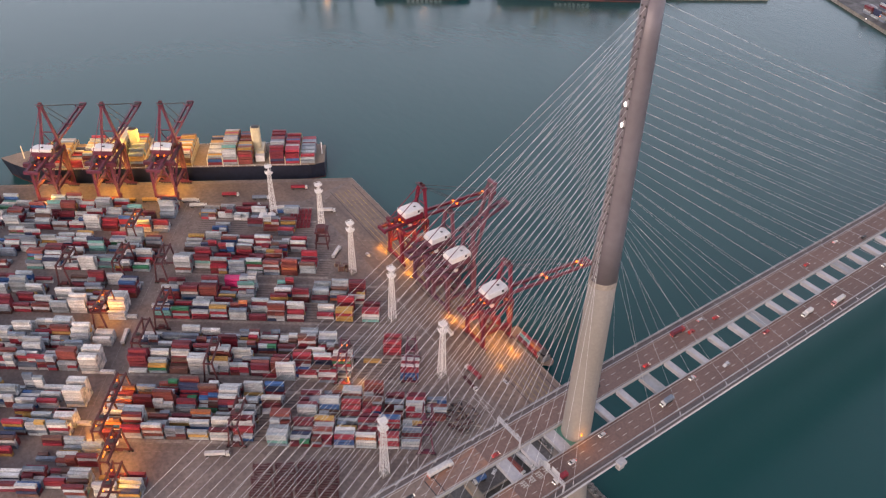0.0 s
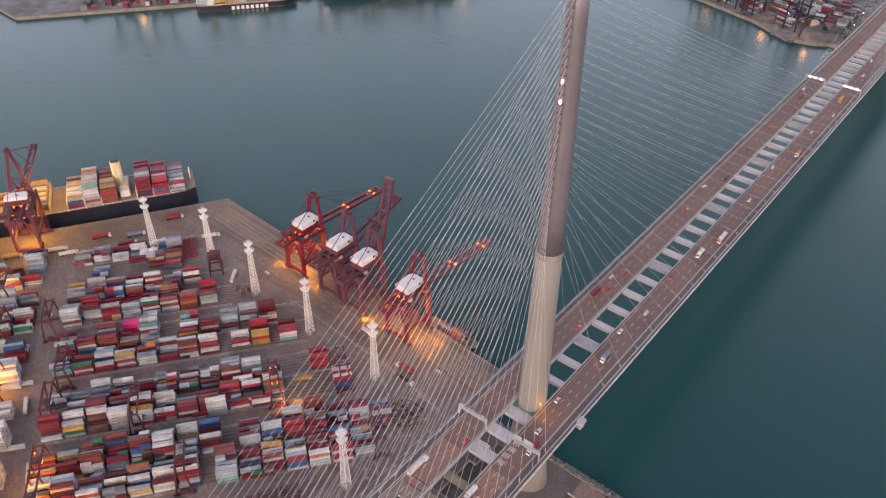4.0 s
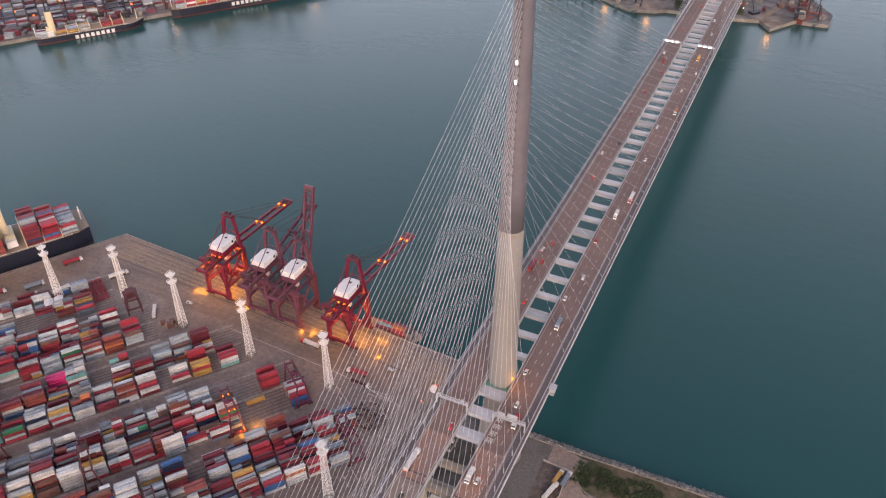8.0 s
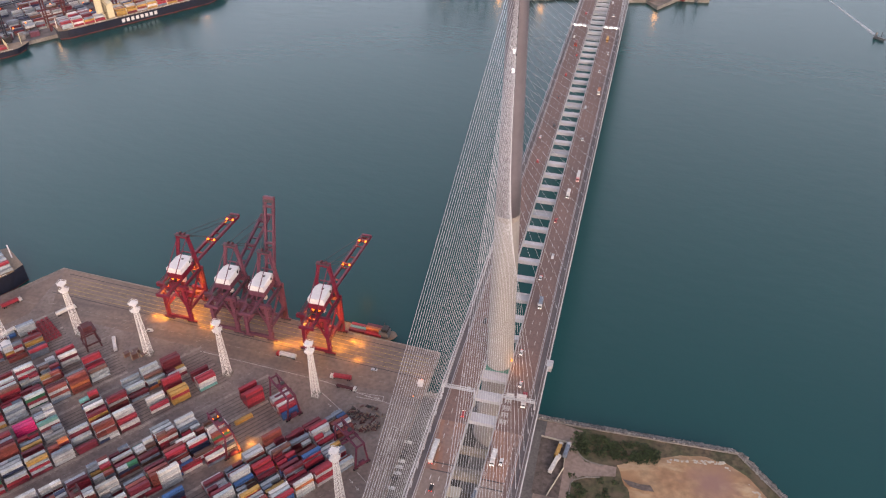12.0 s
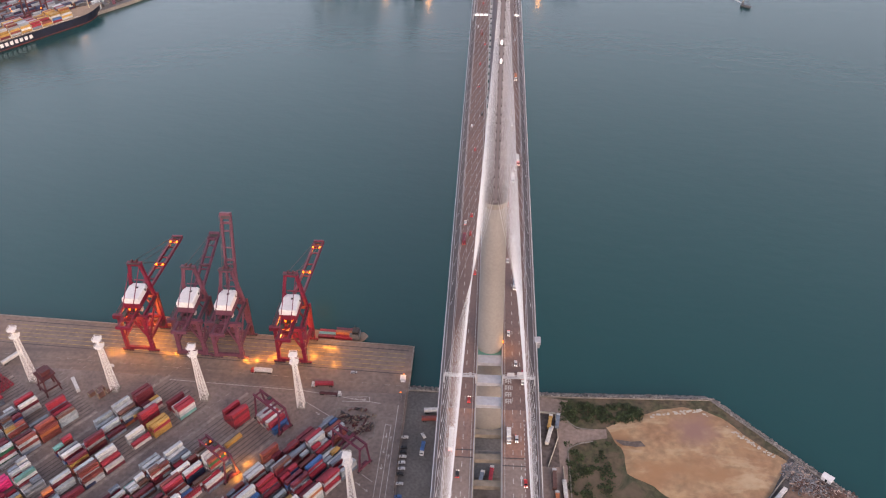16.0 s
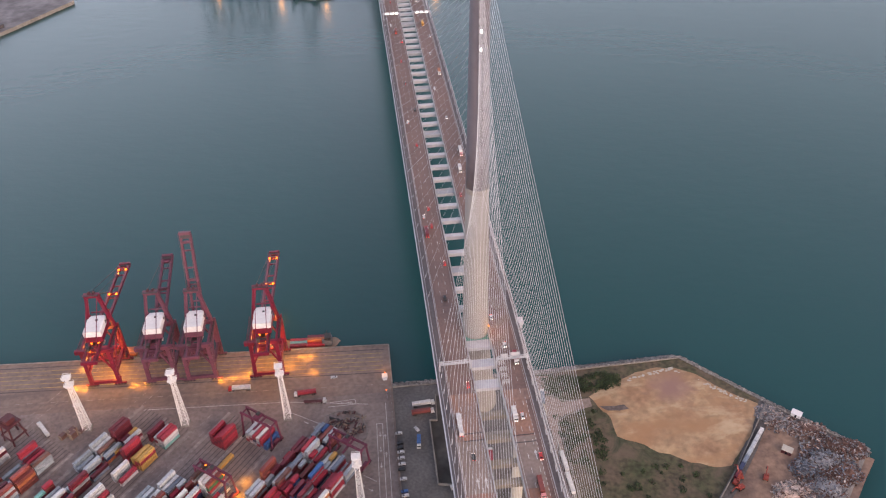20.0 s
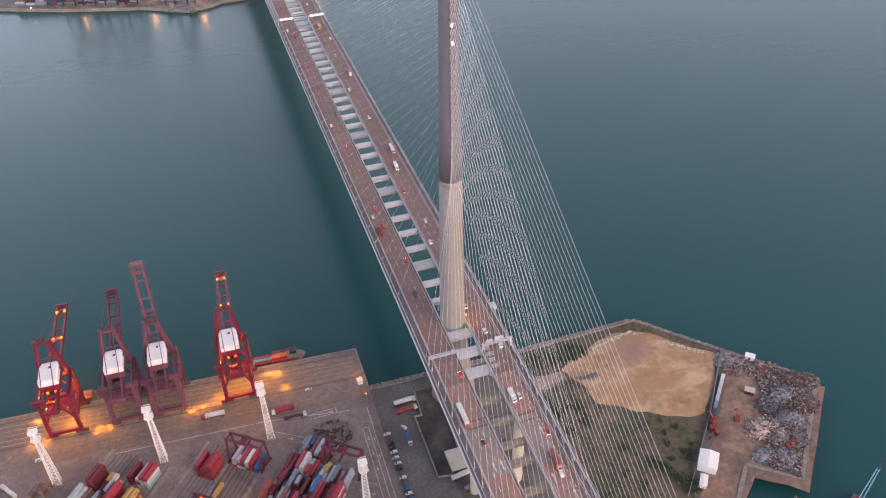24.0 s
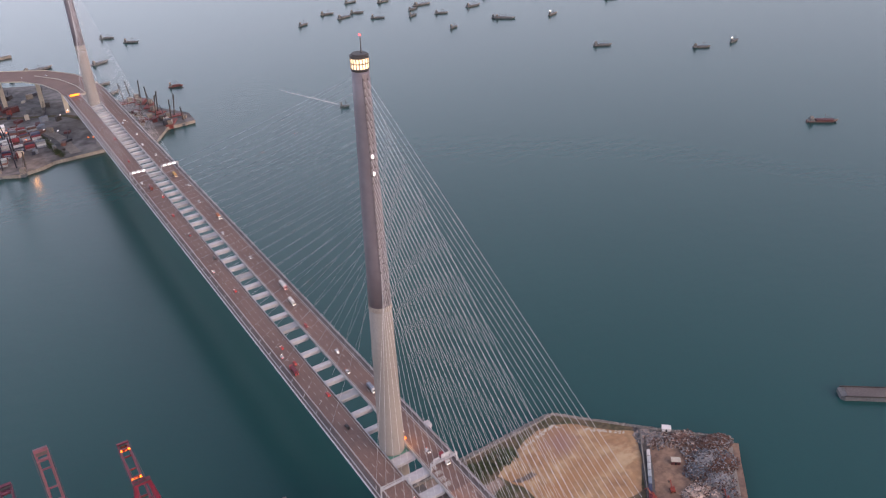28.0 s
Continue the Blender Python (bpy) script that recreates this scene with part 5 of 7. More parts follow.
def container_ship(m, length, beam, top, highs, label, house_at=(0.36,), hull=HULL_NAVY):
    c = thing("container_ship", m, label, "ship", "moored ships")
    part("hull", hull_shape(length, beam, 18, top, hull, HULL_RED), c, "dark hull with red boot topping")
    rail = Shape()
    for sy in (-1, 1):
        rail.beam((-length * 0.45, sy * (beam / 2 - 0.3), top + 1.1), (length * 0.33, sy * (beam / 2 - 0.3), top + 1.1), 0.2, HOUSE_WHITE, 0.25)
        for k in range(34):
            x = -length * 0.45 + k * length * 0.78 / 33
            rail.block((x, sy * (beam / 2 - 0.3), top + 0.6), (0.3, 0.3, 1.2), HOUSE_WHITE)
    part("rail", rail, c, "white deck rail")
    marks = Shape()
    for k in range(8):
        marks.box((-length * 0.16 + k * 6.2, -beam / 2 - 0.12, top - 6.8), (-length * 0.16 + k * 6.2 + 3.9, -beam / 2 + 0.2, top - 2.4), HOUSE_WHITE)
    part("hull_letter", marks, c, "white hull lettering as plain bars")
    edges = sorted([-length * 0.46] + [-length / 2 + length * h for h in house_at] + [length * 0.36])
    for i, (x0, x1) in enumerate(zip(edges, edges[1:])):
        ship_boxes("deck_cargo", c, x0 + (3 if i == 0 else 12), x1 - 8, beam, top, 7 + i, highs[i % len(highs)], warm=i > 0)
    for h in house_at:
        x = -length / 2 + length * h
        d = part("deckhouse", Shape().box((x - 4, -beam * 0.3, top), (x + 4, beam * 0.3, top + (18 if h > 0.25 else 6)), CREAM if h > 0.25 else HOUSE_WHITE).box((x - 3.6, -beam * (0.48 if h > 0.25 else 0.2), top + (18 if h > 0.25 else 6)), (x + 3, beam * (0.48 if h > 0.25 else 0.2), top + (20.6 if h > 0.25 else 9)), CREAM), c, "cream accommodation block" if h > 0.25 else "low white engine casing")
        for k in range(6 if h > 0.25 else 1):
            for j in range(9):
                for sx in (-4.02, 4.02):
                    part("window", PORT, d, m=pose(x + sx, (j - 4) * beam * 0.06, top + 2 + 2.7 * k))
        f = -11 if h > 0.25 else 3
        part("funnel", Shape().loft([[(x + f + 4 * a, 3.0 * b, top + z) for a, b in ((-1, -0.6), (-0.6, -1), (0.6, -1), (1, -0.6), (1, 0.6), (0.6, 1), (-0.6, 1), (-1, 0.6))] for z in (0, 29)], CREAM).block((x + f, 0, top + 29.4), (6.5, 4.5, 0.8), STEEL_DARK), c, "cream funnel with a dark top")
        if h > 0.25:
            part("radar_mast", Shape().rod((x, 0, top + 20), (x, 0, top + 31), 0.6, CREAM, 8).beam((x, -4, top + 27), (x, 4, top + 27), 0.4, CREAM), c)
    part("bow_mast", Shape().rod((length * 0.43, 0, top), (length * 0.43, 0, top + 14), 0.5, CREAM, 8), c)
    part("stern_mast", Shape().rod((-length * 0.49, 0, top), (-length * 0.49, 0, top + 12), 0.5, HOUSE_WHITE, 8), c)
    return c


# stern towards the quay corner, bow further along the quay
container_ship(Matrix.Translation(yard(-298, -379, 0)) @ pose(0, 0, 0, 0, 0, ship_side + 180), 290, 40, 16, ((3, 5, 6, 5), (6, 7, 4, 0, 5, 4, 2, 6, 3, 7), (4, 5, 2, 4, 3)), "long dark-hulled container ship moored at the quay, half loaded", (0.2, 0.62))


def barge(x, y, turn, length, beam, cargo, label, cabin=1):
    b = thing("barge", pose(x, y, 0, 0, 0, turn), label, "barge", "harbour barges")
    part("hull", hull_shape(length, beam, 4, 2.4, GREY_HULL, HULL_RED, 0.12), b, "dark steel hull")
    r = random.Random(int(x))
    if cargo:
        k = 0
        for i in range(int((length - 18) / 12.6)):
            for j in range(int(beam / 2.7) - 1):
                for q in range(r.choice((1, 1, 2))):
                    s = Shape()
                    container_shape(s, -length / 2 + 16 + 12.6 * i, (j - (int(beam / 2.7) - 2) / 2) * 2.6, 2.5 + CH * q, BOX[r.choice(("orange", "rust", "green", "teal", "maroon", "red"))])
                    part("cargo_box", s, b)
    if cabin:
        x0 = length / 2 - 9 if cabin > 0 else -length / 2 + 6
        cab = part("wheelhouse", Shape().box((x0 - 4, -3.2, 2.4), (x0 + 3, 3.2, 7.5), GREY_HULL).box((x0 - 2, -2.6, 7.5), (x0 + 2.4, 2.6, 10.2), STEEL_DARK), b, "dark grey wheelhouse")
        part("window_band", Shape().box((x0 - 2.1, -2.7, 8.3), (x0 + 2.5, 2.7, 9.4), GLASS_DARK), cab)
        part("mast", Shape().rod((x0, 0, 10), (x0, 0, 15), 0.2, STEEL_DARK, 6), b)
    part("gunwale", Shape().beam((-length * 0.48, beam / 2 - 0.2, 2.7), (length * 0.36, beam / 2 - 0.2, 2.7), 0.4, RUBBER, 0.6).beam((-length * 0.48, -beam / 2 + 0.2, 2.7), (length * 0.36, -beam / 2 + 0.2, 2.7), 0.4, RUBBER, 0.6), b)
    return b


barge(-110, apron_y(-110, -7.5), -3.1, 46, 11, True, "small container barge alongside the quay with mixed boxes")
barge(-240, apron_y(-240, -8), -3.1, 52, 12, True, "container barge moored under the quay cranes")


# ---- vehicles ----
def car_shape(col, length=4.4, van=False):
    s = Shape()
    h = 1.9 if van else 1.42
    prof = [(-0.5, 0.35), (-0.5, 0.95), (-0.44, 1.0), (-0.36, h), (0.12 if not van else 0.3, h), (0.27 if not van else 0.42, 0.98), (0.46, 0.86), (0.5, 0.6), (0.5, 0.35)]
    s.loft([[(x * length, y * (0.9 if 1.2 < z else 1.0), z) for x, z in prof] for y in (-0.88, 0.88)], CAR[col])
    return s


def car(x, y, z, turn, col, lights=0, van=False, where="on the road"):
    c = thing("car", pose(x, y, z, 0, 0, turn), "%s %s %s" % (col, "van" if van else "passenger car", where), "car", "cars")
    part("body", car_shape(col, 4.9 if van else 4.4, van), c)
    h = 1.9 if van else 1.42
    part("windscreen", Shape().add([(1.22, -0.8, 1.02), (1.22, 0.8, 1.02), (0.62, 0.74, h - 0.05), (0.62, -0.74, h - 0.05)], [(0, 1, 2, 3)], GLASS_DARK), c)
    part("side_window", Shape().box((-1.4, -0.9, 1.02), (0.5, 0.9, h - 0.15), GLASS_DARK), c)
    for sx in (-1.35, 1.35):
        for sy in (-1, 1):
            part("wheel", Shape().rod((sx, sy * 0.72, 0.33), (sx, sy * 0.92, 0.33), 0.33, RUBBER, 10), c)
    if lights:
        for sy in (-0.6, 0.6):
            part("headlight", Shape().block((2.2, sy, 0.72), (0.14, 0.34, 0.22), LAMP_HEAD), c, "lit headlight")
            part("tail_light", Shape().block((-2.22, sy, 0.85), (0.14, 0.36, 0.25), LAMP_TAIL), c, "lit red tail light")
    return c


def lorry(x, y, z, turn, cab="white", load="white", length=12.2, lights=0, flat=False, where="on the road"):
    c = thing("lorry", pose(x, y, z, 0, 0, turn), "%s lorry with a %s %s %s" % (cab, load.replace("_", " "), "flatbed" if flat else "box body", where), "lorry", "lorries")
    part("cab", Shape().loft([[(length / 2 + a, y, b) for a, b in ((0.5, 0.6), (0.5, 2.7), (1.0, 3.3), (2.3, 3.2), (2.7, 1.9), (2.7, 0.6))] for y in (-1.2, 1.2)], CAR[cab]), c)
    part("windscreen", Shape().box((length / 2 + 2.4, -1.1, 1.95), (length / 2 + 2.68, 1.1, 2.7), GLASS_DARK), c)
    part("chassis", Shape().box((-length / 2, -0.5, 0.8), (length / 2 + 2.4, 0.5, 1.15), STEEL_DARK).box((-length / 2, -1.2, 1.15), (length / 2, 1.2, 1.3), CRANE_DARK if flat else STEEL_DARK), c)
    if not flat:
        s = Shape()
        container_shape(s, 0, 0, 1.32, BOX[load], length)
        part("box_body", s, c)
    for sx in (-length / 2 + 1.2, -length / 2 + 2.5, length / 2 - 0.6, length / 2 + 1.8):
        for sy in (-1, 1):
            part("wheel", Shape().rod((sx, sy * 0.8, 0.5), (sx, sy * 1.2, 0.5), 0.5, RUBBER, 10), c)
    if lights:
        for sy in (-0.8, 0.8):
            part("headlight", Shape().block((length / 2 + 2.72, sy, 1.0), (0.14, 0.4, 0.26), LAMP_HEAD), c, "lit headlight")
            part("tail_light", Shape().block((-length / 2 - 0.05, sy, 1.0), (0.14, 0.4, 0.26), LAMP_TAIL), c, "lit red tail light")
    return c


# east deck runs towards the camera's side, west deck away from it
for x, y, col in ((15.2, 272, "white"), (15.2, 105, "silver"), (10.9, 80, "white"), (11.2, 8, "white"), (15.2, -17, "white"), (15.2, 410, "white"), (11, 330, "silver"), (19.5, 455, "white"), (15.2, 560, "white"),
                  (11, 148, "red"), (19.4, -100, "red"), (15.2, 640, "white"), (11, 600, "white"), (15.2, 700, "white"), (11, 690, "silver")):
    car(x, y, deck_z(y) + 0.02, 270, col, 1, y % 3 == 0, "on the bridge deck")
for x, y, col in ((-15.2, 133, "red"), (-19.4, 268, "white"), (-15.2, 228, "red"), (-11, 66, "red"), (-15.2, 346, "black"), (-11, 444, "red"), (-19.4, 123, "silver"), (-15.2, 30, "black"), (-11, -46, "red"), (-15.2, 395, "red"),
                  (-11, 290, "black"), (-19.4, 490, "white"), (-15.2, -96, "black"), (-15.2, 560, "red"), (-11, 640, "red"), (-15.2, 110, "red")):
    car(x, y, deck_z(y) + 0.02, 90, col, 1, y % 5 == 0, "on the bridge deck")
lorry(19.4, 212, deck_z(212) + 0.02, 270, "pink", "white", 9, 1, where="on the bridge deck")
lorry(15.2, 185, deck_z(185) + 0.02, 270, "white", "white", 6.06, 1, where="on the bridge deck")
lorry(15.2, 55, deck_z(55) + 0.02, 270, "white", "slate", 6.06, 1, where="on the bridge deck")
lorry(11, -70, deck_z(-70) + 0.02, 270, "white", "white", 6.06, 1, where="on the bridge deck")
lorry(19.4, -28, deck_z(-28) + 0.02, 270, "white", "red", 6.06, 1, where="on the bridge deck")
lorry(-19.6, -76, deck_z(-76) + 0.02, 90, "white", "white", 12.19, 1, where="on the bridge deck")
lorry(-19.4, 101, deck_z(101) + 0.02, 90, "red", "maroon", 8, 1, where="on the bridge deck")
lorry(-15.2, 470, deck_z(470) + 0.02, 90, "white", "rust", 8, 1, where="on the bridge deck")
lorry(15.2, 490, deck_z(490) + 0.02, 270, "orange", "mustard", 6.06, 1, where="on the bridge deck")
lorry(19.4, 365, deck_z(365) + 0.02, 270, "white", "orange", 6.06, 1, where="on the bridge deck")

lorry(15.4, -118, deck_z(-118) + 0.02, 270, "pink", "rust", 9.5, 1, where="on the bridge deck")
car(15.2, -127, deck_z(-127) + 0.02, 270, "white", 1, True, "on the bridge deck")
car(15.2, -72, deck_z(-72) + 0.02, 270, "white", 1, False, "on the bridge deck")

# apron and yard traffic
lorry(-154, 30, GZ + 0.05, 177, "red", "white", 12.19, where="on the quay apron")
lorry(-110, 20, GZ + 0.05, 183, "white", "red", 12.19, where="on the quay apron")
lorry(-106, 12.5, GZ + 0.05, -4, "white", "red", 12.19, flat=True, where="on the quay apron")
car(-262, 30, GZ + 0.05, 5, "white", 0, True, "on the quay apron")
car(-92, 33, GZ + 0.05, 5, "silver", 0, False, "on the quay apron")
for a, b, t, load in ((-283, -150, 90, "white"), (-279, -95, -90, "grey"), (-285, -235, 90, "pale_grey"), (-150, -300, 0, "white"), (-215, -311, 0, "maroon"), (-260, -312, 0, "white"), (-235, -328, 0, "red"), (-302, -322, 0, "mustard"),
                      (-180, -95, 0, "red"), (-139, -240, 70, "white"), (-176, -337, 0, "red"), (-190, -305, 10, "white"), (-208, -322, 0, "slate"), (-268, -320, 0, "white"), (-320, -322, 180, "mustard"), (-366, -314, 180, "pale_grey"), (-250, -300, 30, "mustard"), (-340, -312, 0, "orange"), (-135, -90, 0, "slate"), (-205, -45, 0, "white")):
    p = yard(a, b, GZ + 0.05)
    lorry(p.x, p.y, p.z, ship_side + t, "white", load, 12.19, where="on a yard road")

# car park under the bridge
for k, (x, y, col) in enumerate(((-50.4, -21, "white"), (-50.2, -29, "black"), (-50.4, -32.5, "black"), (-50.2, -36, "white"), (-50.4, -40.5, "silver"), (-50.2, -45, "silver"), (-50.6, -49, "black"), (-50.2, -56, "silver"), (-50.2, -65, "blue"), (-50.0, -68, "white"),
                                 (-50.3, -72, "blue"), (-49, -80, "silver"), (-49.2, -92, "white"))):
    car(x - 1.2, y, GZ + 0.02, 178 + (k * 5) % 7, col, where="parked by the terminal fence")
lorry(-35, 0.5, GZ + 0.02, 4, "white", "white", 12.19, where="parked under the bridge")
lorry(-36, -6.4, GZ + 0.02, 4, "white", "rust", 12.19, where="parked under the bridge")
car(-40, -19, GZ + 0.02, 120, "white", where="parked under the bridge")
lorry(-39.5, -29, GZ + 0.02, 265, "white", "blue", 6.06, where="parked under the bridge")
lorry(-18, -67, GZ + 0.3, 8, "white", "white", 12.19, where="parked under the bridge")
lorry(-16, -77, GZ + 0.3, 10, "black", "slate", 6.06, where="parked under the bridge")
for x, y, t, load in ((40, -6, 80, "mustard"), (45, -5, 82, "slate"), (39, -17, 75, "white"), (41, -50, 88, "brown"), (47, -58, 92, "white"), (47, -74, 92, "white"), (42, -66, 88, "orange"), (-2, -96, 60, "blue"), (3, -98, 62, "red"), (-3, -52, 80, "slate"), (3, -50, 85, "red")):
    lorry(x, y, GZ + 0.18, t, "white", load, 9 if load in ("mustard", "slate") else 12.19, where="parked beside the bridge")

# pale kerbs of the lane that bends off to the sand
bend = Shape()
for run in (((49.8, 2.2), (51.4, -1.4), (53.8, -4.3), (56.6, -6.5), (60.2, -7.8), (68.3, -8.3)), ((66.8, -17.6), (59, -19.4), (54.2, -21.9), (51.6, -23.4), (50.4, -26), (50.9, -39.7), (50.5, -110))):
    for p, q in zip(run, run[1:]):
        bend.beam((*p, GZ + 0.25), (*q, GZ + 0.25), 0.8, DARK_CONC, 0.35)
lone("kerb_lane", bend, "pale concrete kerbs of the service lane", "kerb", "structure")

# terminal fence, booth and walls
fence = thing("terminal_fence", pose(0, 0, 0), "grey boundary fence of the container terminal", "fence")
for k in range(64):
    y = 17 - 6.6 * k
    part("post", Shape().beam((-54.5, y, GZ), (-54.5, y, GZ + 2.4), 0.16, RAIL), fence)
    part("panel", Shape().box((-54.54, y - 6.5, GZ + 0.1), (-54.46, y - 0.1, GZ + 2.2), DARK_CONC), fence)
booth = thing("gate_booth", pose(-57.5, 28, GZ), "small white booth with an orange lamp at the quay end", "booth")
part("cabin", Shape().box((-1.6, -1.8, 0), (1.6, 1.8, 2.7), HOUSE_WHITE).box((-1.9, -2.1, 2.7), (1.9, 2.1, 3.0), HOUSE_WHITE), booth)
part("lamp", Shape().block((0.4, 2.2, 3.4), (0.5, 0.5, 0.5), LAMP_WARM), booth, "orange lamp")
glow_lamp(-57.5, 33, GZ + 5, 600)
glow_lamp(10.4, -5.2, 76.0, 900)
part("lamp_pole", Shape().rod((-57, 10, GZ), (-57, 10, GZ + 8), 0.12, RAIL, 6).block((-57.3, 10, GZ + 8), (0.9, 0.4, 0.25), LAMP_WARM), fence, "yard lamp pole with an orange lamp")
pit = thing("walled_enclosure", pose(0, SHIFT, 0), "dark low-walled enclosure beside the tower foot", "enclosure")
PIT = [(-25, 16.5), (-26.3, -5), (-31, -4.5), (-31, -54), (-14, -58), (-9, 15.5)]
for a, b in zip(PIT, PIT[1:]):
    part("enclosure_wall", Shape().beam((*a, GZ + 0.7), (*b, GZ + 0.7), 0.7, DARK_CONC, 1.6), pit)
part("enclosure_floor", Shape().prism(PIT[::-1], GZ + 0.01, GZ + 0.06, material("enclosure_gravel", (0.07, 0.064, 0.058), 0.9, vary=0.5, grain=0.15, stain=0.05)), pit)
part("shed_roof", Shape().box((-22, -55, GZ), (-11, -40, GZ + 3.6), DARK_CONC).box((-22.4, -55.4, GZ + 3.6), (-10.6, -39.6, GZ + 4.0), CONCRETE), pit, "flat-roofed concrete shed")
yard_wall = thing("yard_boundary_wall", pose(0, SHIFT, 0), "pale low boundary wall of the yard beside the pier", "wall")
for a, b in (((28, 13), (44, 12)), ((44, 12), (45, -8)), ((45, -8), (38, -30)), ((47, -30), (48, -120))):
    part("wall_run", Shape().beam((*a, GZ + 0.8), (*b, GZ + 0.8), 0.35, CONCRETE, 1.6), yard_wall)

# spreader rack field at the yard corner
racks = Shape()
r = random.Random(12)
for k in range(420):
    x, y = r.uniform(-98, -73), r.uniform(-22, 1.5)
    if (x + 84) ** 2 / 160 + (y + 10) ** 2 / 125 > 1 or noise.noise(Vector((x * 0.18, y * 0.18, 2))) < -0.15:
        continue
    t = r.choice((0.3, 1.0, 2.57, 0.98)) + r.uniform(-0.3, 0.3)
    d = Vector((math.cos(t), math.sin(t), r.uniform(-0.1, 0.1))) * r.uniform(0.4, 1.9)
    c = Vector((x, y, GZ + r.uniform(0.3, 1.3)))
    racks.beam(c - d, c + d, r.uniform(0.25, 0.9), r.choice((CRANE_DARK, STEEL_DARK, STEEL_DARK, DARK_CONC, DECK_STEEL, BOX["brown"])), r.uniform(0.3, 1.0))
lone("spare_gear_heap", racks, "dark heap of spare crane gear on the yard", "machine parts", "stuff")
kerb = Shape()
RING = ((-99, -8), (-98.3, -0.3), (-90.6, 2.6), (-81.6, 2.5), (-75.1, -1.9), (-71.5, -13), (-71.9, -21.2), (-77, -25))
for p, q in zip(RING, RING[1:]):
    kerb.beam((*p, GZ + 0.15), (*q, GZ + 0.15), 0.6, DARK_CONC, 0.4)
lone("kerb", kerb, "curved concrete kerb round the gear heap", "kerb", "structure")

RACK_POST = Shape().beam((0, 0, 0), (0, 0, 11), 0.35, CRANE_DARK).mesh("post")
# dark lattice racks in the lower yard
for i in range(4):
    for j in range(3):
        p = yard(-174 + 13 * i, -16 + 9 * j - 12, GZ)
        g = thing("reefer_rack", Matrix.Translation(p) @ YARD_TURN, "dark maroon steel lattice rack in the yard", "rack", "lattice racks")
        for sx in (-1, 1):
            for sy in (-1, 1):
                part("post", RACK_POST, g, m=pose(sx * 5.4, sy * 1.2, 0))
        for z in (2.6, 5.2, 7.8, 10.4):
            part("gangway", Shape().box((-5.6, -1.2, z), (5.6, -0.6, z + 0.15), CRANE_DARK).box((-5.6, 0.6, z), (5.6, 1.2, z + 0.15), CRANE_DARK).beam((-5.6, 0, z), (5.6, 0, z + 2.4), 0.25, CRANE_DARK).beam((-5.6, -1.2, z + 1.1), (5.6, -1.2, z + 1.1), 0.1, CRANE_DARK).beam((-5.6, 1.2, z + 1.1), (5.6, 1.2, z + 1.1), 0.1, CRANE_DARK), g)

# trailer chassis in the upper yard
r = random.Random(31)
for i in range(12):
    p = yard(-178 + 3.0 * (i // 2), -297 + 14 * (i % 2), GZ)
    t = thing("chassis_stack", Matrix.Translation(p) @ pose(0, 0, 0, 0, 0, ship_side + 90), "stack of dull red trailer chassis", "trailer", "stacked chassis")
    for k in range(3):
        s = Shape()
        for sy in (-0.9, 0.9):
            s.beam((-6, sy, 0.7 + 0.7 * k), (6, sy, 0.7 + 0.7 * k), 0.3, BOX["red"])
        for q in range(4):
            s.beam((-5.5 + 3.6 * q, -1.1, 0.7 + 0.7 * k), (-5.5 + 3.6 * q, 1.1, 0.7 + 0.7 * k), 0.3, BOX["red"])
        part("chassis", s, t)
    part("bearer", Shape().box((-5, -1, 0), (-4.4, 1, 0.6), RUBBER).box((4.4, -1, 0), (5, 1, 0.6), RUBBER), t)
site = thing("workshop_shed", Matrix.Translation(yard(-196, -292, GZ)) @ YARD_TURN, "low white-roofed workshop sheds in the yard", "shed")
for k in range(2):
    part("shed_body", Shape().box((-9 + 7 * k, -4, 0), (-3 + 7 * k, 4, 3.2), HOUSE_WHITE), site)
    part("shed_roof", Shape().loft([[(-9.3 + 7 * k, y, z), (-6 + 7 * k, y, z + 1.2), (-2.7 + 7 * k, y, z)] for y, z in ((-4.3, 3.2), (4.3, 3.2))], HOUSE_WHITE), site)
hoist = thing("reach_stacker", Matrix.Translation(yard(-150, -253, GZ)) @ YARD_TURN, "dark maroon lattice crane base parked on the yard", "crane")
for sx in (-1, 1):
    for sy in (-1, 1):
        part("leg", Shape().beam((sx * 5, sy * 5, 0), (sx * 3.4, sy * 4, 16), 0.8, CRANE_DARK), hoist)
part("platform", Shape().box((-5, -5.4, 15.4), (5, 5.4, 16.4), CRANE_DARK), hoist)
part("lower_ring", Shape().box((-5.6, -5.6, 5.0), (5.6, -4.8, 6.0), CRANE_DARK).box((-5.6, 4.8, 5.0), (5.6, 5.6, 6.0), CRANE_DARK).box((-5.6, -4.8, 5.0), (-4.8, 4.8, 6.0), CRANE_DARK).box((4.8, -4.8, 5.0), (5.6, 4.8, 6.0), CRANE_DARK), hoist)
part("engine_house", Shape().box((-3, -3, 16.4), (3, 3, 19.5), CRANE_DARK), hoist)

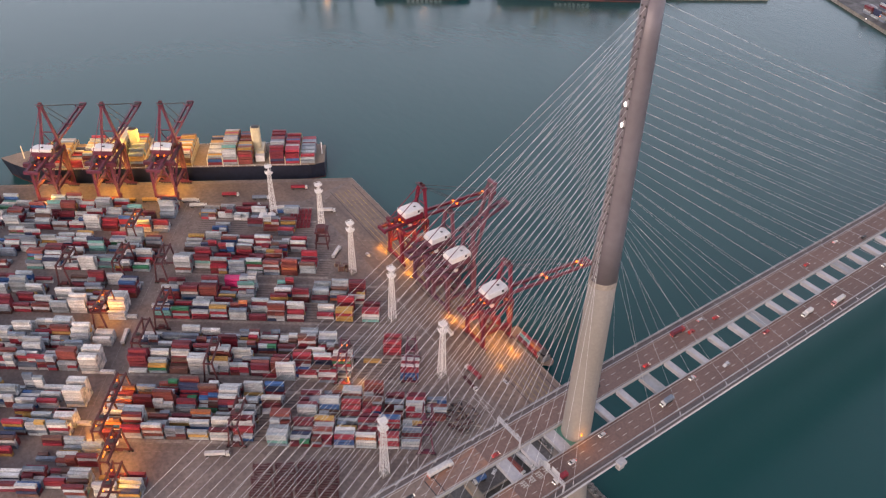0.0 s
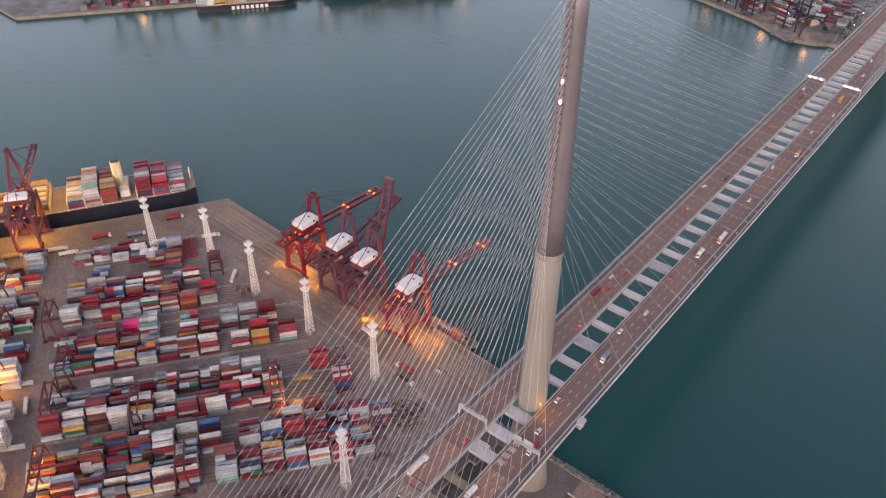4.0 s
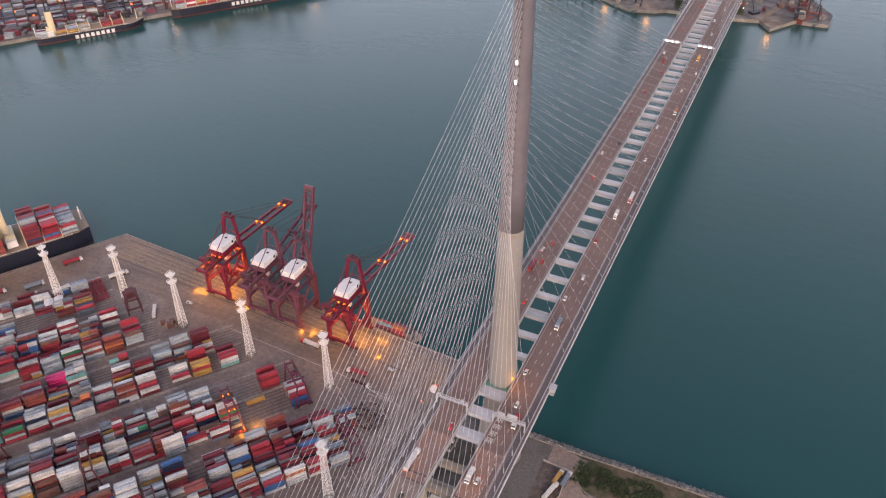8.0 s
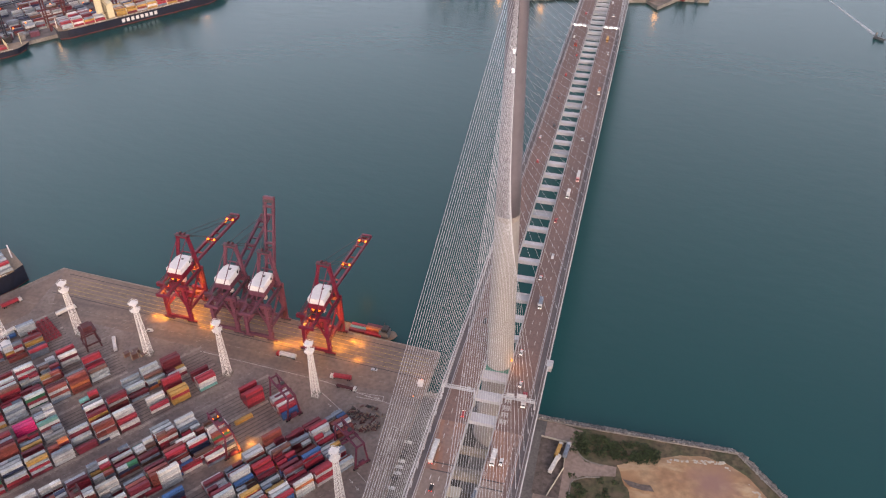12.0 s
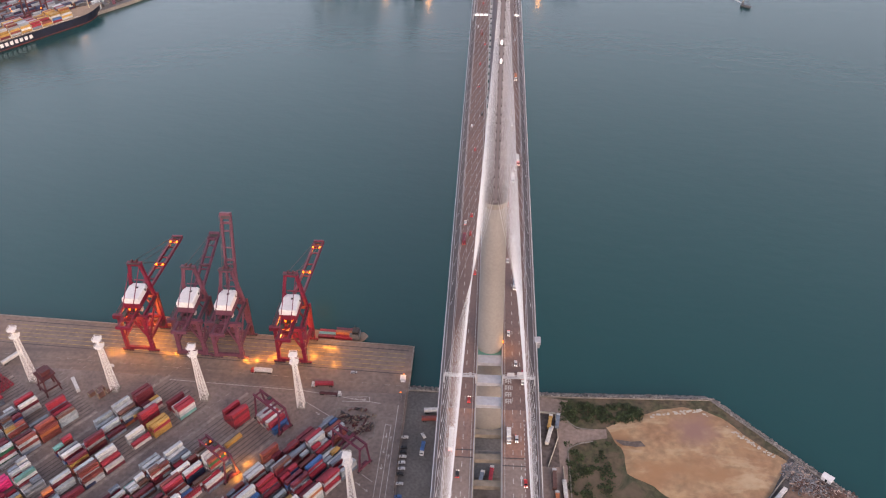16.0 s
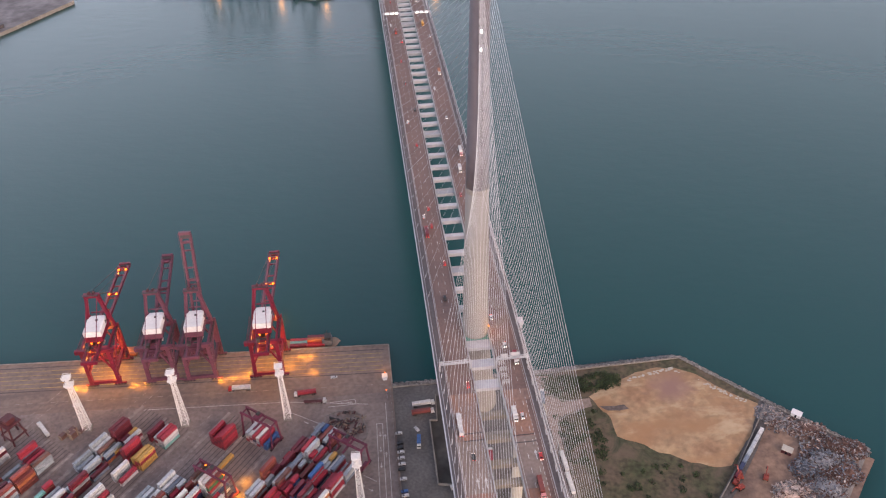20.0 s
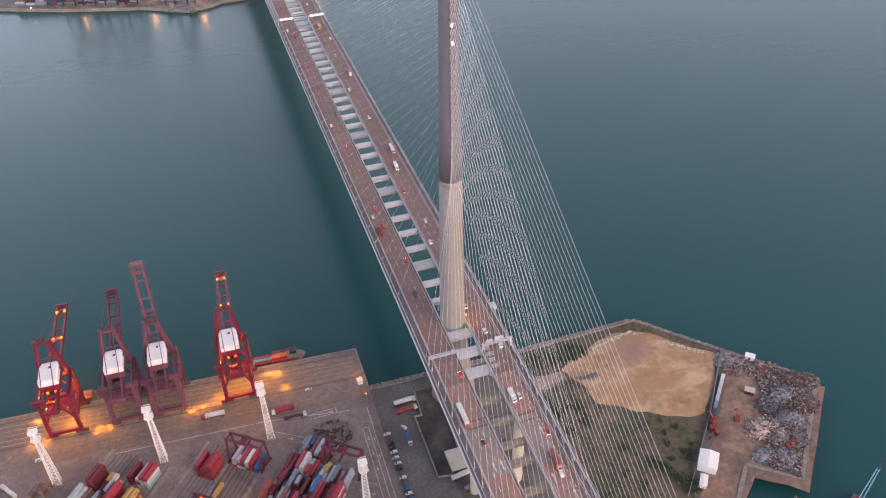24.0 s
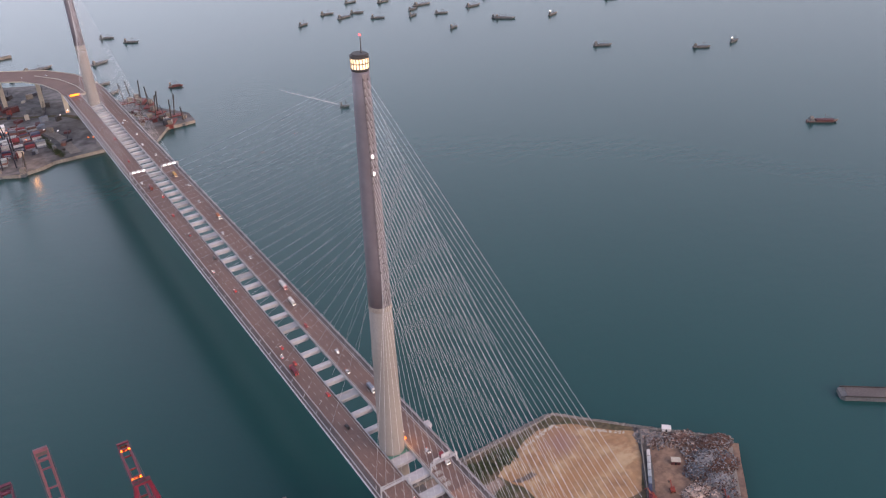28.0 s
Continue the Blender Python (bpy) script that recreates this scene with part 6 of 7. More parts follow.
# brown crates beside the mast
for k, (a, b, h) in enumerate(((-131, -224, 2), (-134, -220, 3), (-137, -226, 2), (-128, -219, 1))):
    crate = thing("timber_crate", Matrix.Translation(yard(a, b, GZ)) @ YARD_TURN, "brown timber packing crates stacked on the yard", "crate", "packing crates")
    for q in range(h):
        part("crate_body", Shape().box((-2.4, -1.4, 0.1 + 1.6 * q), (2.4, 1.4, 1.55 + 1.6 * q), BOX["brown"]), crate)
        for sx in (-2.2, 2.2):
            part("batten", Shape().box((sx - 0.3, -1.45, 0.02 + 1.6 * q), (sx + 0.3, 1.45, 1.6 + 1.6 * q), DECK_STEEL), crate)

# ---- scrapyard ----
r = random.Random(8)
PILES = ((205, -76, 15, 10, 4.5, (0, 1, 2, 0)), (212, -84, 12, 11, 4.0, (1, 0, 1, 2)), (191, -80, 11, 9, 3.8, (2, 2, 0, 1)), (197, -95, 12, 10, 4.2, (0, 2, 0, 1)), (203, -90, 10, 9, 3.5, (1, 1, 0)), (176, -95, 14, 9, 3.4, (3, 3, 1, 0)),
         (183, -104, 11, 8, 3.2, (3, 0, 3, 2)), (190, -108, 9, 8, 3.8, (0, 2, 1)), (176, -118, 9, 8, 2.8, (0, 0, 2)), (164, -113, 9, 6, 2.2, (0, 2, 0)), (217, -66, 14, 7, 3.2, (1, 1, 0, 1)), (205, -51, 13, 7, 2.4, (1, 0, 1, 3)),
         (187, -36, 9, 9, 1.8, (0, 0, 3)), (194, -44, 9, 7, 1.6, (0, 3, 1)), (228, -70, 8, 8, 2.6, (1, 1, 0)))
for i, (cx, cy, rx, ry, h, mix) in enumerate(PILES):
    s = Shape()
    n = int(rx * ry * 4.0)
    for k in range(n):
        q, t = math.sqrt(r.random()), r.uniform(0, 6.283)
        x, y = cx + rx * q * math.cos(t), cy + ry * q * math.sin(t)
        z = GZ + 0.1 + h * max(0.0, 1 - q * q) * r.uniform(0.3, 1.0)
        d = Vector((r.gauss(0, 1), r.gauss(0, 1), r.gauss(0, 0.35))).normalized() * r.uniform(0.3, 1.5)
        s.beam(Vector((x, y, z)) - d, Vector((x, y, z)) + d, r.uniform(0.15, 0.9), SCRAP[r.choice(mix)], r.uniform(0.1, 0.5))
    core = [(cx + rx * 0.85 * math.cos(6.283 * k / 18) * (0.85 + 0.3 * r.random()), cy + ry * 0.85 * math.sin(6.283 * k / 18) * (0.85 + 0.3 * r.random())) for k in range(18)]
    s.loft([[(cx + (x - cx) * f, cy + (y - cy) * f, GZ + 0.05 + h * 0.75 * (1 - f * f)) for x, y in core] for f in (1.0, 0.75, 0.45, 0.15)], SCRAP[mix[0]])
    lone("scrap_heap", s, "heap of mixed %s scrap metal on trodden dirt" % ("rusty" if mix[0] == 1 else "pale" if mix[0] == 3 else "grey and blue"), "scrap heap", "stuff", group="scrap heaps")


# loose scrap strewn between the heaps
s = Shape()
for k in range(2600):
    u, w = r.random(), r.random()
    p = Vector((186, -30, 0)).lerp(Vector((231, -70, 0)), u).lerp(Vector((152, -112, 0)).lerp(Vector((174, -134, 0)), u), w)
    if noise.noise(Vector((p.x * 0.07, p.y * 0.07, 3.0))) < -0.12 - 0.3 * u or (u < 0.4 and w > 0.2):
        continue
    d = Vector((r.gauss(0, 1), r.gauss(0, 1), r.gauss(0, 0.3))).normalized() * r.uniform(0.2, 1.3)
    c = Vector((p.x, p.y, GZ + r.uniform(0.25, 1.6)))
    s.beam(c - d, c + d, r.uniform(0.2, 1.0), SCRAP[r.choice((0, 0, 1, 1, 1, 2, 3))], r.uniform(0.1, 0.6))
for k in range(500):
    t = r.random()
    c = Vector((186, -34, GZ + 0.5)).lerp(Vector((232, -72, GZ + 0.5)), t) + Vector((r.uniform(-5, 0), r.uniform(-5, 0), r.uniform(0, 0.8)))
    d = Vector((r.gauss(0, 1), r.gauss(0, 1), r.gauss(0, 0.3))).normalized() * r.uniform(0.2, 1.2)
    s.beam(c - d, c + d, r.uniform(0.2, 0.9), SCRAP[r.choice((0, 1, 1, 1))], r.uniform(0.1, 0.6))
lone("scrap_litter", s, "loose rusty and grey scrap strewn over the dirt", "scrap", "stuff")


def hut(x, y, turn, lx, ly, h, label, roof=HOUSE_WHITE, walls=HOUSE_WHITE, name="site_hut"):
    t = thing(name, pose(x, y, GZ + 0.1, 0, 0, turn), label, "hut")
    part("wall_box", Shape().box((-lx / 2, -ly / 2, 0), (lx / 2, ly / 2, h), walls), t)
    part("roof", Shape().loft([[(a, b, c) for b, c in ((-ly / 2 - 0.3, h), (0, h + ly * 0.1), (ly / 2 + 0.3, h))] for a in (-lx / 2 - 0.3, lx / 2 + 0.3)], roof), t)
    part("door", Shape().box((-0.6, -ly / 2 - 0.06, 0), (0.6, -ly / 2 + 0.05, 2.1), GLASS_DARK), t)
    return t


hut(185, -66, -40, 6, 4.4, 3.0, "beige site hut among scrap heaps", CONCRETE, CRANE_DARK)
# worn concrete edge of the scrap dock
dock = Shape()
for p, q in (((236, -69), (175, -134)), ((175, -134), (149, -115)), ((149, -115), (127, -138))):
    dock.beam((*p, GZ + 0.2), (*q, GZ + 0.2), 2.6, DARK_CONC, 0.5)
lone("trim_dock_edge", dock, "worn grey concrete edge of the scrapyard dock", "quay edge", "structure")
hut(204, -39, -42, 6, 4, 2.8, "white cabin at the shore of the scrapyard")
hut(127, -107, 51, 13, 11, 5.0, "white metal-roofed warehouse shed", name="warehouse_shed")
hut(117, -118, 52, 8, 4, 3.4, "white lean-to shed beside the warehouse", name="warehouse_shed")
for k, col in enumerate(("white", "pale_grey", "pale_grey", "grey", "slate", "navy", "maroon")):
    f = k / 6
    ob = new("shipping_container", SHORT[col])
    ob.matrix_basis = pose(175 - 27 * f, -50 - 29 * f, GZ + 0.12, 0, 0, 47)
    tagged(ob, "%s site container along the scrapyard wall" % WORDS[col], "container", "site containers")
bound = thing("scrapyard_wall", pose(0, 0, 0), "dark boundary wall between the sand and the scrapyard", "wall")
part("wall_run", Shape().beam((190, -26, GZ + 1), (150, -74, GZ + 1), 0.5, DARK_CONC, 2.0), bound)
part("wall_end", Shape().beam((150, -74, GZ + 1), (104, -123, GZ + 1), 0.5, DARK_CONC, 2.0), bound)
for x, y, t in ((145, -84, 40), (149, -80, 90), (182, -112, 20), (187, -109, 60), (164, -83, 60), (146, -88, 200)):
    d = thing("excavator", pose(x, y, GZ + 0.1, 0, 0, t), "orange-red tracked excavator in the scrapyard", "excavator", "excavators")
    for sy in (-1, 1):
        part("track", Shape().box((-2, sy * 1.3 - 0.3, 0), (2, sy * 1.3 + 0.3, 0.9), RUBBER), d)
    part("body", Shape().box((-2.2, -1.4, 0.9), (1.4, 1.4, 2.4), DIGGER), d)
    part("cab", Shape().box((0, -1.3, 2.4), (1.4, -0.1, 3.4), DIGGER), d)
    part("arm", Shape().beam((1.2, 0.4, 2.0), (5.0, 0.4, 5.2), 0.6, DIGGER).beam((5.0, 0.4, 5.2), (7.2, 0.4, 2.2), 0.5, DIGGER), d)
    part("bucket", Shape().block((7.3, 0.4, 1.5), (1.3, 1.1, 1.0), STEEL_DARK), d)

# tyre marks and pale debris on the sand edge
deb = Shape()
for k in range(120):
    t = r.random()
    x, y = (106 + 34 * t, 4.5 + 7.0 * t) if k % 2 else (140 + 36 * t, 8 - 32 * t)
    x, y = x + r.uniform(-2, 2), y + r.uniform(-1.2, 1.2)
    deb.block((x, y, GZ + 0.6), (r.uniform(0.5, 2.0), r.uniform(0.4, 1.2), r.uniform(0.3, 0.9)), CONCRETE, pose(0, 0, 0))
lone("rubble_strip", deb, "pale broken concrete along the sand edge", "rubble", "stuff")


# shrubs: clumps of small leaf blades
def shrubs(name, spots, seed, label):
    r = random.Random(seed)
    s = Shape()
    for x, y, rad, h, n in spots:
        for k in range(n):
            q, t = math.sqrt(r.random()), r.uniform(0, 6.283)
            px, py = x + rad * q * math.cos(t), y + rad * q * math.sin(t)
            pz = GZ + 0.1 + h * r.random() * (1.1 - 0.7 * q)
            e = Euler((r.uniform(-0.9, 0.9), r.uniform(-0.9, 0.9), r.uniform(0, 6.28))).to_matrix()
            w = r.uniform(0.25, 0.65)
            s.add([Vector((px, py, pz)) + e @ Vector(c) * w for c in ((-1, -0.5, 0), (1, -0.6, 0.1), (1.2, 0.6, 0), (-0.8, 0.6, 0.15))], [(0, 1, 2, 3)], LEAF)
    return lone(name, s, label, "shrubs", "stuff")


r = random.Random(77)
spots = [(r.uniform(48, 100), r.uniform(-1, 13), r.uniform(1.2, 3.2), r.uniform(0.6, 1.8), 50) for k in range(110)]
spots += [(r.uniform(50, 77), r.uniform(-60, -17), r.uniform(1.2, 3.0), r.uniform(0.4, 1.4), 40) for k in range(60)]
spots += [(r.uniform(60, 128), r.uniform(-100, -66), r.uniform(1, 2.6), r.uniform(0.6, 1.8), 36) for k in range(40)]
spots += [(r.uniform(50, 90), r.uniform(-190, -100), r.uniform(1.5, 4.0), r.uniform(1, 3), 50) for k in range(40)]
spots += [(96 + 16 * k / 3, -92 - 9 * k + r.uniform(-3, 3), 5.0, 4.0, 170) for k in range(4)]
shrubs("shrub_thicket", spots, 5, "dark green scrub and bushes on the waste ground")


# ---- harbour craft and far shores ----
def boat(x, y, turn, length, mat, label, cargo=False, lamp=False):
    b = thing("cargo_boat", pose(x, y, 0, 0, 0, turn), label, "boat", "boats at anchor")
    w = length * 0.2
    part("hull", hull_shape(length, w, 3, 2.2, mat, STEEL_DARK, 0.2), b)
    x0 = -length * 0.36
    part("deckhouse", Shape().box((x0 - length * 0.07, -w * 0.38, 2.2), (x0 + length * 0.07, w * 0.38, 6.0), GREY_HULL).box((x0 - length * 0.04, -w * 0.3, 6.0), (x0 + length * 0.05, w * 0.3, 8.2), DARK_CONC), b)
    part("derrick", Shape().rod((length * 0.05, 0, 2), (length * 0.05, 0, 11), 0.3, STEEL_DARK, 6).beam((length * 0.05, 0, 9), (length * 0.3, 0, 6), 0.3, STEEL_DARK), b)
    part("hold", Shape().box((-length * 0.22, -w * 0.4, 2.2), (length * 0.34, w * 0.4, 3.4 if not cargo else 4.0), CRANE_DARK if cargo else GREY_HULL), b)
    if lamp:
        part("deck_lamp", Shape().block((x0, 0, 9), (1.6, 1.6, 1.2), LAMP_WHITE), b, "lit deck lamp")
    return b


for x, y, t, L in ((843, 722, -30, 34), (967, 606, -30, 32), (481, 1198, 20, 26), (557, 1246, -10, 30), (573, 1199, 10, 34), (611, 1216, -20, 30), (625, 1151, -30, 30), (691, 1121, 20, 24), (716, 1165, 20, 26), (746, 1099, -25, 30), (705, 991, 15, 22),
                   (831, 1107, 0, 36), (822, 983, -40, 44), (815, 994, -40, 30), (753, 1187, 0, 44), (1013, 1106, 0, 36), (136, 1359, -30, 30), (167, 1299, -30, 30), (86, 1196, 20, 34), (61, 1068, 10, 26), (903, 1156, 10, 30), (1093, 966, -20, 32), (643, 1306, 0, 30), (703, 1266, 10, 34)):
    boat(x, y, t, L, GREY_HULL, "low grey cargo lighter at anchor in the harbour")
boat(1039, 596, 10, 24, GREY_HULL, "small lit work boat at anchor", False, True)
boat(915, 946, 10, 26, GREY_HULL, "small lit work boat at anchor", False, True)
boat(827, 270, -36, 42, CRANE_DARK, "rust-red cargo lighter at anchor", True)
boat(156, 982, -20, 24, HULL_RED, "red ferry under way", True)
launch = boat(333, 726, -38, 16, GREY_HULL, "small launch under way with a white wake")
wake = Shape()
for k in range(14):
    f0, f1 = k / 14, (k + 1) / 14
    p0, p1 = Vector((330, 742, 0.12)).lerp(Vector((285, 860, 0.12)), f0), Vector((330, 742, 0.12)).lerp(Vector((285, 860, 0.12)), f1)
    w0, w1 = 2.2 - 1.4 * f0, 2.2 - 1.4 * f1
    wake.add([p0 + Vector((-w0, 0, 0)), p0 + Vector((w0, 0, 0)), p1 + Vector((w1, 0, 0)), p1 + Vector((-w1, 0, 0))], [(0, 1, 2, 3)], FOAM)
lone("wake", wake, "thin white wake on the water", "wake", "structure")
pont = thing("pontoon_barge", pose(371, -104, 0, 0, 0, -38), "long dark empty pontoon barge moored off the shore", "barge", "harbour barges")
part("hull", Shape().loft([[(x, -8 * w, -2), (x, -8 * w, 3.4), (x, 8 * w, 3.4), (x, 8 * w, -2)] for x, w in ((-33, 0.6), (-30, 0.8), (28, 0.8), (33, 0.65))], GREY_HULL), pont)
part("deck", Shape().box((-28, -5.8, 3.4), (27, 5.8, 3.7), WALKWAY), pont)
part("coaming", Shape().beam((-31, -6.1, 3.9), (30, -6.1, 3.9), 0.5, STEEL_DARK, 1.0).beam((-31, 6.1, 3.9), (30, 6.1, 3.9), 0.5, STEEL_DARK, 1.0), pont)
fl = thing("floating_crane", pose(193, -160, 0, 0, 0, 28), "floating crane with a pale blue boom on a dark pontoon", "crane")
part("hull", Shape().box((-13, -5, -2), (9, 5, 2.2), GREY_HULL), fl)
part("bulwark", Shape().beam((-13, -4.8, 2.7), (9, -4.8, 2.7), 0.4, STEEL_DARK, 1.0).beam((-13, 4.8, 2.7), (9, 4.8, 2.7), 0.4, STEEL_DARK, 1.0), fl)
part("cab", Shape().box((-4, -2.2, 2.2), (2.5, 2.2, 6.4), BOX["mustard"]).box((-1, 1.0, 6.4), (3.5, 2.6, 8.4), CRANE_RED), fl, "yellow machinery house with a red cab")
part("boom", Shape().beam((1, -1, 6), (21, -0.6, 19), 0.6, BOOM_BLUE).beam((1, 1, 6), (21, 0.6, 19), 0.6, BOOM_BLUE).beam((20, 0, 18.4), (25, 0, 21.6), 1.2, STEEL_DARK), fl, "pale blue twin boom with a dark head")
part("deckhouse", Shape().box((-11, -3, 2.2), (-7, 3, 5.0), DARK_CONC), fl)
boat(161, -149, 62, 15, GREY_HULL, "small grey work boat by the scrapyard dock")
ferry = thing("work_boat", pose(213, -173, 0, 0, 0, -24), "white-decked work boat moored beside the floating crane", "boat", "boats at anchor")
part("hull", hull_shape(20, 6, 3, 2.0, GREY_HULL, STEEL_DARK, 0.2), ferry)
part("deckhouse", Shape().box((-6, -2.2, 2.0), (4, 2.2, 4.6), HOUSE_WHITE).box((-3, -1.6, 4.6), (1, 1.6, 6.6), HOUSE_WHITE), ferry, "white deckhouse")

# far shore with the second tower
FAR_EDGE = [(-330, 838), (-275, 815), (-170, 783), (-116, 752), (-85, 760), (-70, 770), (-2, 772), (46, 784), (62, 760), (88, 800), (129, 803), (131, 840), (106, 880), (80, 925), (48, 985), (12, 1060), (-30, 1120), (-90, 1150), (-300, 1230), (-700, 1300), (-700, 1000)]
lone("ground_far_shore", Shape().prism(FAR_EDGE[::-1], -3, 4.5, material("far_quay_ground", (0.15, 0.15, 0.155), 0.9, vary=0.5, grain=0.08, stain=0.02), DARK_CONC), "grey quayside of the far terminal", "ground", "structure")
WEST_EDGE = [(-900, 175), (-850, 240), (-500, 700), (-440, 790), (-900, 1100), (-1500, 700), (-1400, 200)]
# base colour greyed to stand for haze over the water
lone("ground_far_terminal", Shape().prism(WEST_EDGE[::-1], -3, 4.5, material("far_terminal_ground", (0.165, 0.16, 0.17), 0.9, vary=0.35, grain=0.08, stain=0.02), DARK_CONC), "grey ground of the terminal across the water", "ground", "structure")
fr = Shape()
r = random.Random(15)


# muted paints only: distance haze is put into the container colours
HAZE_PALETTE = ["maroon", "brown", "slate", "slate", "navy", "grey", "grey", "maroon", "navy", "brown", "pale_grey", "slate"]


def far_rows(x0, y0, dx, dy, n, rows, gap, seed):
    """Container rows on a far quay, running along (dx, dy)."""
    r = random.Random(seed)
    d, s = Vector((dx, dy, 0)).normalized(), Vector((-dy, dx, 0)).normalized()
    turn = Matrix.Translation((0, 0, 0)) @ pose(0, 0, 0, 0, 0, math.degrees(math.atan2(dy, dx)))
    for i in range(n):
        for j in range(rows):
            if r.random() < 0.14:
                continue
            base = Vector((x0, y0, 4.5)) + d * (i * 14) + s * (j * gap)
            for k in range(5):
                for q in range(r.choice((1, 2, 3, 4, 4))):
                    c = base + s * (k * 2.7)
                    fr.block((0, 0, 0), (12, 2.4, 2.55), BOX[r.choice(HAZE_PALETTE)], Matrix.Translation(c + Vector((0, 0, 1.3 + CH * q))) @ turn)


far_rows(-330, 850, 1, -0.29, 16, 5, 26, 3)
far_rows(-130, 830, 1, 0.02, 5, 3, 30, 4)
far_rows(-860, 275, 0.606, 0.796, 40, 7, 24, 5)
lone("far_container_stacks", fr, "rows of stacked containers on the far quays", "containers", "stuff")


def far_crane(x, y, turn, paint=None, up=True):
    c = thing("far_quay_crane", pose(x, y, 4.5, 0, 0, turn), "dark blue quay crane on the far terminal", "crane", "far quay cranes")
    paint = paint or HULL_NAVY
    for sx in (-8, 8):
        for sy in (-12, 12):
            part("leg", Shape().beam((sx, sy, 0), (sx, sy, 42), 1.6, paint), c)
        part("portal_beam", Shape().beam((sx, -12, 14), (sx, 12, 14), 1.4, paint), c)
        part("girder", Shape().beam((sx * 0.4, -34, 42), (sx * 0.4, 14, 42), 1.6, paint), c)
    part("machinery_house", Shape().box((-5, -20, 43), (5, -6, 49), HOUSE_WHITE), c)
    for sx in (-3, 3):
        part("boom", Shape().beam((sx, 14, 42), (sx, 34, 96) if up else (sx, 70, 44), 1.4, paint), c)
        part("a_frame_leg", Shape().beam((sx * 2, 12, 42), (sx, 12, 66), 1.2, paint), c)
    for sx in (-6, 6):
        part("floodlight", Shape().block((sx, -12, 40), (1.5, 0.8, 0.8), LAMP_WARM), c, "orange sodium floodlight")
    return c


for x, y, t in ((-262, 834, 163), (-236, 826, 163), (-208, 818, 163), (-182, 810, 163), (-120, 790, 170)):
    far_crane(x, y, t)
for f in (0.08, 0.16, 0.30, 0.42, 0.55, 0.66, 0.8):
    far_crane(-850 + 350 * f - 16, 240 + 460 * f + 14, -37.3, CRANE_DARK if f > 0.5 else HULL_NAVY, f not in (0.42, 0.66))
container_ship(pose(-612 + 18, 592 - 12, 0, 0, 0, 52.7), 230, 32, 11, ((3, 4, 4, 2), (3, 4, 5, 4, 3)), "dark-hulled container ship moored at the far terminal", (0.3,))
container_ship(pose(-714, 398, 0, 0, 0, 52.7), 132, 21, 7.5, ((2, 1, 2), (1, 2, 2, 0, 2)), "small dark-hulled feeder ship moored at the far terminal", (0.14,))
for x, y, h in ((-106, 772, 0), (-140, 783, 0), (98, 812, 1), (108, 838, 1), (84, 850, 1), (70, 880, 0), (116, 822, 0), (78, 948, 1), (86, 930, 1), (92, 905, 1), (94, 872, 1), (66, 940, 1)):
    t = thing("derrick_barge", pose(x, y if h else y - 8, 3 if h else 0.5, 0, 0, 30 * x), "dark work barge and derrick at the far shore", "barge", "far work barges")
    part("hull", Shape().box((-14, -5, -2), (14, 5, 3), HULL_RED if h else GREY_HULL), t)
    part("deckhouse", Shape().box((-10, -3, 3), (-3, 3, 9), DARK_CONC), t)
    part("derrick", Shape().beam((2, 0, 3), (6, 0, 26 + 8 * h), 1.4, STEEL_DARK).beam((-4, 0, 8), (6, 0, 26 + 8 * h), 0.4, STEEL_DARK), t)
lamps = Shape()
for k in range(46):
    x = r.uniform(-320, 30)
    lamps.block((x, 800 + r.uniform(0, 140), r.uniform(8, 18)), (1.0, 1.0, 0.8), LAMP_WARM if r.random() < 0.75 else LAMP_WHITE)
for k in range(60):
    f, g = r.random(), r.uniform(10, 150)
    lamps.block((-850 + 350 * f - 0.796 * g, 240 + 460 * f + 0.606 * g, r.uniform(10, 30)), (1.3, 1.3, 1.0), LAMP_WARM)
lone("far_lamps", lamps, "small orange lamps of the far terminals", "lamps", "stuff")
# approach viaduct curving away behind the far tower
PATH_V = [(0, 853, 60.0), (-3, 900, 57.5), (-16, 955, 55), (-42, 1003, 53), (-90, 1042, 51), (-170, 1072, 48), (-290, 1095, 42), (-480, 1150, 34), (-690, 1200, 28)]
via = thing("approach_viaduct", pose(0, 0, 0), "curved concrete approach viaduct behind the far tower", "viaduct")
rings_v = []
for i, p in enumerate(PATH_V):
    d = (Vector(PATH_V[min(i + 1, len(PATH_V) - 1)]) - Vector(PATH_V[max(i - 1, 0)])).normalized()
    sd = Vector((d.y, -d.x, 0)).normalized()
    rings_v.append([Vector(p) + sd * x + Vector((0, 0, z)) for x, z in ((-27, 0.9), (-26.6, 0.0), (26.6, 0.0), (27, 0.9), (27, -0.8), (14, -3.2), (-14, -3.2), (-27, -0.8))])
part("deck", Shape().loft(rings_v, CONCRETE, band=[CONCRETE, ROAD, CONCRETE, CONCRETE, GIRDER_LOW, GIRDER_LOW, GIRDER_LOW, CONCRETE]), via, "brown asphalt deck with pale kerbs")
for p in PATH_V[1:]:
    part("pier", Shape().box((p[0] - 3, p[1] - 3, 3), (p[0] + 3, p[1] + 3, p[2] - 3), CONCRETE), via)
part("median", Shape().loft([[Vector(p) + Vector((0, 0, z)) + Vector((x, 0, 0)) for x, z in ((-0.5, 0), (-0.5, 0.9), (0.5, 0.9), (0.5, 0))] for p in PATH_V[:4]], CONCRETE), via)
part("lit_sign", Shape().box((-22, 838, 62.5), (-10, 838.6, 65), LAMP_WARM), bridge, "orange lit sign by the far tower")
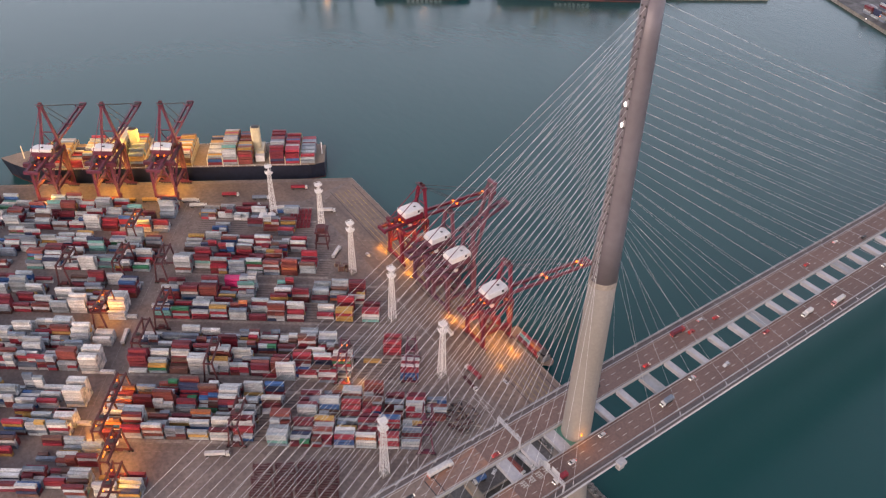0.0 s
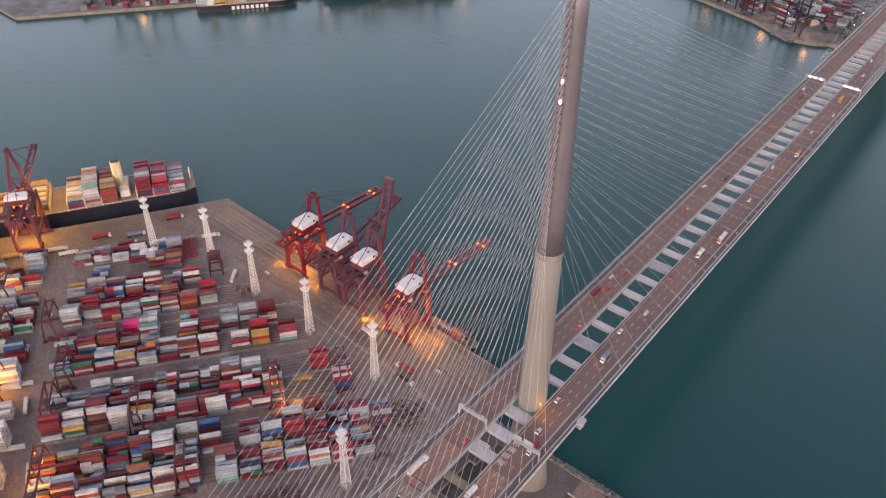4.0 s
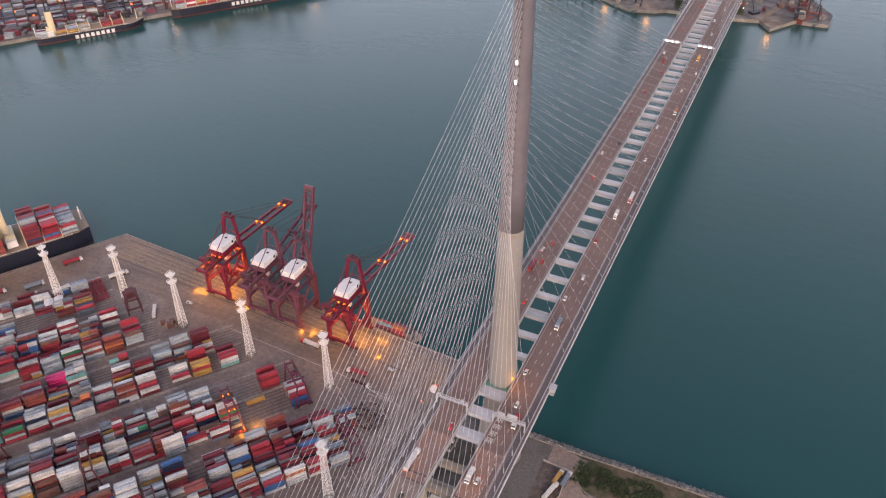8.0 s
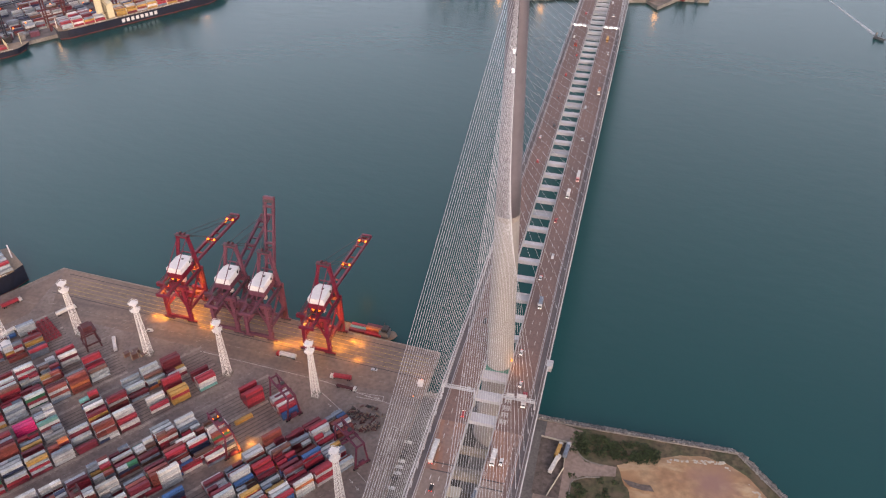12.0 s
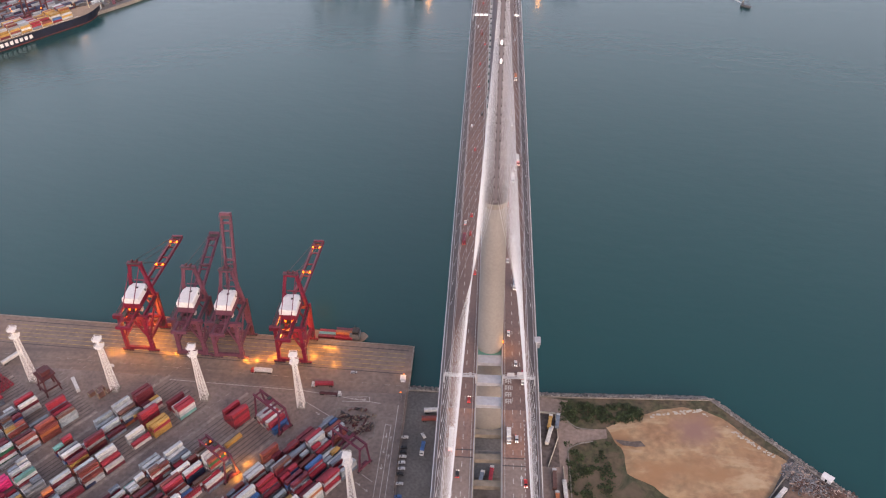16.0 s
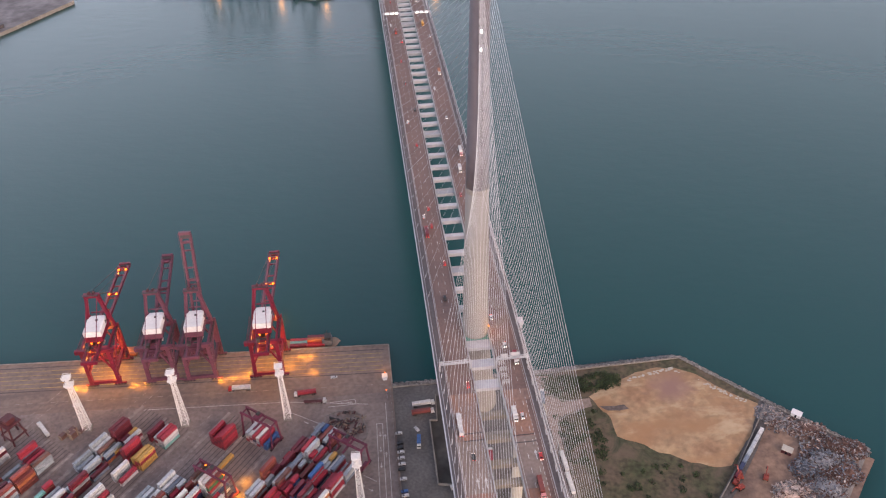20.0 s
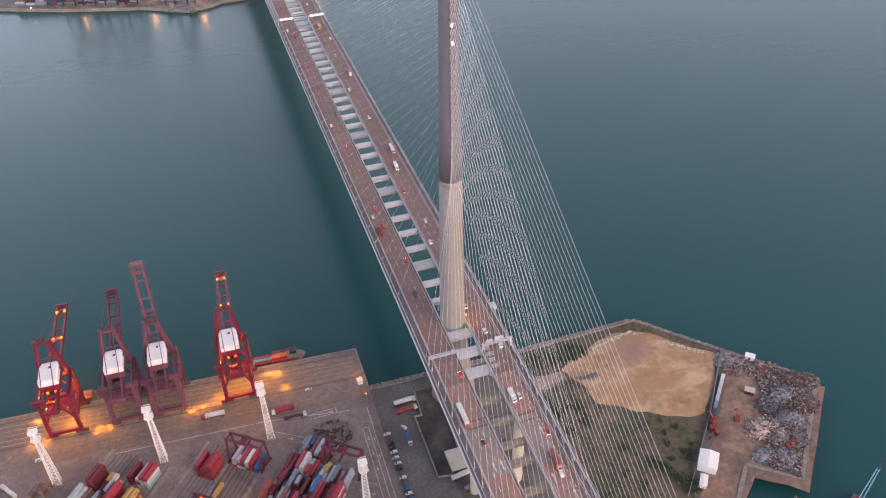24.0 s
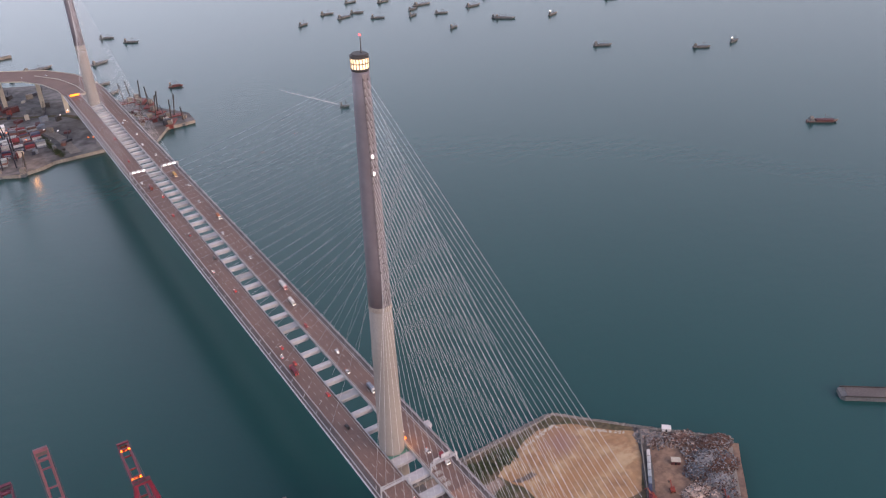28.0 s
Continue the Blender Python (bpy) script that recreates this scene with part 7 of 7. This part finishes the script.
for x, y, t in ((-18, 915, 96), (-60, 1008, 130), (-120, 1040, 150), (-200, 1068, 160), (-262, 1088, 163), (-340, 1112, 165), (20, 925, 270), (-28, 990, 300)):
    car(x, y, 54.0 if y < 1000 else 51.5 if x > -140 else 46.5, t, "white", 1, False, "on the far viaduct")
# roads, planting and lots behind the far quay
for k, (pts, w, mat) in enumerate((([(-40, 782), (-46, 850), (-60, 900), (-120, 935), (-260, 970), (-420, 1010)], 13, DARK_CONC), ([(-58, 778), (-64, 840), (-84, 884), (-140, 905), (-300, 950)], 5, GRASS), ([(20, 790), (10, 880), (-20, 940), (-100, 985), (-300, 1035)], 9, GRASS), ([(50, 800), (70, 860), (40, 940), (0, 1040)], 8, BEIGE_CONC))):
    s = Shape()
    for a, b in zip(pts, pts[1:]):
        s.beam((*a, 4.56 + 0.02 * k), (*b, 4.56 + 0.02 * k), w, mat, 0.1)
    lone("road_far_%d" % (k + 1), s, "strip of road and verge behind the far quay", "road", "structure")
far_scrub = []
for k in range(150):
    f = r.random()
    p = Vector((-58, 776, 0)).lerp(Vector((-70, 870, 0)), f) if k % 3 else Vector((22, 786, 0)).lerp(Vector((-10, 930, 0)), f)
    far_scrub.append((p.x + r.uniform(-4, 4), p.y + r.uniform(-4, 4), r.uniform(2, 4), r.uniform(3, 7), 26))
shrubs("far_tree_belt", far_scrub, 9, "dark tree belt along the far quay road")
for x, y, t, L in ((-14, 1225, 10, 52), (-46, 1190, -20, 44), (-80, 1205, 30, 40), (20, 1130, 20, 40), (60, 1010, 30, 34), (-120, 1230, 0, 46)):
    boat(x, y, t, L, GREY_HULL, "dark grey work boat moored behind the far shore")
jetty = Shape()
for i, (a, b) in enumerate((((-300, 1330), (-120, 1330)), ((-120, 1330), (-40, 1345)))):
    jetty.beam((*a, 2), (*b, 2), 7, DARK_CONC, 4)
lone("breakwater", jetty, "long dark breakwater behind the far shore", "breakwater", "structure")
# floodlights over the far quays, mirrored in the water
for f in (0.12, 0.36, 0.55, 0.72, 0.9):
    glow_lamp(-850 + 350 * f - 24, 240 + 460 * f + 18, 24, 6000, size=3.0)
for x, y in ((-250, 812), (-160, 784), (-96, 762), (60, 772)):
    glow_lamp(x, y + 14, 20, 5000, size=3.0)
# sheds, tanks and lattice on the far shore
clut = Shape()
r = random.Random(52)
for k in range(260):
    x, y = r.uniform(-320, 100), r.uniform(792, 1080)
    if abs(x) < 34 or (x > 40 and y > 960 - x) or y < 800 + max(0, -0.22 * (x + 120)):
        continue
    w, d, h = r.uniform(3, 14), r.uniform(3, 9), r.uniform(2, 9)
    clut.block((0, 0, 4.5 + h / 2), (w, d, h), r.choice((DARK_CONC, STEEL_DARK, CRANE_DARK, CONCRETE, GREY_HULL, HULL_RED, HULL_NAVY, BOX["slate"], BOX["brown"])), pose(x, y, 0, 0, 0, r.uniform(0, 90)))
    if k % 5 == 0:
        clut.beam((x, y, 4.5), (x + r.uniform(-8, 8), y, r.uniform(16, 36)), 0.9, r.choice((STEEL_DARK, HULL_NAVY, CRANE_DARK)))
for k in range(260):
    f, g = r.random(), r.uniform(6, 40)
    x, y = -850 + 350 * f - 0.796 * g, 240 + 460 * f + 0.606 * g
    h = r.uniform(2, 8)
    clut.block((0, 0, 4.5 + h / 2), (r.uniform(3, 12), r.uniform(3, 8), h), r.choice((DARK_CONC, STEEL_DARK, CRANE_MAROON, GREY_HULL, BOX["maroon"], BOX["grey"])), pose(x, y, 0, 0, 0, r.uniform(0, 90)))
lone("far_quay_clutter", clut, "sheds, stacks and steelwork on the far quays", "clutter", "stuff")
